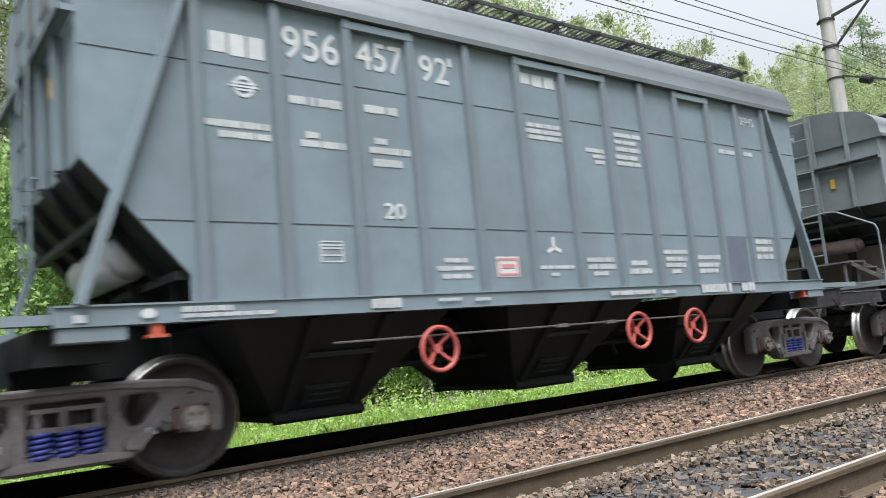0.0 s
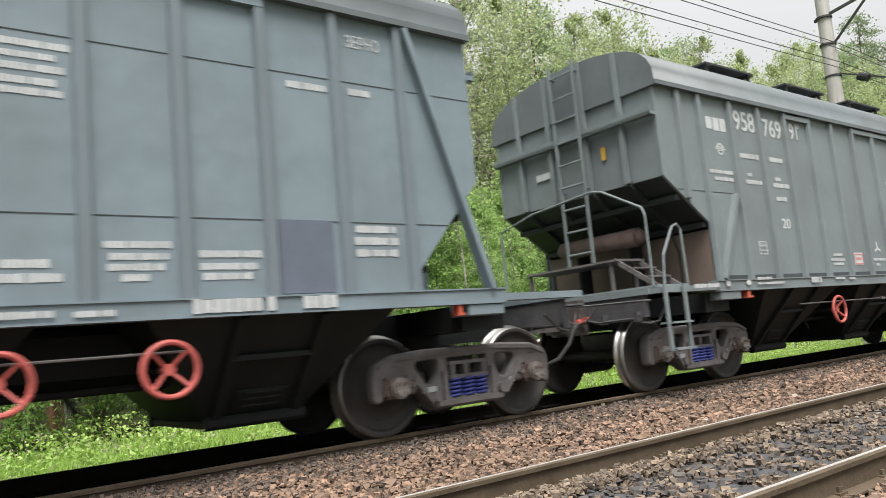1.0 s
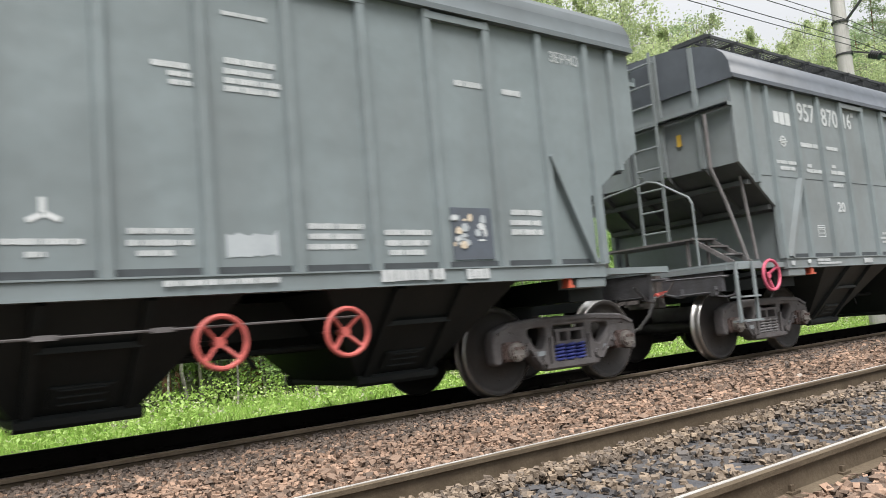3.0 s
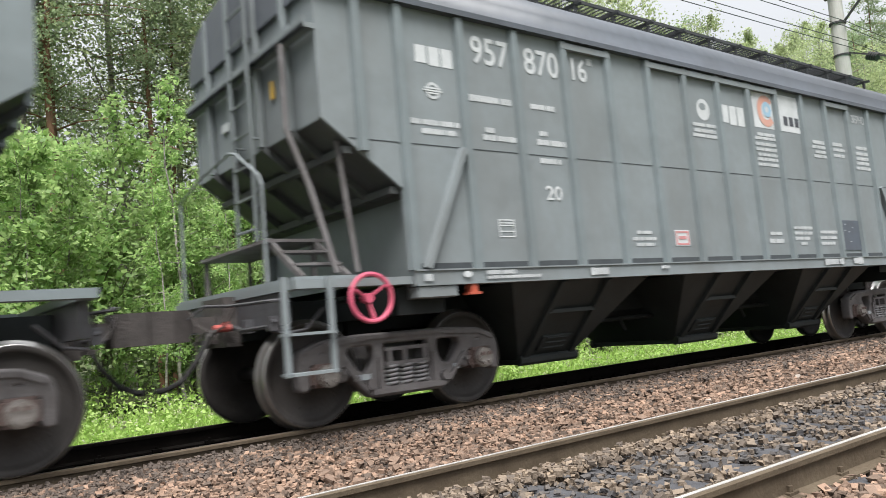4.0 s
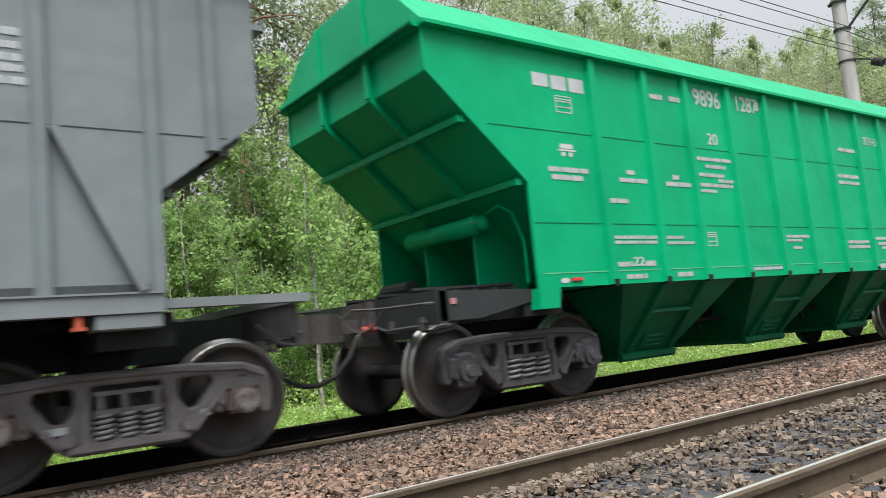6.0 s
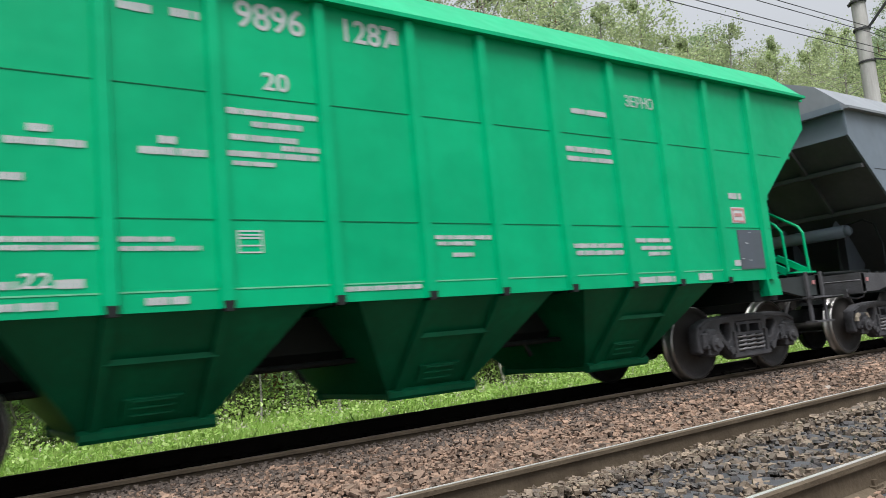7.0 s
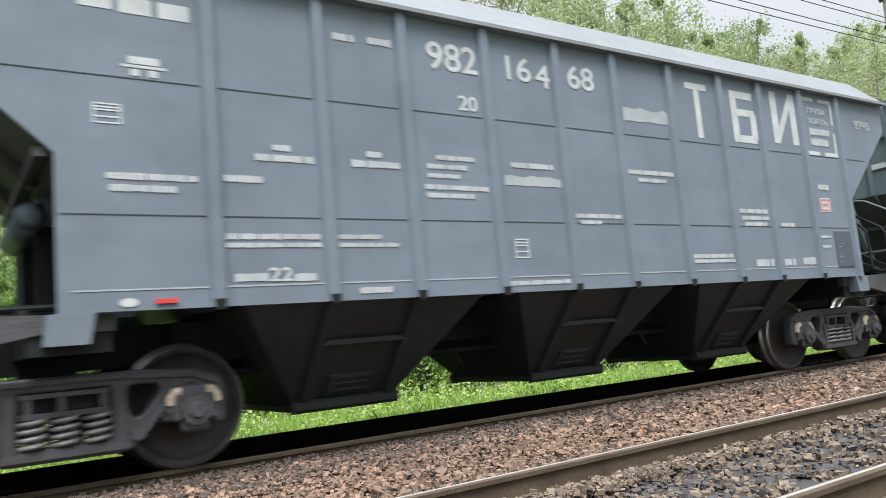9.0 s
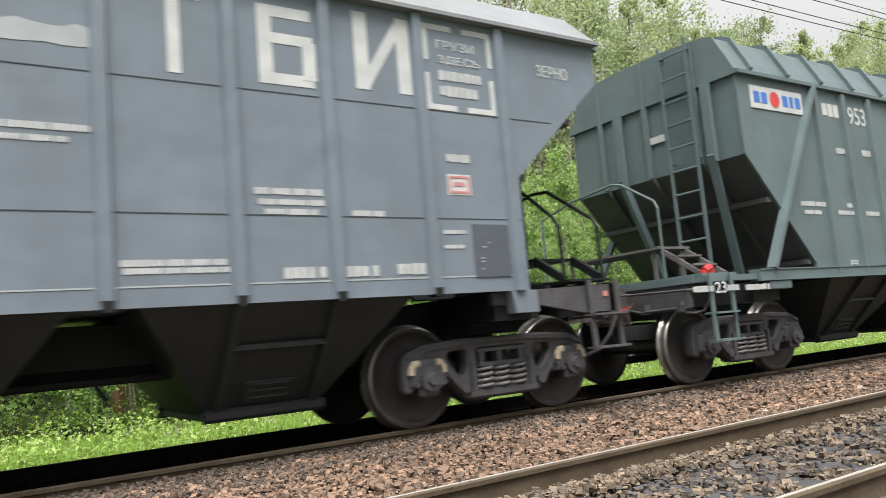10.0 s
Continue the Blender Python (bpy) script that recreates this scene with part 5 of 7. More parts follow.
def end_frame_dark(w, beam):
    """The bare end of the underframe on the angular wagons: tapered side beams, deck angles and end beam."""
    for sx in (-1, 1):
        bm = bmesh.new()
        for sd in (-1, 1):
            a, b = sorted((sd * 1.36, sd * 1.44))
            prof = [(4.95, 1.255), (6.66, 1.30), (6.66, 1.00), (6.15, 1.00), (5.45, 1.13), (4.95, 1.13)]
            prism(bm, [(sx * x, z) for x, z in prof], a, b)
        a, b = sorted((sx * 6.56, sx * 6.68))
        box(bm, a, b, -1.44, 1.44, 0.98, 1.31)
        part("end_beam", bm, beam, w, "dusty dark end beam")
        bm = bmesh.new()
        for y in (-0.9, -0.2, 0.5):
            rod(bm, (sx * 5.2, y, 1.36), (sx * 6.5, y + 0.15, 1.36), 0.03, 8)
        for k in range(4):
            box(bm, *sorted((sx * (5.5 + 0.27 * k), sx * (5.56 + 0.27 * k))), -1.3, 1.3, 1.27, 1.32)
        rod(bm, (sx * 5.9, 0.1, 1.45), (sx * 5.9, 0.7, 1.45), 0.10, 12)
        part("brake_rigging", bm, M_BLACK, w, "black brake rods on the end deck")
        bm = bmesh.new()
        box(bm, *sorted((sx * 6.46, sx * 6.52)), -1.452, -1.44, 1.16, 1.22)
        part("reflector", bm, M_FADEDRED, w, "faded red reflector square")


def gussets(w, sx, paint):
    for y in (-0.5, 0.5):
        bm = bmesh.new()
        prof = [(5.12, 1.28), (4.62, 1.28), (4.50, 1.52), (4.85, 1.95), (5.30, 2.32), (5.46, 2.18), (5.30, 1.90), (5.20, 1.60)]
        prism(bm, [(sx * x, z) for x, z in prof], y - 0.015, y + 0.015)
        part("gusset_plate", bm, paint, w)


def corner_legs(w, paint):
    for sx in (-1, 1):
        for sd in (-1, 1):
            bm = bmesh.new()
            a, b = sorted((sd * 1.42, sd * 1.565))
            prism(bm, [(sx * 5.10, 1.26), (sx * 5.41, 1.26), (sx * 5.43, 1.04), (sx * 5.14, 1.04)], a, b)
            part("corner_leg", bm, paint, w)


def hopper_saddle(w, black):
    bm = bmesh.new()
    loft(bm, [(-0.55, 1.2), (-0.55, 0.85), (-0.35, 0.70), (0.35, 0.70), (0.55, 0.85), (0.55, 1.2)], -4.3, 4.3)
    part("outlet_housing", bm, black, w)


def control_rod(w):
    bm = bmesh.new()
    tube(bm, [(-3.2, -1.50, 0.99), (-2.2, -1.50, 0.99), (2.2, -1.50, 0.99)], 0.011, 6)
    for x in (-0.35, 0.45):
        box(bm, x - 0.08, x + 0.08, -1.53, -1.47, 0.97, 1.01)
    part("control_rod", bm, M_GREYFRAME, w, "long thin steel control rod")

# ---------------------------------------------------------------- markings


def markings_1(w):
    brand(w, -4.16, -3.65, 3.56, 0.195)
    fitted(w, "956", -3.48, -2.91, 3.68, 0.307)
    fitted(w, "457", -2.76, -2.23, 3.69, 0.292)
    fitted(w, "92", -2.03, -1.67, 3.67, 0.282)
    small_print(w, -1.67, -1.58, 3.78, 0.101)
    emblem(w, -4.04, -3.78, 3.2, 0.191)
    small_print(w, -3.49, -3.21, 3.15, 0.085)
    small_print(w, -3.14, -2.89, 3.15, 0.087)
    small_print(w, -2.72, -2.32, 3.16, 0.085)
    small_print(w, -4.24, -3.62, 2.86, 0.064)
    small_print(w, -4.15, -3.68, 2.77, 0.064)
    small_print(w, -3.35, -3.21, 2.84, 0.063)
    small_print(w, -3.39, -2.94, 2.76, 0.069)
    small_print(w, -2.63, -2.48, 2.85, 0.067)
    small_print(w, -2.68, -2.22, 2.76, 0.072)
    small_print(w, -2.66, -2.33, 2.64, 0.078)
    fitted(w, "20", -2.59, -2.35, 2.18, 0.153)
    chart(w, -3.29, -3.06, 1.79, 0.191)
    small_print(w, -1.93, -1.64, 1.71, 0.051)
    small_print(w, -2.03, -1.56, 1.63, 0.05)
    small_print(w, -1.97, -1.61, 1.55, 0.05)
    redbox(w, -1.26, -0.94, 1.64, 0.214)
    prop(w, -0.56, -0.22, 1.85, 0.19)
    small_print(w, -0.65, -0.1, 1.63, 0.044)
    small_print(w, -0.47, -0.34, 1.55, 0.044)
    small_print(w, 0.13, 0.59, 1.71, 0.059)
    small_print(w, 0.14, 0.61, 1.63, 0.06)
    small_print(w, 0.22, 0.47, 1.55, 0.053)
    small_print(w, 0.91, 1.21, 1.67, 0.063)
    small_print(w, 0.86, 1.29, 1.57, 0.07)
    small_print(w, 1.57, 2.08, 1.81, 0.058)
    small_print(w, 1.61, 2.06, 1.72, 0.058)
    small_print(w, 1.59, 2.01, 1.64, 0.058)
    small_print(w, 1.69, 1.89, 1.56, 0.058)
    small_print(w, 2.28, 2.8, 1.74, 0.061)
    small_print(w, 2.28, 2.77, 1.64, 0.061)
    small_print(w, 2.3, 2.71, 1.56, 0.061)
    small_print(w, 3.73, 4.17, 1.97, 0.075)
    small_print(w, 3.71, 4.18, 1.86, 0.075)
    small_print(w, 3.72, 4.18, 1.75, 0.074)
    brand(w, -0.58, -0.0, 3.77, 0.138)
    small_print(w, -0.6, -0.06, 3.24, 0.054)
    small_print(w, -0.59, -0.02, 3.17, 0.054)
    small_print(w, -0.56, -0.04, 3.1, 0.054)
    small_print(w, 0.38, 0.71, 3.03, 0.056)
    small_print(w, 0.49, 0.7, 2.96, 0.05)
    small_print(w, 0.51, 0.69, 2.89, 0.05)
    small_print(w, 0.89, 1.39, 3.27, 0.059)
    small_print(w, 0.87, 1.28, 3.18, 0.052)
    small_print(w, 0.88, 1.37, 3.09, 0.059)
    small_print(w, 0.86, 1.3, 2.99, 0.059)
    small_print(w, 0.87, 1.34, 2.91, 0.058)
    fitted(w, "ЗЕРНО", 3.77, 4.14, 3.77, 0.125)
    small_print(w, 3.15, 3.56, 3.26, 0.068)
    small_print(w, 3.76, 3.99, 3.27, 0.07)
    board(w, 2.92, 3.45, 1.72, 0.635, M_BLUEPATCH)
    sill_print(w, -5.3, -5.21, 1.29, 0.064)
    oval(w, -4.84, -4.73, 1.31, 0.075, 1.616)
    sill_print(w, -4.54, -4.14, 1.33, 0.048)
    sill_print(w, -4.54, -3.78, 1.28, 0.035)
    sill_print(w, -2.85, -2.53, 1.31, 0.097)
    sill_print(w, -2.1, -1.82, 1.32, 0.032)
    sill_print(w, -1.64, -1.44, 1.31, 0.034)
    sill_print(w, 0.39, 1.23, 1.31, 0.054)
    sill_print(w, 1.34, 1.62, 1.3, 0.049)
    sill_print(w, 2.18, 2.91, 1.32, 0.12)
    sill_print(w, 3.12, 3.49, 1.32, 0.126)


def markings_2(w):
    brand(w, -5.12, -4.61, 3.62, 0.19)
    fitted(w, "958", -4.38, -3.82, 3.74, 0.302)
    fitted(w, "769", -3.61, -3.07, 3.71, 0.287)
    fitted(w, "91", -2.83, -2.59, 3.73, 0.267)
    small_print(w, -2.59, -2.5, 3.84, 0.087)
    emblem(w, -5.0, -4.74, 3.26, 0.178)
    small_print(w, -4.38, -4.11, 3.21, 0.079)
    small_print(w, -4.06, -3.79, 3.21, 0.086)
    small_print(w, -3.56, -3.15, 3.21, 0.079)
    small_print(w, -5.2, -4.56, 2.92, 0.058)
    small_print(w, -5.1, -4.64, 2.82, 0.058)
    small_print(w, -4.24, -4.11, 2.93, 0.057)
    small_print(w, -4.3, -3.85, 2.82, 0.068)
    small_print(w, -3.47, -3.32, 2.91, 0.061)
    small_print(w, -3.52, -3.06, 2.81, 0.073)
    small_print(w, -3.52, -3.2, 2.6, 0.072)
    fitted(w, "20", -3.46, -3.22, 2.22, 0.153)
    chart(w, -4.2, -3.99, 1.84, 0.191)
    small_print(w, -1.99, -1.68, 1.74, 0.048)
    small_print(w, -2.09, -1.62, 1.66, 0.048)
    small_print(w, -2.02, -1.66, 1.59, 0.048)
    redbox(w, -1.27, -0.95, 1.67, 0.215)
    prop(w, -0.51, -0.17, 1.86, 0.188)
    small_print(w, -0.62, -0.08, 1.66, 0.046)
    small_print(w, -0.46, -0.33, 1.57, 0.047)
    small_print(w, 0.22, 0.7, 1.74, 0.049)
    small_print(w, 0.21, 0.7, 1.65, 0.049)
    small_print(w, 0.28, 0.55, 1.57, 0.049)
    pale(w, 0.97, 1.42, 1.64, 0.236)
    small_print(w, 1.71, 2.26, 1.79, 0.055)
    small_print(w, 1.71, 2.24, 1.7, 0.054)
    small_print(w, 1.69, 2.17, 1.61, 0.054)
    small_print(w, 2.48, 3.02, 1.74, 0.056)
    small_print(w, 2.49, 3.0, 1.64, 0.056)
    small_print(w, 2.52, 2.93, 1.55, 0.056)
    small_print(w, 4.08, 4.55, 1.96, 0.063)
    small_print(w, 4.06, 4.52, 1.85, 0.062)
    small_print(w, 4.06, 4.53, 1.75, 0.062)
    poster(w, 3.27, 3.79, 1.73, 0.523)
    small_print(w, 1.04, 1.45, 3.58, 0.039)
    small_print(w, 0.5, 0.81, 3.07, 0.053)
    small_print(w, 0.62, 0.81, 3.0, 0.045)
    small_print(w, 0.62, 0.8, 2.93, 0.044)
    small_print(w, 1.04, 1.5, 3.17, 0.055)
    small_print(w, 1.03, 1.48, 3.08, 0.054)
    small_print(w, 1.03, 1.53, 3.0, 0.054)
    small_print(w, 1.03, 1.52, 2.93, 0.054)
    fitted(w, "ЗЕРНО", 4.89, 5.36, 3.78, 0.127)
    small_print(w, 3.53, 3.91, 3.29, 0.063)
    small_print(w, 4.11, 4.4, 3.27, 0.065)
    sill_print(w, -5.28, -5.19, 1.33, 0.069)
    oval(w, -4.79, -4.67, 1.34, 0.073, 1.616)
    sill_print(w, -6.02, -5.43, 1.32, 0.057)
    sill_print(w, -4.49, -4.11, 1.39, 0.043)
    sill_print(w, -4.5, -3.76, 1.32, 0.034)
    sill_print(w, -2.96, -2.65, 1.34, 0.088)
    sill_print(w, -2.18, -1.86, 1.35, 0.035)
    sill_print(w, -1.7, -1.49, 1.34, 0.036)
    sill_print(w, 0.44, 1.38, 1.33, 0.049)
    sill_print(w, 2.37, 3.1, 1.33, 0.111)
    sill_print(w, 3.36, 3.68, 1.32, 0.108)


def markings_3(w):
    brand(w, -5.17, -4.68, 3.54, 0.196)
    fitted(w, "957", -4.42, -3.89, 3.7, 0.302)
    fitted(w, "870", -3.64, -3.10, 3.69, 0.299)
    fitted(w, "16", -2.92, -2.67, 3.7, 0.274)
    small_print(w, -2.65, -2.56, 3.82, 0.089)
    emblem(w, -5.12, -4.87, 3.18, 0.174)
    small_print(w, -5.26, -4.65, 2.85, 0.06)
    small_print(w, -5.17, -4.75, 2.76, 0.06)
    small_print(w, -4.47, -3.86, 3.17, 0.075)
    small_print(w, -4.34, -4.20, 2.84, 0.06)
    small_print(w, -4.37, -3.91, 2.76, 0.065)
    small_print(w, -3.65, -3.26, 3.17, 0.065)
    small_print(w, -3.55, -3.41, 2.87, 0.06)
    small_print(w, -3.60, -3.15, 2.77, 0.07)
    small_print(w, -3.58, -3.25, 2.56, 0.064)
    fitted(w, "20", -3.54, -3.29, 2.2, 0.161)
    chart(w, -4.28, -4.06, 1.8, 0.188)
    small_print(w, -2.05, -1.77, 1.77, 0.044)
    small_print(w, -2.15, -1.69, 1.69, 0.044)
    small_print(w, -2.08, -1.74, 1.62, 0.043)
    redbox(w, -1.30, -1.00, 1.7, 0.209)
    ring(w, -0.52, -0.17, 3.48, 0.303)
    small_print(w, -0.62, -0.07, 3.26, 0.052)
    small_print(w, -0.60, -0.08, 3.18, 0.053)
    small_print(w, -0.59, -0.02, 3.11, 0.052)
    brand(w, 0.16, 0.76, 3.47, 0.279)
    banner(w, 0.94, 2.40, 3.65, 0.576)
    small_print(w, 0.98, 1.47, 3.26, 0.051)
    small_print(w, 0.97, 1.57, 3.2, 0.051)
    small_print(w, 0.96, 1.53, 3.11, 0.051)
    small_print(w, 0.96, 1.56, 3.03, 0.051)
    small_print(w, 0.94, 1.47, 2.95, 0.05)
    small_print(w, 0.95, 1.53, 2.88, 0.05)
    small_print(w, 0.94, 1.52, 2.8, 0.05)
    small_print(w, 2.69, 3.08, 3.27, 0.064)
    small_print(w, 2.67, 3.09, 3.19, 0.056)
    small_print(w, 2.68, 3.02, 3.11, 0.056)
    small_print(w, 2.69, 3.09, 3.04, 0.056)
    small_print(w, 3.28, 3.62, 3.28, 0.067)
    small_print(w, 3.28, 3.69, 3.19, 0.058)
    small_print(w, 3.28, 3.65, 3.09, 0.058)
    fitted(w, "ЗЕРНО", 4.10, 4.57, 3.79, 0.143)
    small_print(w, 4.12, 4.52, 3.28, 0.061)
    small_print(w, 4.09, 4.51, 3.18, 0.061)
    small_print(w, 4.09, 4.52, 3.09, 0.061)
    small_print(w, 4.07, 4.53, 3.01, 0.061)
    small_print(w, 4.06, 4.57, 2.92, 0.06)
    small_print(w, 0.99, 1.31, 1.77, 0.055)
    small_print(w, 0.95, 1.34, 1.66, 0.069)
    small_print(w, 1.67, 2.24, 1.86, 0.051)
    small_print(w, 1.69, 2.20, 1.78, 0.05)
    small_print(w, 1.68, 2.14, 1.7, 0.051)
    small_print(w, 1.83, 2.01, 1.62, 0.05)
    small_print(w, 2.47, 3.01, 1.8, 0.053)
    small_print(w, 2.45, 2.99, 1.71, 0.053)
    small_print(w, 2.47, 2.91, 1.62, 0.053)
    board(w, 3.24, 3.83, 1.75, 0.494)
    sill_print(w, -5.33, -5.24, 1.31, 0.07)
    oval(w, -4.86, -4.75, 1.33, 0.065, 1.616)
    sill_print(w, -4.56, -4.16, 1.34, 0.047)
    sill_print(w, -4.56, -3.81, 1.29, 0.035)
    sill_print(w, -3.02, -2.71, 1.31, 0.089)
    sill_print(w, -1.74, -1.57, 1.33, 0.039)
    sill_print(w, 2.36, 3.00, 1.32, 0.105)
    sill_print(w, 3.31, 3.65, 1.32, 0.109)


def markings_4(w):
    brand(w, -5.17, -4.30, 3.6, 0.168)
    chart(w, -4.84, -4.58, 3.35, 0.201)
    emblem2(w, -4.89, -4.60, 2.81, 0.145)
    small_print(w, -5.07, -4.42, 2.58, 0.063)
    small_print(w, -5.03, -4.53, 2.49, 0.063)
    small_print(w, -3.75, -3.60, 2.61, 0.061)
    small_print(w, -3.89, -3.37, 2.51, 0.061)
    small_print(w, -2.85, -2.70, 2.59, 0.066)
    small_print(w, -3.00, -2.48, 2.5, 0.067)
    small_print(w, -4.11, -3.78, 2.25, 0.059)
    small_print(w, -3.11, -2.84, 3.64, 0.074)
    small_print(w, -2.71, -2.47, 3.65, 0.077)
    fitted(w, "9896", -2.17, -1.55, 3.74, 0.243)
    fitted(w, "1287", -1.14, -0.60, 3.76, 0.225)
    small_print(w, -0.56, -0.43, 3.77, 0.155)
    fitted(w, "20", -1.97, -1.73, 3.17, 0.159)
    small_print(w, -2.26, -1.45, 2.88, 0.056)
    small_print(w, -2.09, -1.62, 2.78, 0.056)
    small_print(w, -2.28, -1.69, 2.66, 0.055)
    small_print(w, -1.79, -1.44, 2.59, 0.051)
    small_print(w, -2.28, -1.45, 2.52, 0.055)
    small_print(w, -2.27, -1.91, 2.44, 0.043)
    small_print(w, -4.19, -3.31, 1.81, 0.045)
    small_print(w, -4.20, -3.36, 1.75, 0.04)
    small_print(w, -4.10, -3.83, 1.49, 0.065)
    fitted(w, "22", -3.82, -3.62, 1.52, 0.108)
    small_print(w, -3.60, -3.41, 1.49, 0.069)
    small_print(w, -3.97, -3.59, 1.34, 0.061)
    small_print(w, -3.17, -2.77, 1.81, 0.044)
    small_print(w, -3.18, -2.58, 1.74, 0.039)
    chart(w, -2.27, -2.06, 1.79, 0.187)
    small_print(w, -3.00, -2.66, 1.34, 0.062)
    small_print(w, -1.30, -0.46, 1.37, 0.046)
    small_print(w, -0.30, 0.40, 1.83, 0.044)
    small_print(w, -0.31, 0.15, 1.77, 0.043)
    small_print(w, -0.14, 0.11, 1.66, 0.043)
    small_print(w, 1.59, 2.39, 1.74, 0.056)
    small_print(w, 1.60, 2.37, 1.66, 0.056)
    small_print(w, 1.71, 2.29, 3.29, 0.067)
    fitted(w, "ЗЕРНО", 2.75, 3.27, 3.51, 0.144)
    small_print(w, 1.65, 2.40, 2.84, 0.066)
    small_print(w, 1.67, 2.41, 2.73, 0.058)
    small_print(w, 2.60, 3.23, 1.8, 0.053)
    small_print(w, 2.62, 3.17, 1.71, 0.052)
    small_print(w, 2.74, 3.11, 1.64, 0.052)
    small_print(w, 4.50, 4.80, 2.4, 0.093)
    redbox(w, 4.51, 4.81, 2.14, 0.217)
    board(w, 4.78, 5.33, 1.68, 0.526)
    small_print(w, 4.44, 4.67, 1.5, 0.081)
    small_print(w, 2.59, 3.23, 1.33, 0.081)
    small_print(w, 3.64, 3.94, 1.34, 0.1)
    oval(w, -5.07, -4.94, 1.33, 0.062)
    redstrip(w, -4.91, -4.74, 1.34, 0.035)


def markings_5(w):
    brand(w, -5.16, -4.3, 3.6, 0.129)
    emblem2(w, -4.87, -4.54, 3.12, 0.154)
    chart(w, -5.08, -4.88, 2.73, 0.156)
    small_print(w, -5.0, -4.34, 2.26, 0.057)
    small_print(w, -4.98, -4.49, 2.17, 0.056)
    small_print(w, -4.13, -3.81, 2.28, 0.061)
    small_print(w, -3.71, -3.55, 2.56, 0.058)
    small_print(w, -3.86, -3.34, 2.47, 0.063)
    small_print(w, -2.83, -2.68, 2.56, 0.058)
    small_print(w, -2.98, -2.48, 2.47, 0.068)
    small_print(w, -3.08, -2.86, 3.63, 0.07)
    small_print(w, -2.73, -2.48, 3.64, 0.072)
    fitted(w, "982", -2.02, -1.42, 3.6, 0.285)
    fitted(w, "16", -1.11, -0.78, 3.6, 0.264)
    fitted(w, "4", -0.69, -0.49, 3.56, 0.257)
    fitted(w, "68", -0.25, 0.15, 3.61, 0.267)
    fitted(w, "20", -1.76, -1.53, 3.15, 0.152)
    small_print(w, -2.08, -1.63, 2.58, 0.051)
    small_print(w, -2.19, -1.71, 2.49, 0.05)
    small_print(w, -2.19, -1.82, 2.4, 0.044)
    small_print(w, -2.2, -1.46, 2.29, 0.051)
    small_print(w, -2.21, -1.67, 2.21, 0.05)
    small_print(w, -1.17, -0.59, 2.56, 0.06)
    pale(w, -1.27, -0.47, 2.4, 0.12)
    pale(w, 0.58, 1.46, 3.28, 0.197)
    strokes(w, "cap", 1.75, 2.17, 3.44, 0.706)
    strokes(w, "loop", 2.66, 3.18, 3.44, 0.698)
    strokes(w, "slant", 3.57, 4.16, 3.51, 0.736)
    slogan(w, 4.38, 5.31, 3.46, 0.86)
    fitted(w, "ЗЕРНО", 5.72, 6.16, 3.59, 0.13)
    small_print(w, 0.58, 1.41, 2.58, 0.055)
    small_print(w, 0.71, 1.19, 2.49, 0.048)
    small_print(w, -0.3, 0.41, 2.05, 0.051)
    small_print(w, -0.28, 0.05, 1.98, 0.044)
    small_print(w, 2.58, 3.2, 2.17, 0.061)
    small_print(w, 2.59, 3.18, 2.08, 0.053)
    small_print(w, 2.63, 3.1, 2.0, 0.053)
    small_print(w, 3.42, 3.74, 2.0, 0.055)
    small_print(w, 1.54, 2.34, 1.59, 0.056)
    small_print(w, 1.55, 2.33, 1.53, 0.049)
    small_print(w, 2.76, 3.16, 1.49, 0.103)
    small_print(w, 3.32, 3.65, 1.49, 0.107)
    small_print(w, 3.86, 4.17, 1.5, 0.109)
    small_print(w, -4.17, -3.29, 1.81, 0.052)
    small_print(w, -4.18, -3.35, 1.74, 0.042)
    small_print(w, -3.16, -2.74, 1.81, 0.045)
    small_print(w, -3.16, -2.57, 1.74, 0.04)
    small_print(w, -4.08, -3.81, 1.48, 0.068)
    fitted(w, "22", -3.8, -3.6, 1.5, 0.111)
    small_print(w, -3.58, -3.38, 1.47, 0.07)
    small_print(w, -2.99, -2.66, 1.34, 0.059)
    small_print(w, -1.32, -0.5, 1.35, 0.046)
    chart(w, -1.22, -1.04, 1.7, 0.195)
    small_print(w, 4.46, 4.73, 2.56, 0.084)
    redbox(w, 4.45, 4.72, 2.3, 0.2)
    board(w, 4.69, 5.12, 1.66, 0.512)
    small_print(w, 4.36, 4.62, 1.84, 0.04)
    small_print(w, 4.36, 4.58, 1.70, 0.04)
    oval(w, -4.94, -4.81, 1.32, 0.066)
    redstrip(w, -4.69, -4.53, 1.32, 0.033)


def markings_6(w):
    sign(w, -5.24, -4.02, 3.72, 0.315)
    brand(w, -3.34, -2.88, 3.71, 0.197)
    fitted(w, "953", -2.51, -2.01, 3.68, 0.279)
    small_print(w, -3.2, -2.96, 3.1, 0.097)
    small_print(w, -2.36, -2.11, 3.11, 0.101)
    small_print(w, -4.38, -3.76, 2.28, 0.073)
    small_print(w, -4.32, -3.86, 2.16, 0.065)
    small_print(w, -3.16, -3.0, 2.28, 0.069)
    small_print(w, -3.33, -2.91, 2.17, 0.068)
    small_print(w, -2.5, -2.11, 2.17, 0.07)
    chart(w, -3.31, -3.13, 1.4, 0.148)
    sill_print(w, -6.97, -6.59, 1.17, 0.08)
    fitted(w, "23", -6.56, -6.35, 1.18, 0.136, 1.617)
    sill_print(w, -6.33, -6.08, 1.17, 0.083)
    sill_print(w, -5.97, -5.45, 1.16, 0.078)

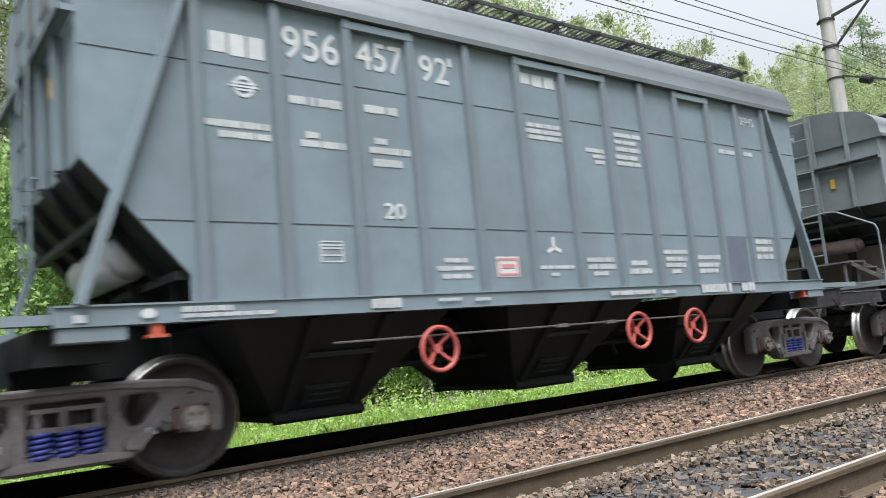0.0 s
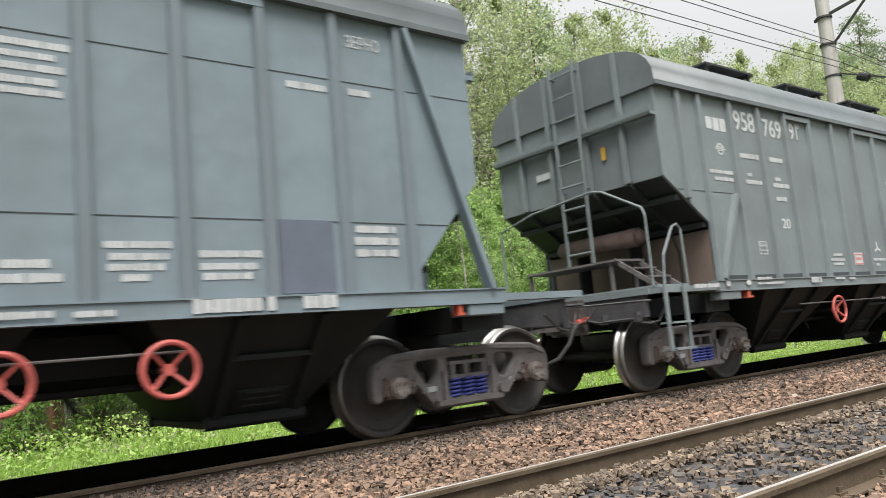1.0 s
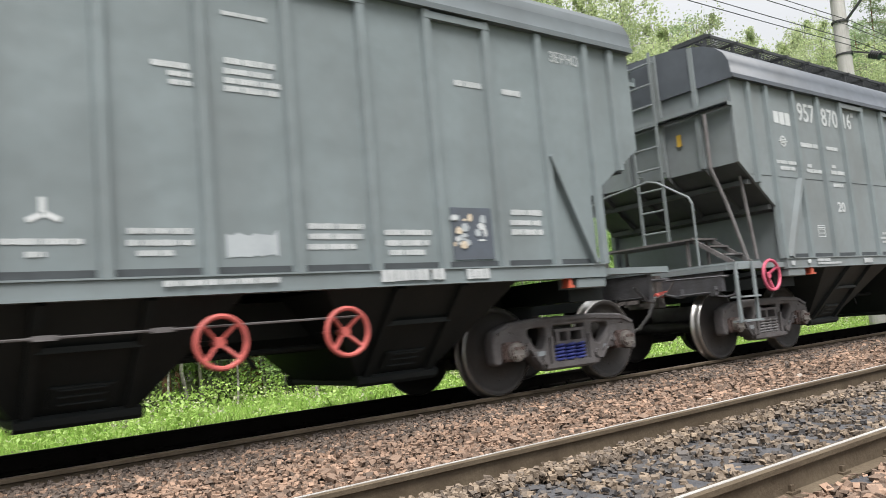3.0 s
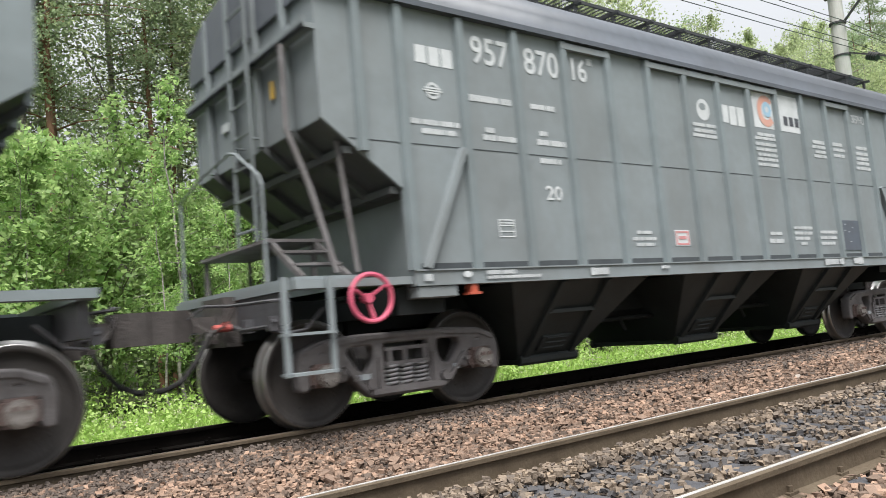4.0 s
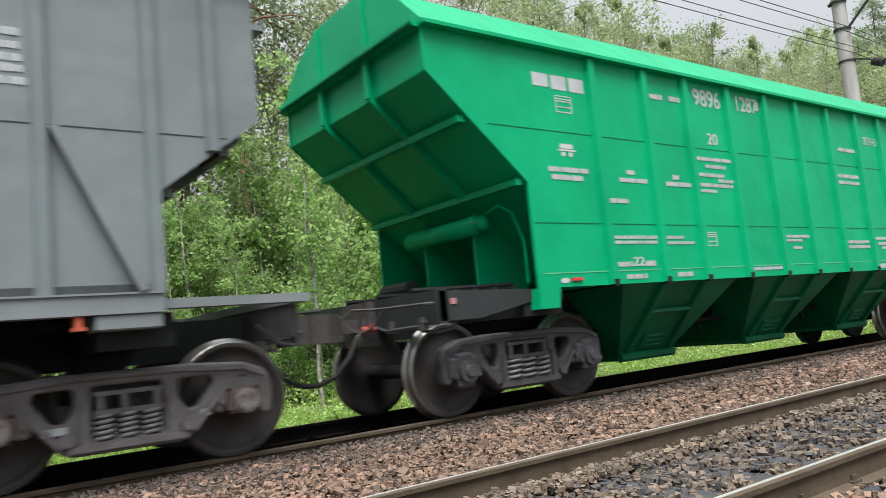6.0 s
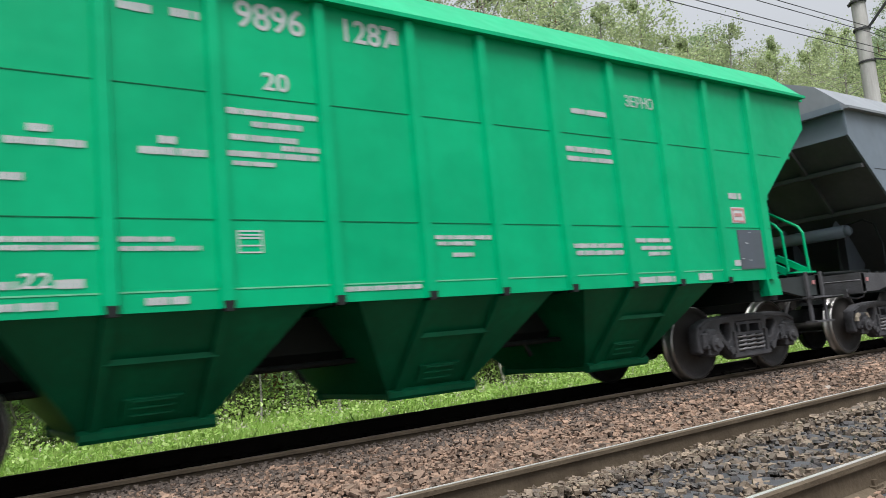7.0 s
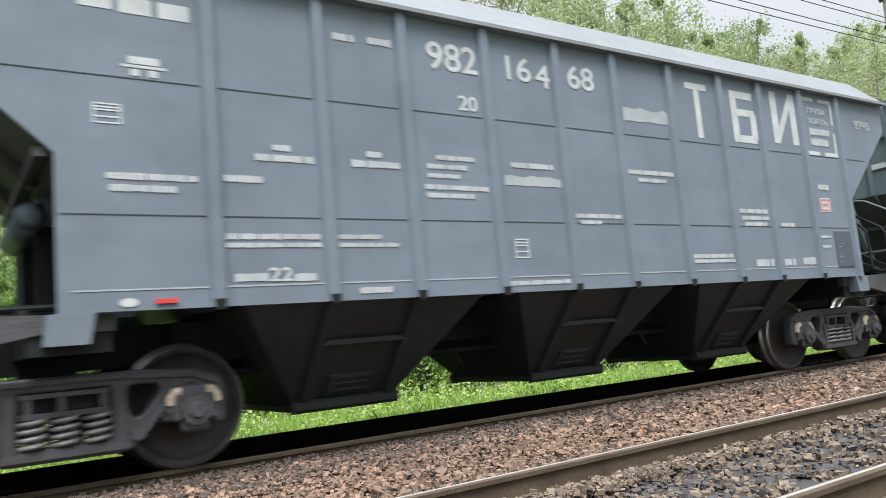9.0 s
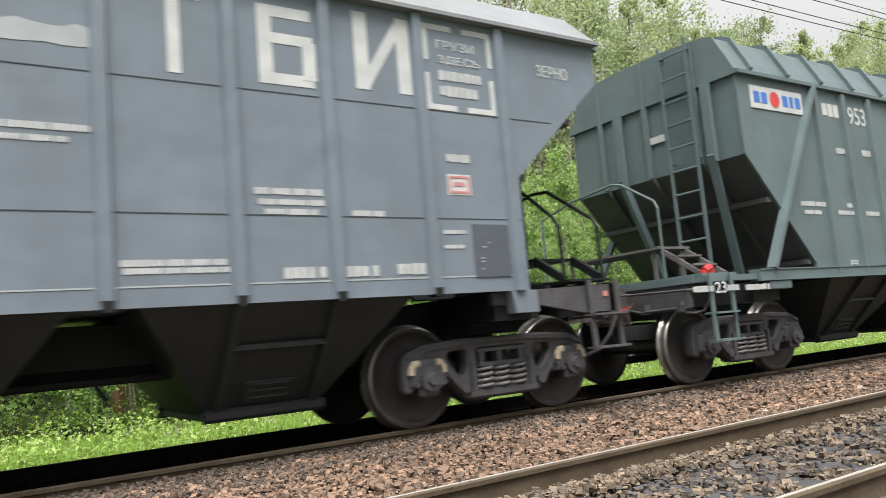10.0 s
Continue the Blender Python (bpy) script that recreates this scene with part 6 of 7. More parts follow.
# ---------------------------------------------------------------- the train
ROUND_A = dict(eave_x=5.22, eave_z=4.02, knee_z=2.50, low_x=4.43, low_z=1.60, base_z=1.39, roof="round", rib_w=0.115, end_ribs=(-1.0, -0.35, 0.35, 1.0), belt_z=3.63,
               ribs=rib_row([k * 0.722 for k in range(-6, 7)], 1.39, 3.99), seams=[(2.03, -4.8, 4.8), (3.36, -5.2, 5.2)], top=top_of("round"))
ROUND_B = dict(eave_x=6.28, eave_z=4.02, knee_z=2.79, low_x=5.45, low_z=2.17, base_z=1.39, roof="round", rib_w=0.115, end_ribs=(-1.0, -0.35, 0.35, 1.0), belt_z=3.63,
               ribs=rib_row([k * 0.77 for k in range(-7, 8)], 1.39, 3.99) + [(-5.87, 2.50, 3.99), (5.87, 2.50, 3.99)], seams=[(2.62, -6.0, 6.0)], top=top_of("round"))
ROUND_B2 = dict(ROUND_B, seams=[(2.62, -6.0, -4.7)], low_x=5.36,
                ribs=rib_row([k * 0.77 + 0.06 for k in range(-7, 8)], 1.39, 3.99) + [(-5.81, 2.50, 3.99), (5.90, 2.50, 3.99)])
ANGULAR = dict(eave_x=6.65, eave_z=3.98, knee_z=3.51, low_x=5.40, low_z=2.41, base_z=1.26, roof="angular", rib_w=0.13, end_ribs=(-0.53, 0.53), belt_z=3.97,
               ribs=rib_row([-4.22, -3.246, -2.387, -1.41, -0.4425, 0.4425, 1.41, 2.387, 3.246, 4.22, 5.20], 1.26, 3.95), seams=[(3.02, -5.9, 5.9), (1.97, -5.38, 5.38)], top=top_of("angular"))
ANGULAR_SHORT = dict(ANGULAR, low_x=5.34, knee_z=3.54, eave_x=6.58, seams=[(3.02, -5.85, 5.85), (1.97, -5.32, 5.32)])
PANELLED = dict(eave_x=5.50, eave_z=4.02, knee_z=2.92, low_x=4.2, low_z=1.45, base_z=1.30, roof="panelled", rib_w=0.13, end_ribs=(-0.9, 0.0, 0.9), belt_z=0,
                ribs=rib_row([-3.70 + 0.74 * k for k in range(11)], 1.30, 3.98), seams=[], top=top_of("panelled"))
STYLE_BLUE = (M_GREYFRAME, M_BLUESPRING, "plain", False)
STYLE_GREY = (M_GREYFRAME, M_GREYSPRING, "plain", False)
STYLE_DARK = (M_DARKFRAME, M_GREYSPRING, "adapter", False)
STYLE_PADS = (M_DARKFRAME, M_GREYSPRING, "adapter", True)


def chassis(w, paint, black, style):
    underframe(w, paint, black)
    bogie(w, -5.25, style)
    bogie(w, 5.25, style)
    coupler(w, -1)
    coupler(w, 1)


def braces(w, paint, x0, z0, x1, z1, width=0.10):
    for sx in (-1, 1):
        for sd in (-1, 1):
            bm = bmesh.new()
            bar(bm, (sx * x0, sd * 1.585, z0), (sx * x1, sd * 1.585, z1), 0.06, width, up=(0, 1, 0))
            part("brace", bm, paint, w)


def round_wagon(x5, p, paint, rib_paint, style, label, headers_at, brace, tank):
    """The round-roofed type on a full frame with channel sills."""
    w = base_wagon(x5, label)
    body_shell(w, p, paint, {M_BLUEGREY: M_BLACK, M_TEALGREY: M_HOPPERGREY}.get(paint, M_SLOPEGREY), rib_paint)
    if p["low_z"] > 2:
        for sx in (-1, 1):
            bm = bmesh.new()
            a, b = sorted((sx * 5.33, sx * 5.36))
            box(bm, a, b, -1.505, 1.505, 1.345, 2.10)
            if paint == M_TEALGREY:
                part("bulkhead", bm, M_BULKHEAD, w, "rusty brown bulkhead under the end slope")
            else:
                part("bulkhead", bm, paint, w)
    roof(w, p, M_ROOFDARK if paint == M_DUSTGREY else M_ROOFGREY)
    side_sill(w, paint)
    braces(w, paint, *brace)
    headers(w, paint, headers_at)
    # hoppers in black and dark grey: their deep shade is put into the paint
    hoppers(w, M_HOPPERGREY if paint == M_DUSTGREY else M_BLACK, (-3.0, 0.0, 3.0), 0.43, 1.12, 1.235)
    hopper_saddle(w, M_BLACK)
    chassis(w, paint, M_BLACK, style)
    if paint == M_DUSTGREY:
        platform(w, -1, paint, RAILS_INNER, (6.33, 6.76))
    else:
        platform(w, -1, paint, RAILS_ROUND)
    steps_up(w, -1, M_GREYFRAME)
    end_ladder(w, -1, p, paint, -0.10, 1.80, 4.78)
    if tank:
        end_tank(w, -1, *tank)
    for sx in ((1,) if p is ROUND_A else (-1, 1)):
        bm = bmesh.new()
        box(bm, *sorted((sx * 4.72, sx * 4.86)), -1.06, -0.94, 1.34, 2.02)
        part("end_post", bm, paint, w)
    ex = p["eave_x"]
    bm = bmesh.new()
    box(bm, -ex - 0.008, -ex - 0.001, 0.42, 0.72, 3.20, 3.30)
    part("end_plate_mark", bm, M_WHITE, w, "small white plate on the end wall")
    bm = bmesh.new()
    box(bm, -ex - 0.008, -ex - 0.001, -0.66, -0.58, 3.22, 3.40)
    part("end_warning_mark", bm, M_YELLOW, w, "small yellow warning mark")
    return w


def wall_foot(w, p, paint, dark):
    """A highlight painted along the wall's foot, and the dark hopper posts that end in a notch under each rib."""
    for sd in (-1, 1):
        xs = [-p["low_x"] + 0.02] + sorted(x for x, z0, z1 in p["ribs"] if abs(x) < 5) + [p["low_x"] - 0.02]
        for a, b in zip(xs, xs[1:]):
            # pale strip: the bright edge of the foot is put into the colour
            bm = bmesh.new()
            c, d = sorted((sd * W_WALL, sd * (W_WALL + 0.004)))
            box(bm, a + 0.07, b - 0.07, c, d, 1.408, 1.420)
            part("foot_highlight", bm, M_PALEGREEN if paint == M_GREEN else M_PATCH, w, "pale strip, a catch-light painted along the wall's foot")
        for x in xs[1:-1]:
            bm = bmesh.new()
            c, d = sorted((sd * 1.50, sd * 1.612))
            prism(bm, [(x - 0.036, 1.235), (x + 0.036, 1.235), (x + 0.048, 1.318), (x - 0.048, 1.318)], c, d)
            part("rib_foot", bm, dark, w, "dark hopper post under the rib")


def angular_wagon(x5, paint, low_paint, style, label, rail_paint):
    w = base_wagon(x5, label)
    p = ANGULAR if paint == M_GREEN else ANGULAR_SHORT
    body_shell(w, p, paint, M_GREEN if paint == M_GREEN else M_SLOPEGREY, paint)
    roof(w, p, paint if paint == M_GREEN else M_PALEROOF)
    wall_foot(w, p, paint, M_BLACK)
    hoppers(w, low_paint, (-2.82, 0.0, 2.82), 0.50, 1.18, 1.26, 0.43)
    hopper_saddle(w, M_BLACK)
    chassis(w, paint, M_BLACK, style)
    corner_legs(w, paint)
    end_frame_dark(w, M_HOPPERGREY if paint == M_GREEN else M_DARKFRAME)
    for sx in (-1, 1):
        gussets(w, sx, paint)
    end_tank(w, -1, 5.42, 2.10, paint, 0.115, paint if paint == M_GREEN else M_BLACK)
    bm = bmesh.new()
    for x in (6.20, 6.60):
        bar(bm, (x, -1.50, 1.34), (x + 0.02, -1.50, 0.62), 0.03, 0.06)
    for z in (0.62, 0.97):
        box(bm, 6.17, 6.65, -1.60, -1.42, z - 0.012, z + 0.012)
    part("foot_step", bm, M_DARKFRAME, w, "grey steel foot steps")
    bm = bmesh.new()
    box(bm, 5.98, 6.58, -1.46, -1.02, 1.335, 1.36)
    part("step_tread", bm, rail_paint, w)
    bm = bmesh.new()
    box(bm, 5.98, 6.58, -0.9, 0.8, 1.62, 1.65)
    for x in (6.0, 6.56):
        bar(bm, (x, 0.75, 1.36), (x, 0.75, 1.63), 0.04, 0.04)
    part("upper_platform", bm, rail_paint, w)
    for x in (6.0, 6.56):
        bm = bmesh.new()
        bar(bm, (x, -1.36, 1.36), (x, -0.9, 1.63), 0.05, 0.09)
        part("step_stringer", bm, rail_paint, w)
    bm = bmesh.new()
    for loop in RAILS_ANGLE:
        tube(bm, loop, 0.021, 8)
    part("handrail", bm, rail_paint, w, "bent tube handrail")
    end_ladder(w, 1, p, rail_paint, 0.30, 1.66, 4.72)
    return w


def make_train():
    c = [-26.62 + PITCH * k + slack for k, slack in enumerate((0.0, 0.0, 0.10, 0.11, 0.0, 0.0))]
    w = round_wagon(c[0], ROUND_A, M_BLUEGREY, M_RIBBLUE, STYLE_BLUE, "blue-grey round-roofed grain hopper wagon with red handwheels",
                    ((-2.888, -2.166), (-0.722, 0.722), (2.166, 2.888)), (4.40, 3.98, 5.25, 1.39, 0.13), (4.66, 1.87, M_PALETANK, 0.205, M_BLACK))
    walkway(w, -4.3, 5.1)
    markings_1(w)
    control_rod(w)
    for x in (-2.10, 0.88, 2.01):
        handwheel(w, x, -1.57, 0.86, 0.205, M_RED, 0.80)
    w = round_wagon(c[1], ROUND_B2, M_TEALGREY, M_TEALGREY, STYLE_BLUE, "teal-grey round-roofed grain hopper wagon with red handwheels",
                    ((-3.02, -2.25), (-0.71, 2.37), (3.14, 3.91)), (4.70, 2.60, 5.27, 1.40, 0.10), (5.85, 2.12, M_RUSTBOX, 0.135, M_BLACK))
    hatch_boards(w, (-3.3, -0.85, 1.55, 3.95))
    foot_shade_and_grime(w, ROUND_B2)
    markings_2(w)
    control_rod(w)
    for x in (-2.10, 0.88, 2.01):
        handwheel(w, x, -1.57, 0.86, 0.205, M_RED, 0.80)
    w = round_wagon(c[2], ROUND_B, M_DUSTGREY, M_TEALGREY, STYLE_GREY, "dusty grey round-roofed grain hopper wagon with a pink handwheel",
                    ((-3.08, -2.31), (-1.54, 1.54), (3.08, 3.85)), (4.70, 2.60, 5.27, 1.40, 0.10), None)
    walkway(w, -5.8, 6.25)
    foot_shade_and_grime(w, ROUND_B)
    markings_3(w)
    handwheel(w, -5.94, -1.63, 1.15, 0.212, M_PINKRED, 0.6)
    bm = bmesh.new()
    tube(bm, [(-6.45, -1.20, 3.55), (-6.45, -1.20, 2.75), (-6.30, -1.30, 2.2), (-6.15, -1.42, 1.40)], 0.028, 8)
    rod(bm, (-5.95, -1.45, 1.40), (-6.05, -1.40, 2.62), 0.025, 8)
    part("brake_spindle", bm, M_GREYFRAME, w, "grey hand brake spindle at the wagon's end")
    # the hoppers take the green with their shade painted in
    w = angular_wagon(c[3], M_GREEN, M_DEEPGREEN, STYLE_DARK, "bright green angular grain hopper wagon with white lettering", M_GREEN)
    markings_4(w)
    # dark grey hoppers: shade under the body painted into the colour
    w = angular_wagon(c[4], M_STEELBLUE, M_HOPPERGREY, STYLE_PADS, "steel-blue angular grain hopper wagon with white lettering", M_BLACK)
    markings_5(w)
    w = base_wagon(c[5], "dark teal sloped-end hopper wagon with panelled roof")
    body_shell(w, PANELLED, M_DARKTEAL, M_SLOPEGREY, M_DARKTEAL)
    roof(w, PANELLED, M_DARKTEAL)
    side_sill(w, M_DARKTEAL, 5.6, False)
    braces(w, M_DARKTEAL, 3.75, 4.02, 5.3, 1.39, 0.13)
    # hopper colour darkened to carry the shade below the walls
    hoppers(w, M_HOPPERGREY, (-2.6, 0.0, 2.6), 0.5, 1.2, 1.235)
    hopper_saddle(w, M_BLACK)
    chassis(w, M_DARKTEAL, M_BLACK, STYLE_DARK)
    platform(w, -1, M_DARKTEAL, RAILS_INNER)
    steps_up(w, -1, M_GREYFRAME)
    end_ladder(w, -1, PANELLED, M_DARKTEAL, -0.68, 1.40, 4.72)
    for y in (-1.12, 0.50):
        bm = bmesh.new()
        bar(bm, (-5.58, y, 4.0), (-5.58, y, 2.9), 0.12, 0.08)
        bar(bm, (-5.62, y, 3.0), (-5.0, y * 0.8, 1.36), 0.10, 0.10)
        part("end_post", bm, M_DARKTEAL, w)
    bm = bmesh.new()
    box(bm, -5.512, -5.501, -0.30, 0.05, 3.42, 3.52)
    part("end_plate_mark", bm, M_WHITE, w, "small white plate on the end wall")
    bm = bmesh.new()
    rod(bm, (-6.52, -1.46, 1.40), (-6.40, -1.46, 1.44), 0.05, 8)
    bar(bm, (-6.58, -1.46, 1.375), (-6.36, -1.46, 1.40), 0.06, 0.05)
    part("brake_valve", bm, M_SIGNRED, w, "red brake valve on the deck")
    markings_6(w)

# ---------------------------------------------------------------- woods


def leaf_quads(centres, size, r):
    """One folded diamond leaf at each centre."""
    n = len(centres)
    up = r.normal(size=(n, 3)) * 0.75 + np.array([0, 0, 0.8])
    up /= np.linalg.norm(up, axis=1, keepdims=True)
    u = np.cross(up, r.normal(size=(n, 3)))
    u /= np.linalg.norm(u, axis=1, keepdims=True)
    v = np.cross(up, u)
    s = size * r.uniform(0.6, 1.3, (n, 1))
    c = np.asarray(centres)
    return np.stack([c - u * s, c + v * s * 0.62, c + u * s, c - v * s * 0.62], 1)


def leaf_mesh(name, corners, material):
    n = len(corners)
    me = bpy.data.meshes.new(name)
    me.from_pydata(corners.reshape(-1, 3).tolist(), [], np.arange(n * 4).reshape(n, 4).tolist())
    me.materials.append(material)
    return me


def limb(bm, pts, r0, r1, seg=6):
    rings = []
    n = len(pts)
    for i, p in enumerate(pts):
        p = Vector(p)
        t = (Vector(pts[min(i + 1, n - 1)]) - Vector(pts[max(i - 1, 0)])).normalized()
        a = t.orthogonal().normalized()
        b = t.cross(a)
        rad = r0 + (r1 - r0) * i / (n - 1)
        rings.append([bm.verts.new(p + rad * (math.cos(k * math.tau / seg) * a + math.sin(k * math.tau / seg) * b)) for k in range(seg)])
    for ra, rb in zip(rings, rings[1:]):
        for k in range(seg):
            bm.faces.new((ra[k], ra[(k + 1) % seg], rb[(k + 1) % seg], rb[k]))


def tree(kind, seed, height, label):
    """A trunk with limbs, and a crown of many small leaves hung round the limbs."""
    r = np.random.default_rng(seed)
    bm = bmesh.new()
    lean = r.normal(0, 0.02 * height, 2)
    tr = []
    for i in range(9):
        f = i / 8
        tr.append((lean[0] * f + r.normal(0, 0.05), lean[1] * f + r.normal(0, 0.05), height * f * (0.97 if kind != "shrub" else 0.85)))
    tr[0] = (0, 0, -0.2)
    r0 = {"birch": 0.0095, "pine": 0.0085, "shrub": 0.009, "sapling": 0.006}[kind] * height
    limb(bm, tr, r0, r0 * 0.15, 8)
    cents = []
    start = {"birch": 0.28, "pine": 0.50, "shrub": 0.20, "sapling": 0.25}[kind]
    count = {"birch": 46, "pine": 44, "shrub": 34, "sapling": 22}[kind]
    reach = {"birch": 0.20, "pine": 0.17, "shrub": 0.34, "sapling": 0.18}[kind] * height
    per = {"birch": 210, "pine": 190, "shrub": 150, "sapling": 130}[kind]
    for b in range(count):
        f = start + (1 - start) * (b + r.uniform(0, 1)) / count
        k = f * 8
        i = min(int(k), 7)
        p0 = np.array(tr[i]) * (1 - (k - i)) + np.array(tr[i + 1]) * (k - i)
        az = r.uniform(0, math.tau)
        g = (f - start) / (1 - start)
        if kind == "pine":
            ln = reach * (1.05 - 0.75 * g) * r.uniform(0.5, 1.1)
            rise = r.uniform(-0.05, 0.35)
        elif kind == "birch":
            ln = reach * math.sin(math.pi * min(0.12 + 0.86 * g, 1)) ** 0.7 * r.uniform(0.5, 1.15)
            rise = r.uniform(0.2, 0.8)
        else:
            ln = reach * (1.0 - 0.55 * g) * r.uniform(0.4, 1.15)
            rise = r.uniform(0.1, 0.9)
        d = np.array([math.cos(az), math.sin(az), rise])
        pts = [tuple(p0 + d * ln * q + np.array([0, 0, -0.25 * ln * q * q])) for q in (0, 0.35, 0.7, 1.0)]
        limb(bm, pts, r0 * 0.28 * (1 - 0.6 * g), 0.006, 5)
        end = np.array(pts)
        m = per
        q = r.uniform(0.25, 1.05, m)
        base = np.stack([np.interp(q, (0, 0.35, 0.7, 1.0), end[:, j]) for j in range(3)], 1)
        sub = np.floor(q * 5)
        off = np.stack([np.sin(sub * 12.9 + b * 3.1), np.cos(sub * 7.7 + b * 5.3), np.sin(sub * 3.3 + b)], 1) * ln * 0.16
        spread = {"birch": (0.16, 0.16, 0.20), "pine": (0.15, 0.15, 0.09), "shrub": (0.13, 0.13, 0.11), "sapling": (0.16, 0.16, 0.14)}[kind]
        cl = base + off + r.normal(0, 1, (m, 3)) * np.array(spread) * (ln if kind != "pine" else max(ln, 1.2))
        if kind == "birch":
            cl[:, 2] -= np.abs(r.normal(0, 0.35, m)) * ln * 0.6
        cents.append(cl)
    bark = {"birch": M_BIRCHBARK, "pine": M_PINEBARK, "shrub": M_GREYBARK, "sapling": M_BIRCHBARK}[kind]
    name = {"birch": "birch_tree", "pine": "pine_tree", "shrub": "shrub", "sapling": "sapling"}[kind]
    cat = "tree" if kind != "shrub" else "shrub"
    th = tagged(new(name), label, cat, "trees of the wood")
    part("trunk", bm, bark, th)
    cents = np.concatenate(cents)
    size = {"birch": 0.060, "pine": 0.058, "shrub": 0.046, "sapling": 0.046}[kind]
    mat = {"birch": M_LEAF_BIRCH, "pine": M_NEEDLE, "shrub": M_LEAF_SHRUB, "sapling": M_LEAF_SHRUB}[kind]
    cr = new("crown", leaf_mesh("crown", leaf_quads(cents, size, r), mat))
    cr.parent = th
    return th


def grass():
    r = np.random.default_rng(5)
    n = 115000
    u = r.uniform(0, 1, n)
    x = -2 + 46 * u ** 1.5
    y = r.uniform(9.9, 15.5, n)
    z = ground_height(x, y) - 0.02
    hgt = r.uniform(0.12, 0.36, n) * (0.7 + 0.6 * (np.sin(x * 1.3) * np.sin(y * 2.1 + x) * 0.5 + 0.5))
    a = r.uniform(0, math.tau, n)
    w = 0.008 + 0.010 * u
    bend = r.normal(0, 0.09, (n, 2))
    c = np.stack([x, y, z], -1)
    side = np.stack([np.cos(a), np.sin(a), 0 * a], -1) * w[:, None]
    top = c + np.stack([bend[:, 0], bend[:, 1], hgt], -1)
    mid = c + np.stack([bend[:, 0] * 0.35, bend[:, 1] * 0.35, hgt * 0.55], -1)
    co = np.stack([c - side, c + side, mid + side * 0.7, top, mid - side * 0.7], 1)
    me = bpy.data.meshes.new("grass")
    me.from_pydata(co.reshape(-1, 3).tolist(), [], np.arange(n * 5).reshape(n, 5).tolist())
    me.materials.append(M_GRASS)
    tagged(new("grass", me), "fresh bright green meadow grass on the verge", "grass", kind="stuff")
    # broad-leaved weeds standing in the grass
    m = 760
    cx, cy = -2 + 40 * r.uniform(0, 1, m) ** 1.4, r.uniform(11.0, 18.5, m)
    cents = []
    for i in range(m):
        k = 60
        hh = r.uniform(0.3, 0.7) + max(0, cy[i] - 14) * r.uniform(0.02, 0.17)
        g = r.normal(0, 1, (k, 3)) * np.array([0.13, 0.13, 0.0]) * hh / 0.5
        g[:, 2] = r.uniform(0.05, 1, k) * hh
        cents.append(g + np.array([cx[i], cy[i], ground_height(cx[i], cy[i])]))
    me = leaf_mesh("weeds", leaf_quads(np.concatenate(cents), 0.042, r), M_GRASS)
    tagged(new("weeds", me), "leafy green weeds and nettles growing in the grass", "weeds", kind="stuff")
    m = 1500
    px, py = -2 + 36 * r.uniform(0, 1, m), r.uniform(10.6, 15.5, m)
    cc = np.stack([px, py, ground_height(px, py) + r.uniform(0.25, 0.6, m)], -1)
    cc = np.repeat(cc, 5, 0) + r.normal(0, 0.03, (m * 5, 3))
    tagged(new("wild_flowers", leaf_mesh("wild_flowers", leaf_quads(cc, 0.022, r), M_FLOWER)), "small pale wild flowers above the grass", "flowers", kind="stuff")


def far_woods():
    """Dense foliage deep in the wood, closing the view between the trunks: light birch above, dark undergrowth within."""
    r = np.random.default_rng(9)
    # the two dark layers carry the wood's inner shade in their leaf colour
    for count, near, far, top, size, mat, label in (
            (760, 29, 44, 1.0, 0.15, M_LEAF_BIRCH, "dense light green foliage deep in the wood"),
            (430, 33, 48, 0.85, 0.22, M_LEAF_DARK, "dark green foliage deep in the wood, shade put into its colour"),
            (330, 21, 27, 0.30, 0.10, M_LEAF_DARK, "dark undergrowth, the wood's shade put into its colour")):
        cents = []
        for i in range(count):
            x = r.uniform(-12, 150)
            y = r.uniform(near, far) + max(0, x - 60) * 0.1
            hgt = r.uniform(0.3, 1) * (11.5 + 0.09 * min(x, 60) + 2.0 * math.sin(x * 0.31) + 1.2 * math.sin(x * 0.9 + 1)) * top
            if x / y > 1.35:
                hgt = min(hgt, 0.60 * y)
            k = 380
            cents.append(r.normal(0, 1, (k, 3)) * np.array([1.4, 1.0, 1.0]) + np.array([x, y, hgt * math.sqrt(r.uniform(0.01, 1.0))]))
        me = leaf_mesh("far_woods", leaf_quads(np.concatenate(cents), size, r), mat)
        tagged(new("far_woods", me), label, "woods", kind="stuff")


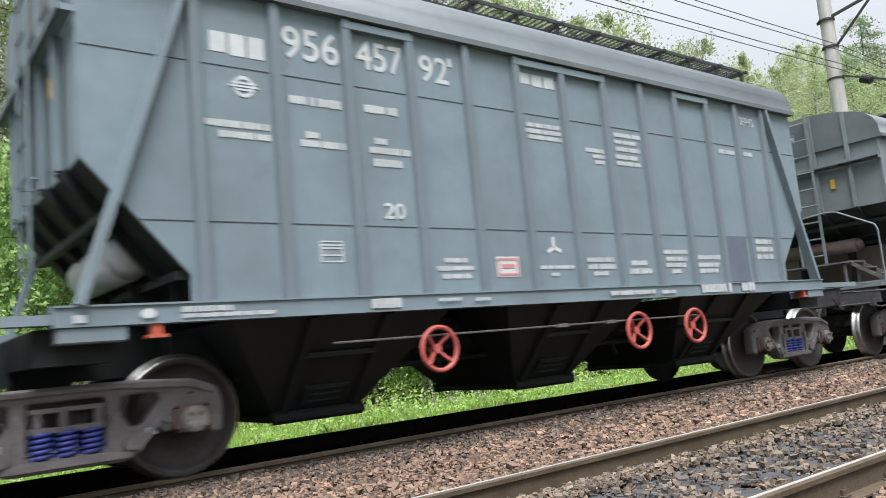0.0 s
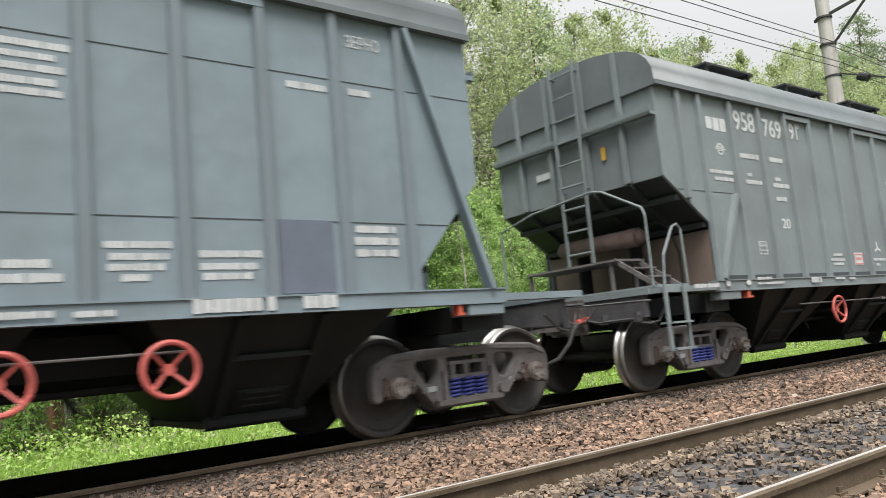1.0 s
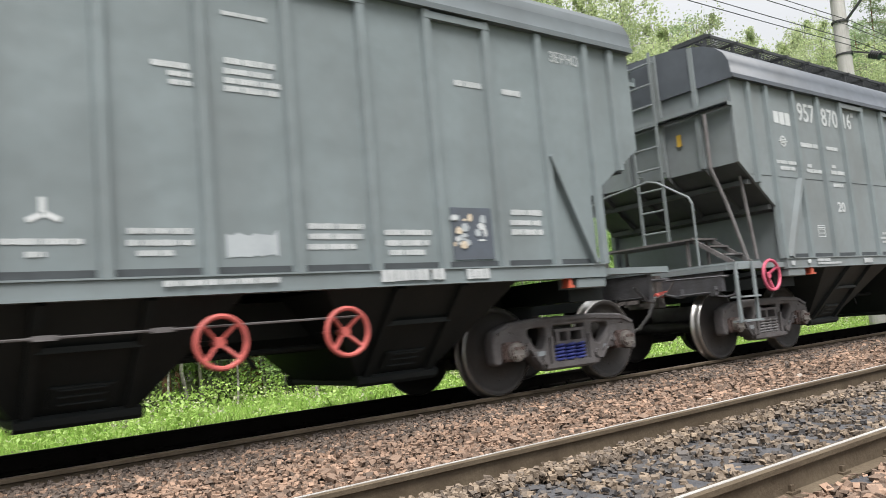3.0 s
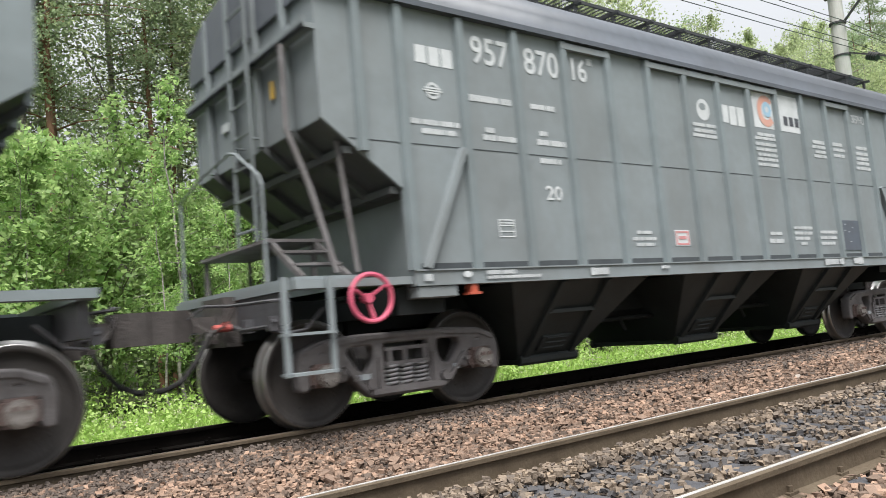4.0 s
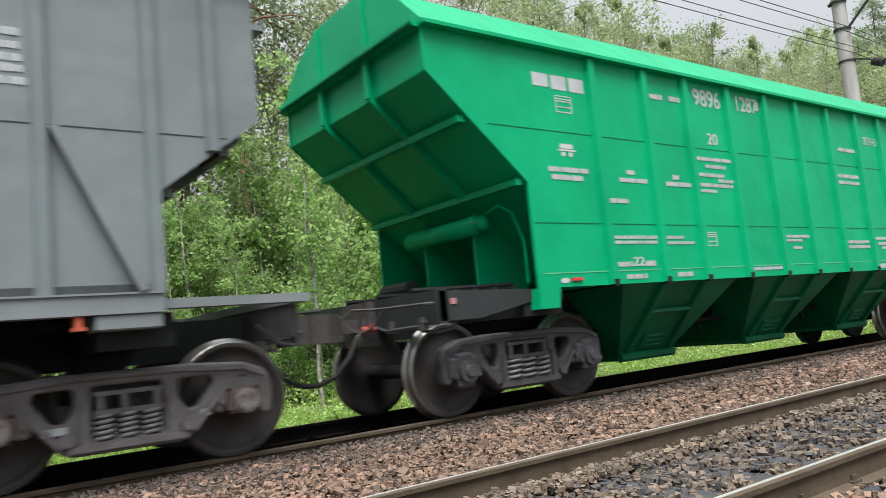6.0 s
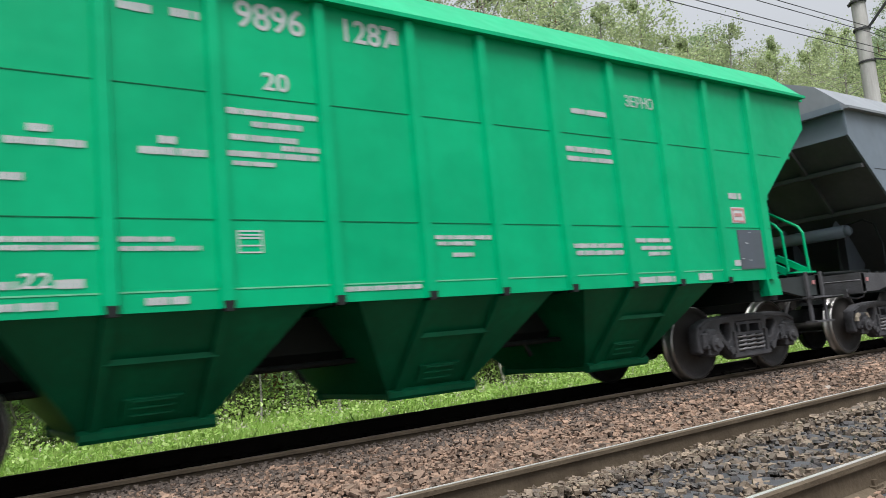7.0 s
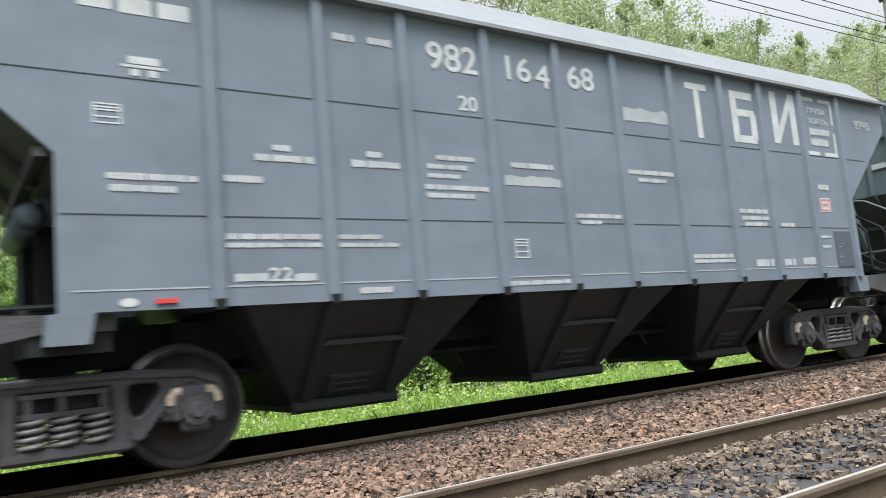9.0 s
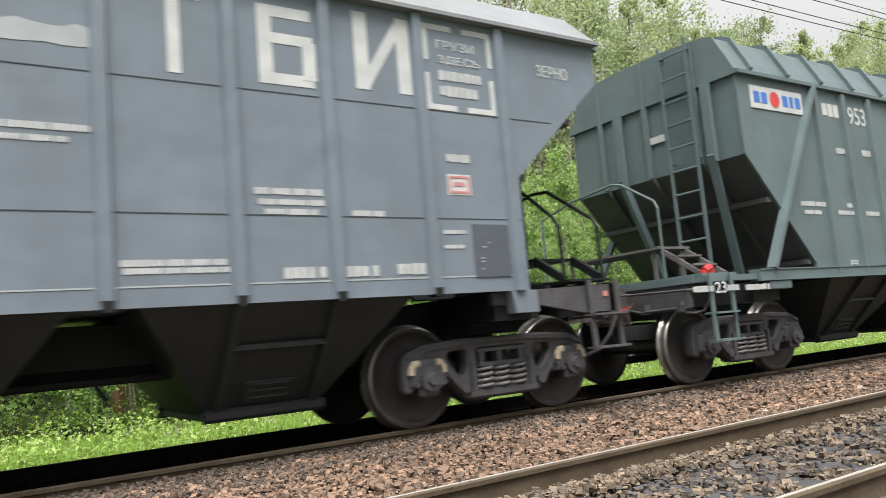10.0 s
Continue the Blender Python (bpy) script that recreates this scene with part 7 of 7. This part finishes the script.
def woods():
    kinds = [tree("birch", 1, 15.0, "tall birch with pale trunk and light green drooping leaves"),
             tree("birch", 2, 13.0, "tall birch with pale trunk and light green drooping leaves"),
             tree("birch", 3, 16.5, "tall birch with pale trunk and light green drooping leaves"),
             tree("pine", 4, 17.0, "tall pine with reddish trunk and dark green needles"),
             tree("pine", 5, 15.0, "tall pine with reddish trunk and dark green needles"),
             tree("shrub", 6, 4.6, "young leafy shrub, bright fresh green, at the wood's edge"),
             tree("shrub", 7, 3.4, "young leafy shrub, bright fresh green, at the wood's edge"),
             tree("sapling", 8, 6.5, "slender pale-stemmed sapling with sparse bright leaves")]
    r = random.Random(3)
    tall = (15.0, 13.0, 16.5, 17.0, 15.0, 4.6, 3.4, 6.5)

    def room(x, y):
        """How high the wood grows: a glade, then tall trees, then lower growth towards the line's far end."""
        g = x / y
        return 10.5 if 0.275 < g < 0.305 else 99 if g < 1.38 else 0.655 * y + 0.7 if g < 1.52 else 0.725 * y + 0.7 if g < 2.0 else 0.85 * y

    first = {}

    def put(i, x, y, s=1.0, free=False):
        m = pose(x, y, float(ground_height(np.array(x), np.array(y))), 0, 0, r.uniform(0, 360))
        if i not in first:
            first[i] = True
            kinds[i].matrix_basis = m
            return
        s = s if free else min(s, room(x, y) / tall[i])
        t = copy_thing(kinds[i], m)
        t.scale = (s, s, s * r.uniform(0.92, 1.08))

    for k in range(30):      # edge shrubs
        put(5 + k % 2, 0.0 + k * 1.5 + r.uniform(-0.6, 0.6), r.uniform(15.6, 17.8) if k % 3 else r.uniform(17.0, 19.5), r.uniform(0.85, 1.35) if k % 3 else r.uniform(1.3, 1.7))
    for k in range(52):      # slender saplings
        put(7, -1 + k * 0.75 + r.uniform(-0.7, 0.7), r.uniform(14.6, 20.0), r.uniform(0.7, 1.25))
    put(3, 16.0, 24.0)
    put(3, 9.2, 21.5, 1.3)
    put(3, 4.2, 23.0, 1.05)
    for x, y, q in ((46.5, 19.5, 1.02), (49.5, 20.5, 1.15), (53.5, 21.0, 1.2), (58.0, 22.0, 1.25)):
        put(3, x, y, q, True)
    for k in range(48):      # birches
        put(k % 3, -1 + k * 1.65 + r.uniform(-0.9, 0.9), r.uniform(21.5, 28.0), r.uniform(0.95, 1.25) + 0.006 * k)
    for k in range(16):      # tall birches along the line, farther on
        put(k % 3, 27 + k * 2.1 + r.uniform(-0.8, 0.8), r.uniform(17.5, 21.0), r.uniform(0.95, 1.2))
    for k in range(15):      # young trees behind the shrubs
        put(5 + k % 2, 0.5 + k * 2.1 + r.uniform(-0.6, 0.6), r.uniform(18.0, 20.5), r.uniform(1.6, 2.1))
    for k in range(26):      # pines
        put(3 + k % 2, 1 + k * 2.7 + r.uniform(-1.4, 1.4), r.uniform(22.0, 28.0), r.uniform(0.9, 1.2))


# ---------------------------------------------------------------- overhead line


def mast():
    th = tagged(new("catenary_mast"), "pale round concrete mast carrying railway overhead wires", "mast")
    th.location = (24.28, 10.5, -0.7)
    bm = bmesh.new()
    rod(bm, (0, 0, 0), (0.28, 0, 13.2), 0.27, 20, 0.19)
    part("pole", bm, M_CONCRETE, th, smooth=False)
    bm = bmesh.new()
    for z in (8.85, 9.9, 10.8):
        rod(bm, (0.2, 0, z - 0.03), (0.2, 0, z + 0.03), 0.25, 16)
    bar(bm, (0.2, 0.3, 10.8), (0.2, -3.4, 11.4), 0.08, 0.08)
    bar(bm, (0.2, -0.2, 9.9), (0.2, -1.5, 11.1), 0.06, 0.06)
    bar(bm, (0.2, -0.2, 8.9), (0.2, -3.6, 7.4), 0.05, 0.05)
    part("bracket_arm", bm, M_WIRE, th, "dark steel cantilever arm")
    bm = bmesh.new()
    for k in range(5):
        rod(bm, (0.2, -0.75 - 0.06 * k, 8.62 - 0.03 * k), (0.2, -0.78 - 0.06 * k, 8.60 - 0.03 * k), 0.13, 12)
    part("insulator", bm, M_WIRE, th, "dark ribbed insulator")
    for y, z in ((10.16, 8.50), (10.26, 8.37), (10.16, 9.13), (10.26, 9.03)):
        wr = tagged(new("overhead_wire"), "thin dark overhead wire strung along the railway", "wire", "overhead wires")
        bm = bmesh.new()
        pts = []
        for x0, x1 in ((-34, 24.4), (24.4, 80)):
            for k in range(13):
                f = k / 12
                pts.append((x0 + (x1 - x0) * f, y, z - 0.42 * 4 * f * (1 - f)))
        tube(bm, pts[:13] + pts[14:], 0.012, 5)
        part("strand", bm, M_WIRE, wr)


tracks()
make_train()
mast()
grass()
far_woods()
woods()


def travelled(t):
    """How far the train has run since the middle of the clip."""
    u = t - 5
    return 6.602 * u - 0.0089 * u * u - 0.00105 * u ** 3


def motions():
    times = [k * 0.1 for k in range(101)]
    for w, x5 in MOVING:
        walk(w, [(t, pose(x5 - travelled(t), TRAIN_Y, 0)) for t in times[::5]])
    for ws, x in WHEELSETS:
        walk(ws, [(t, pose(x, 0, WHEEL_R, 0, -math.degrees(travelled(t) / WHEEL_R), 0)) for t in times])


motions()
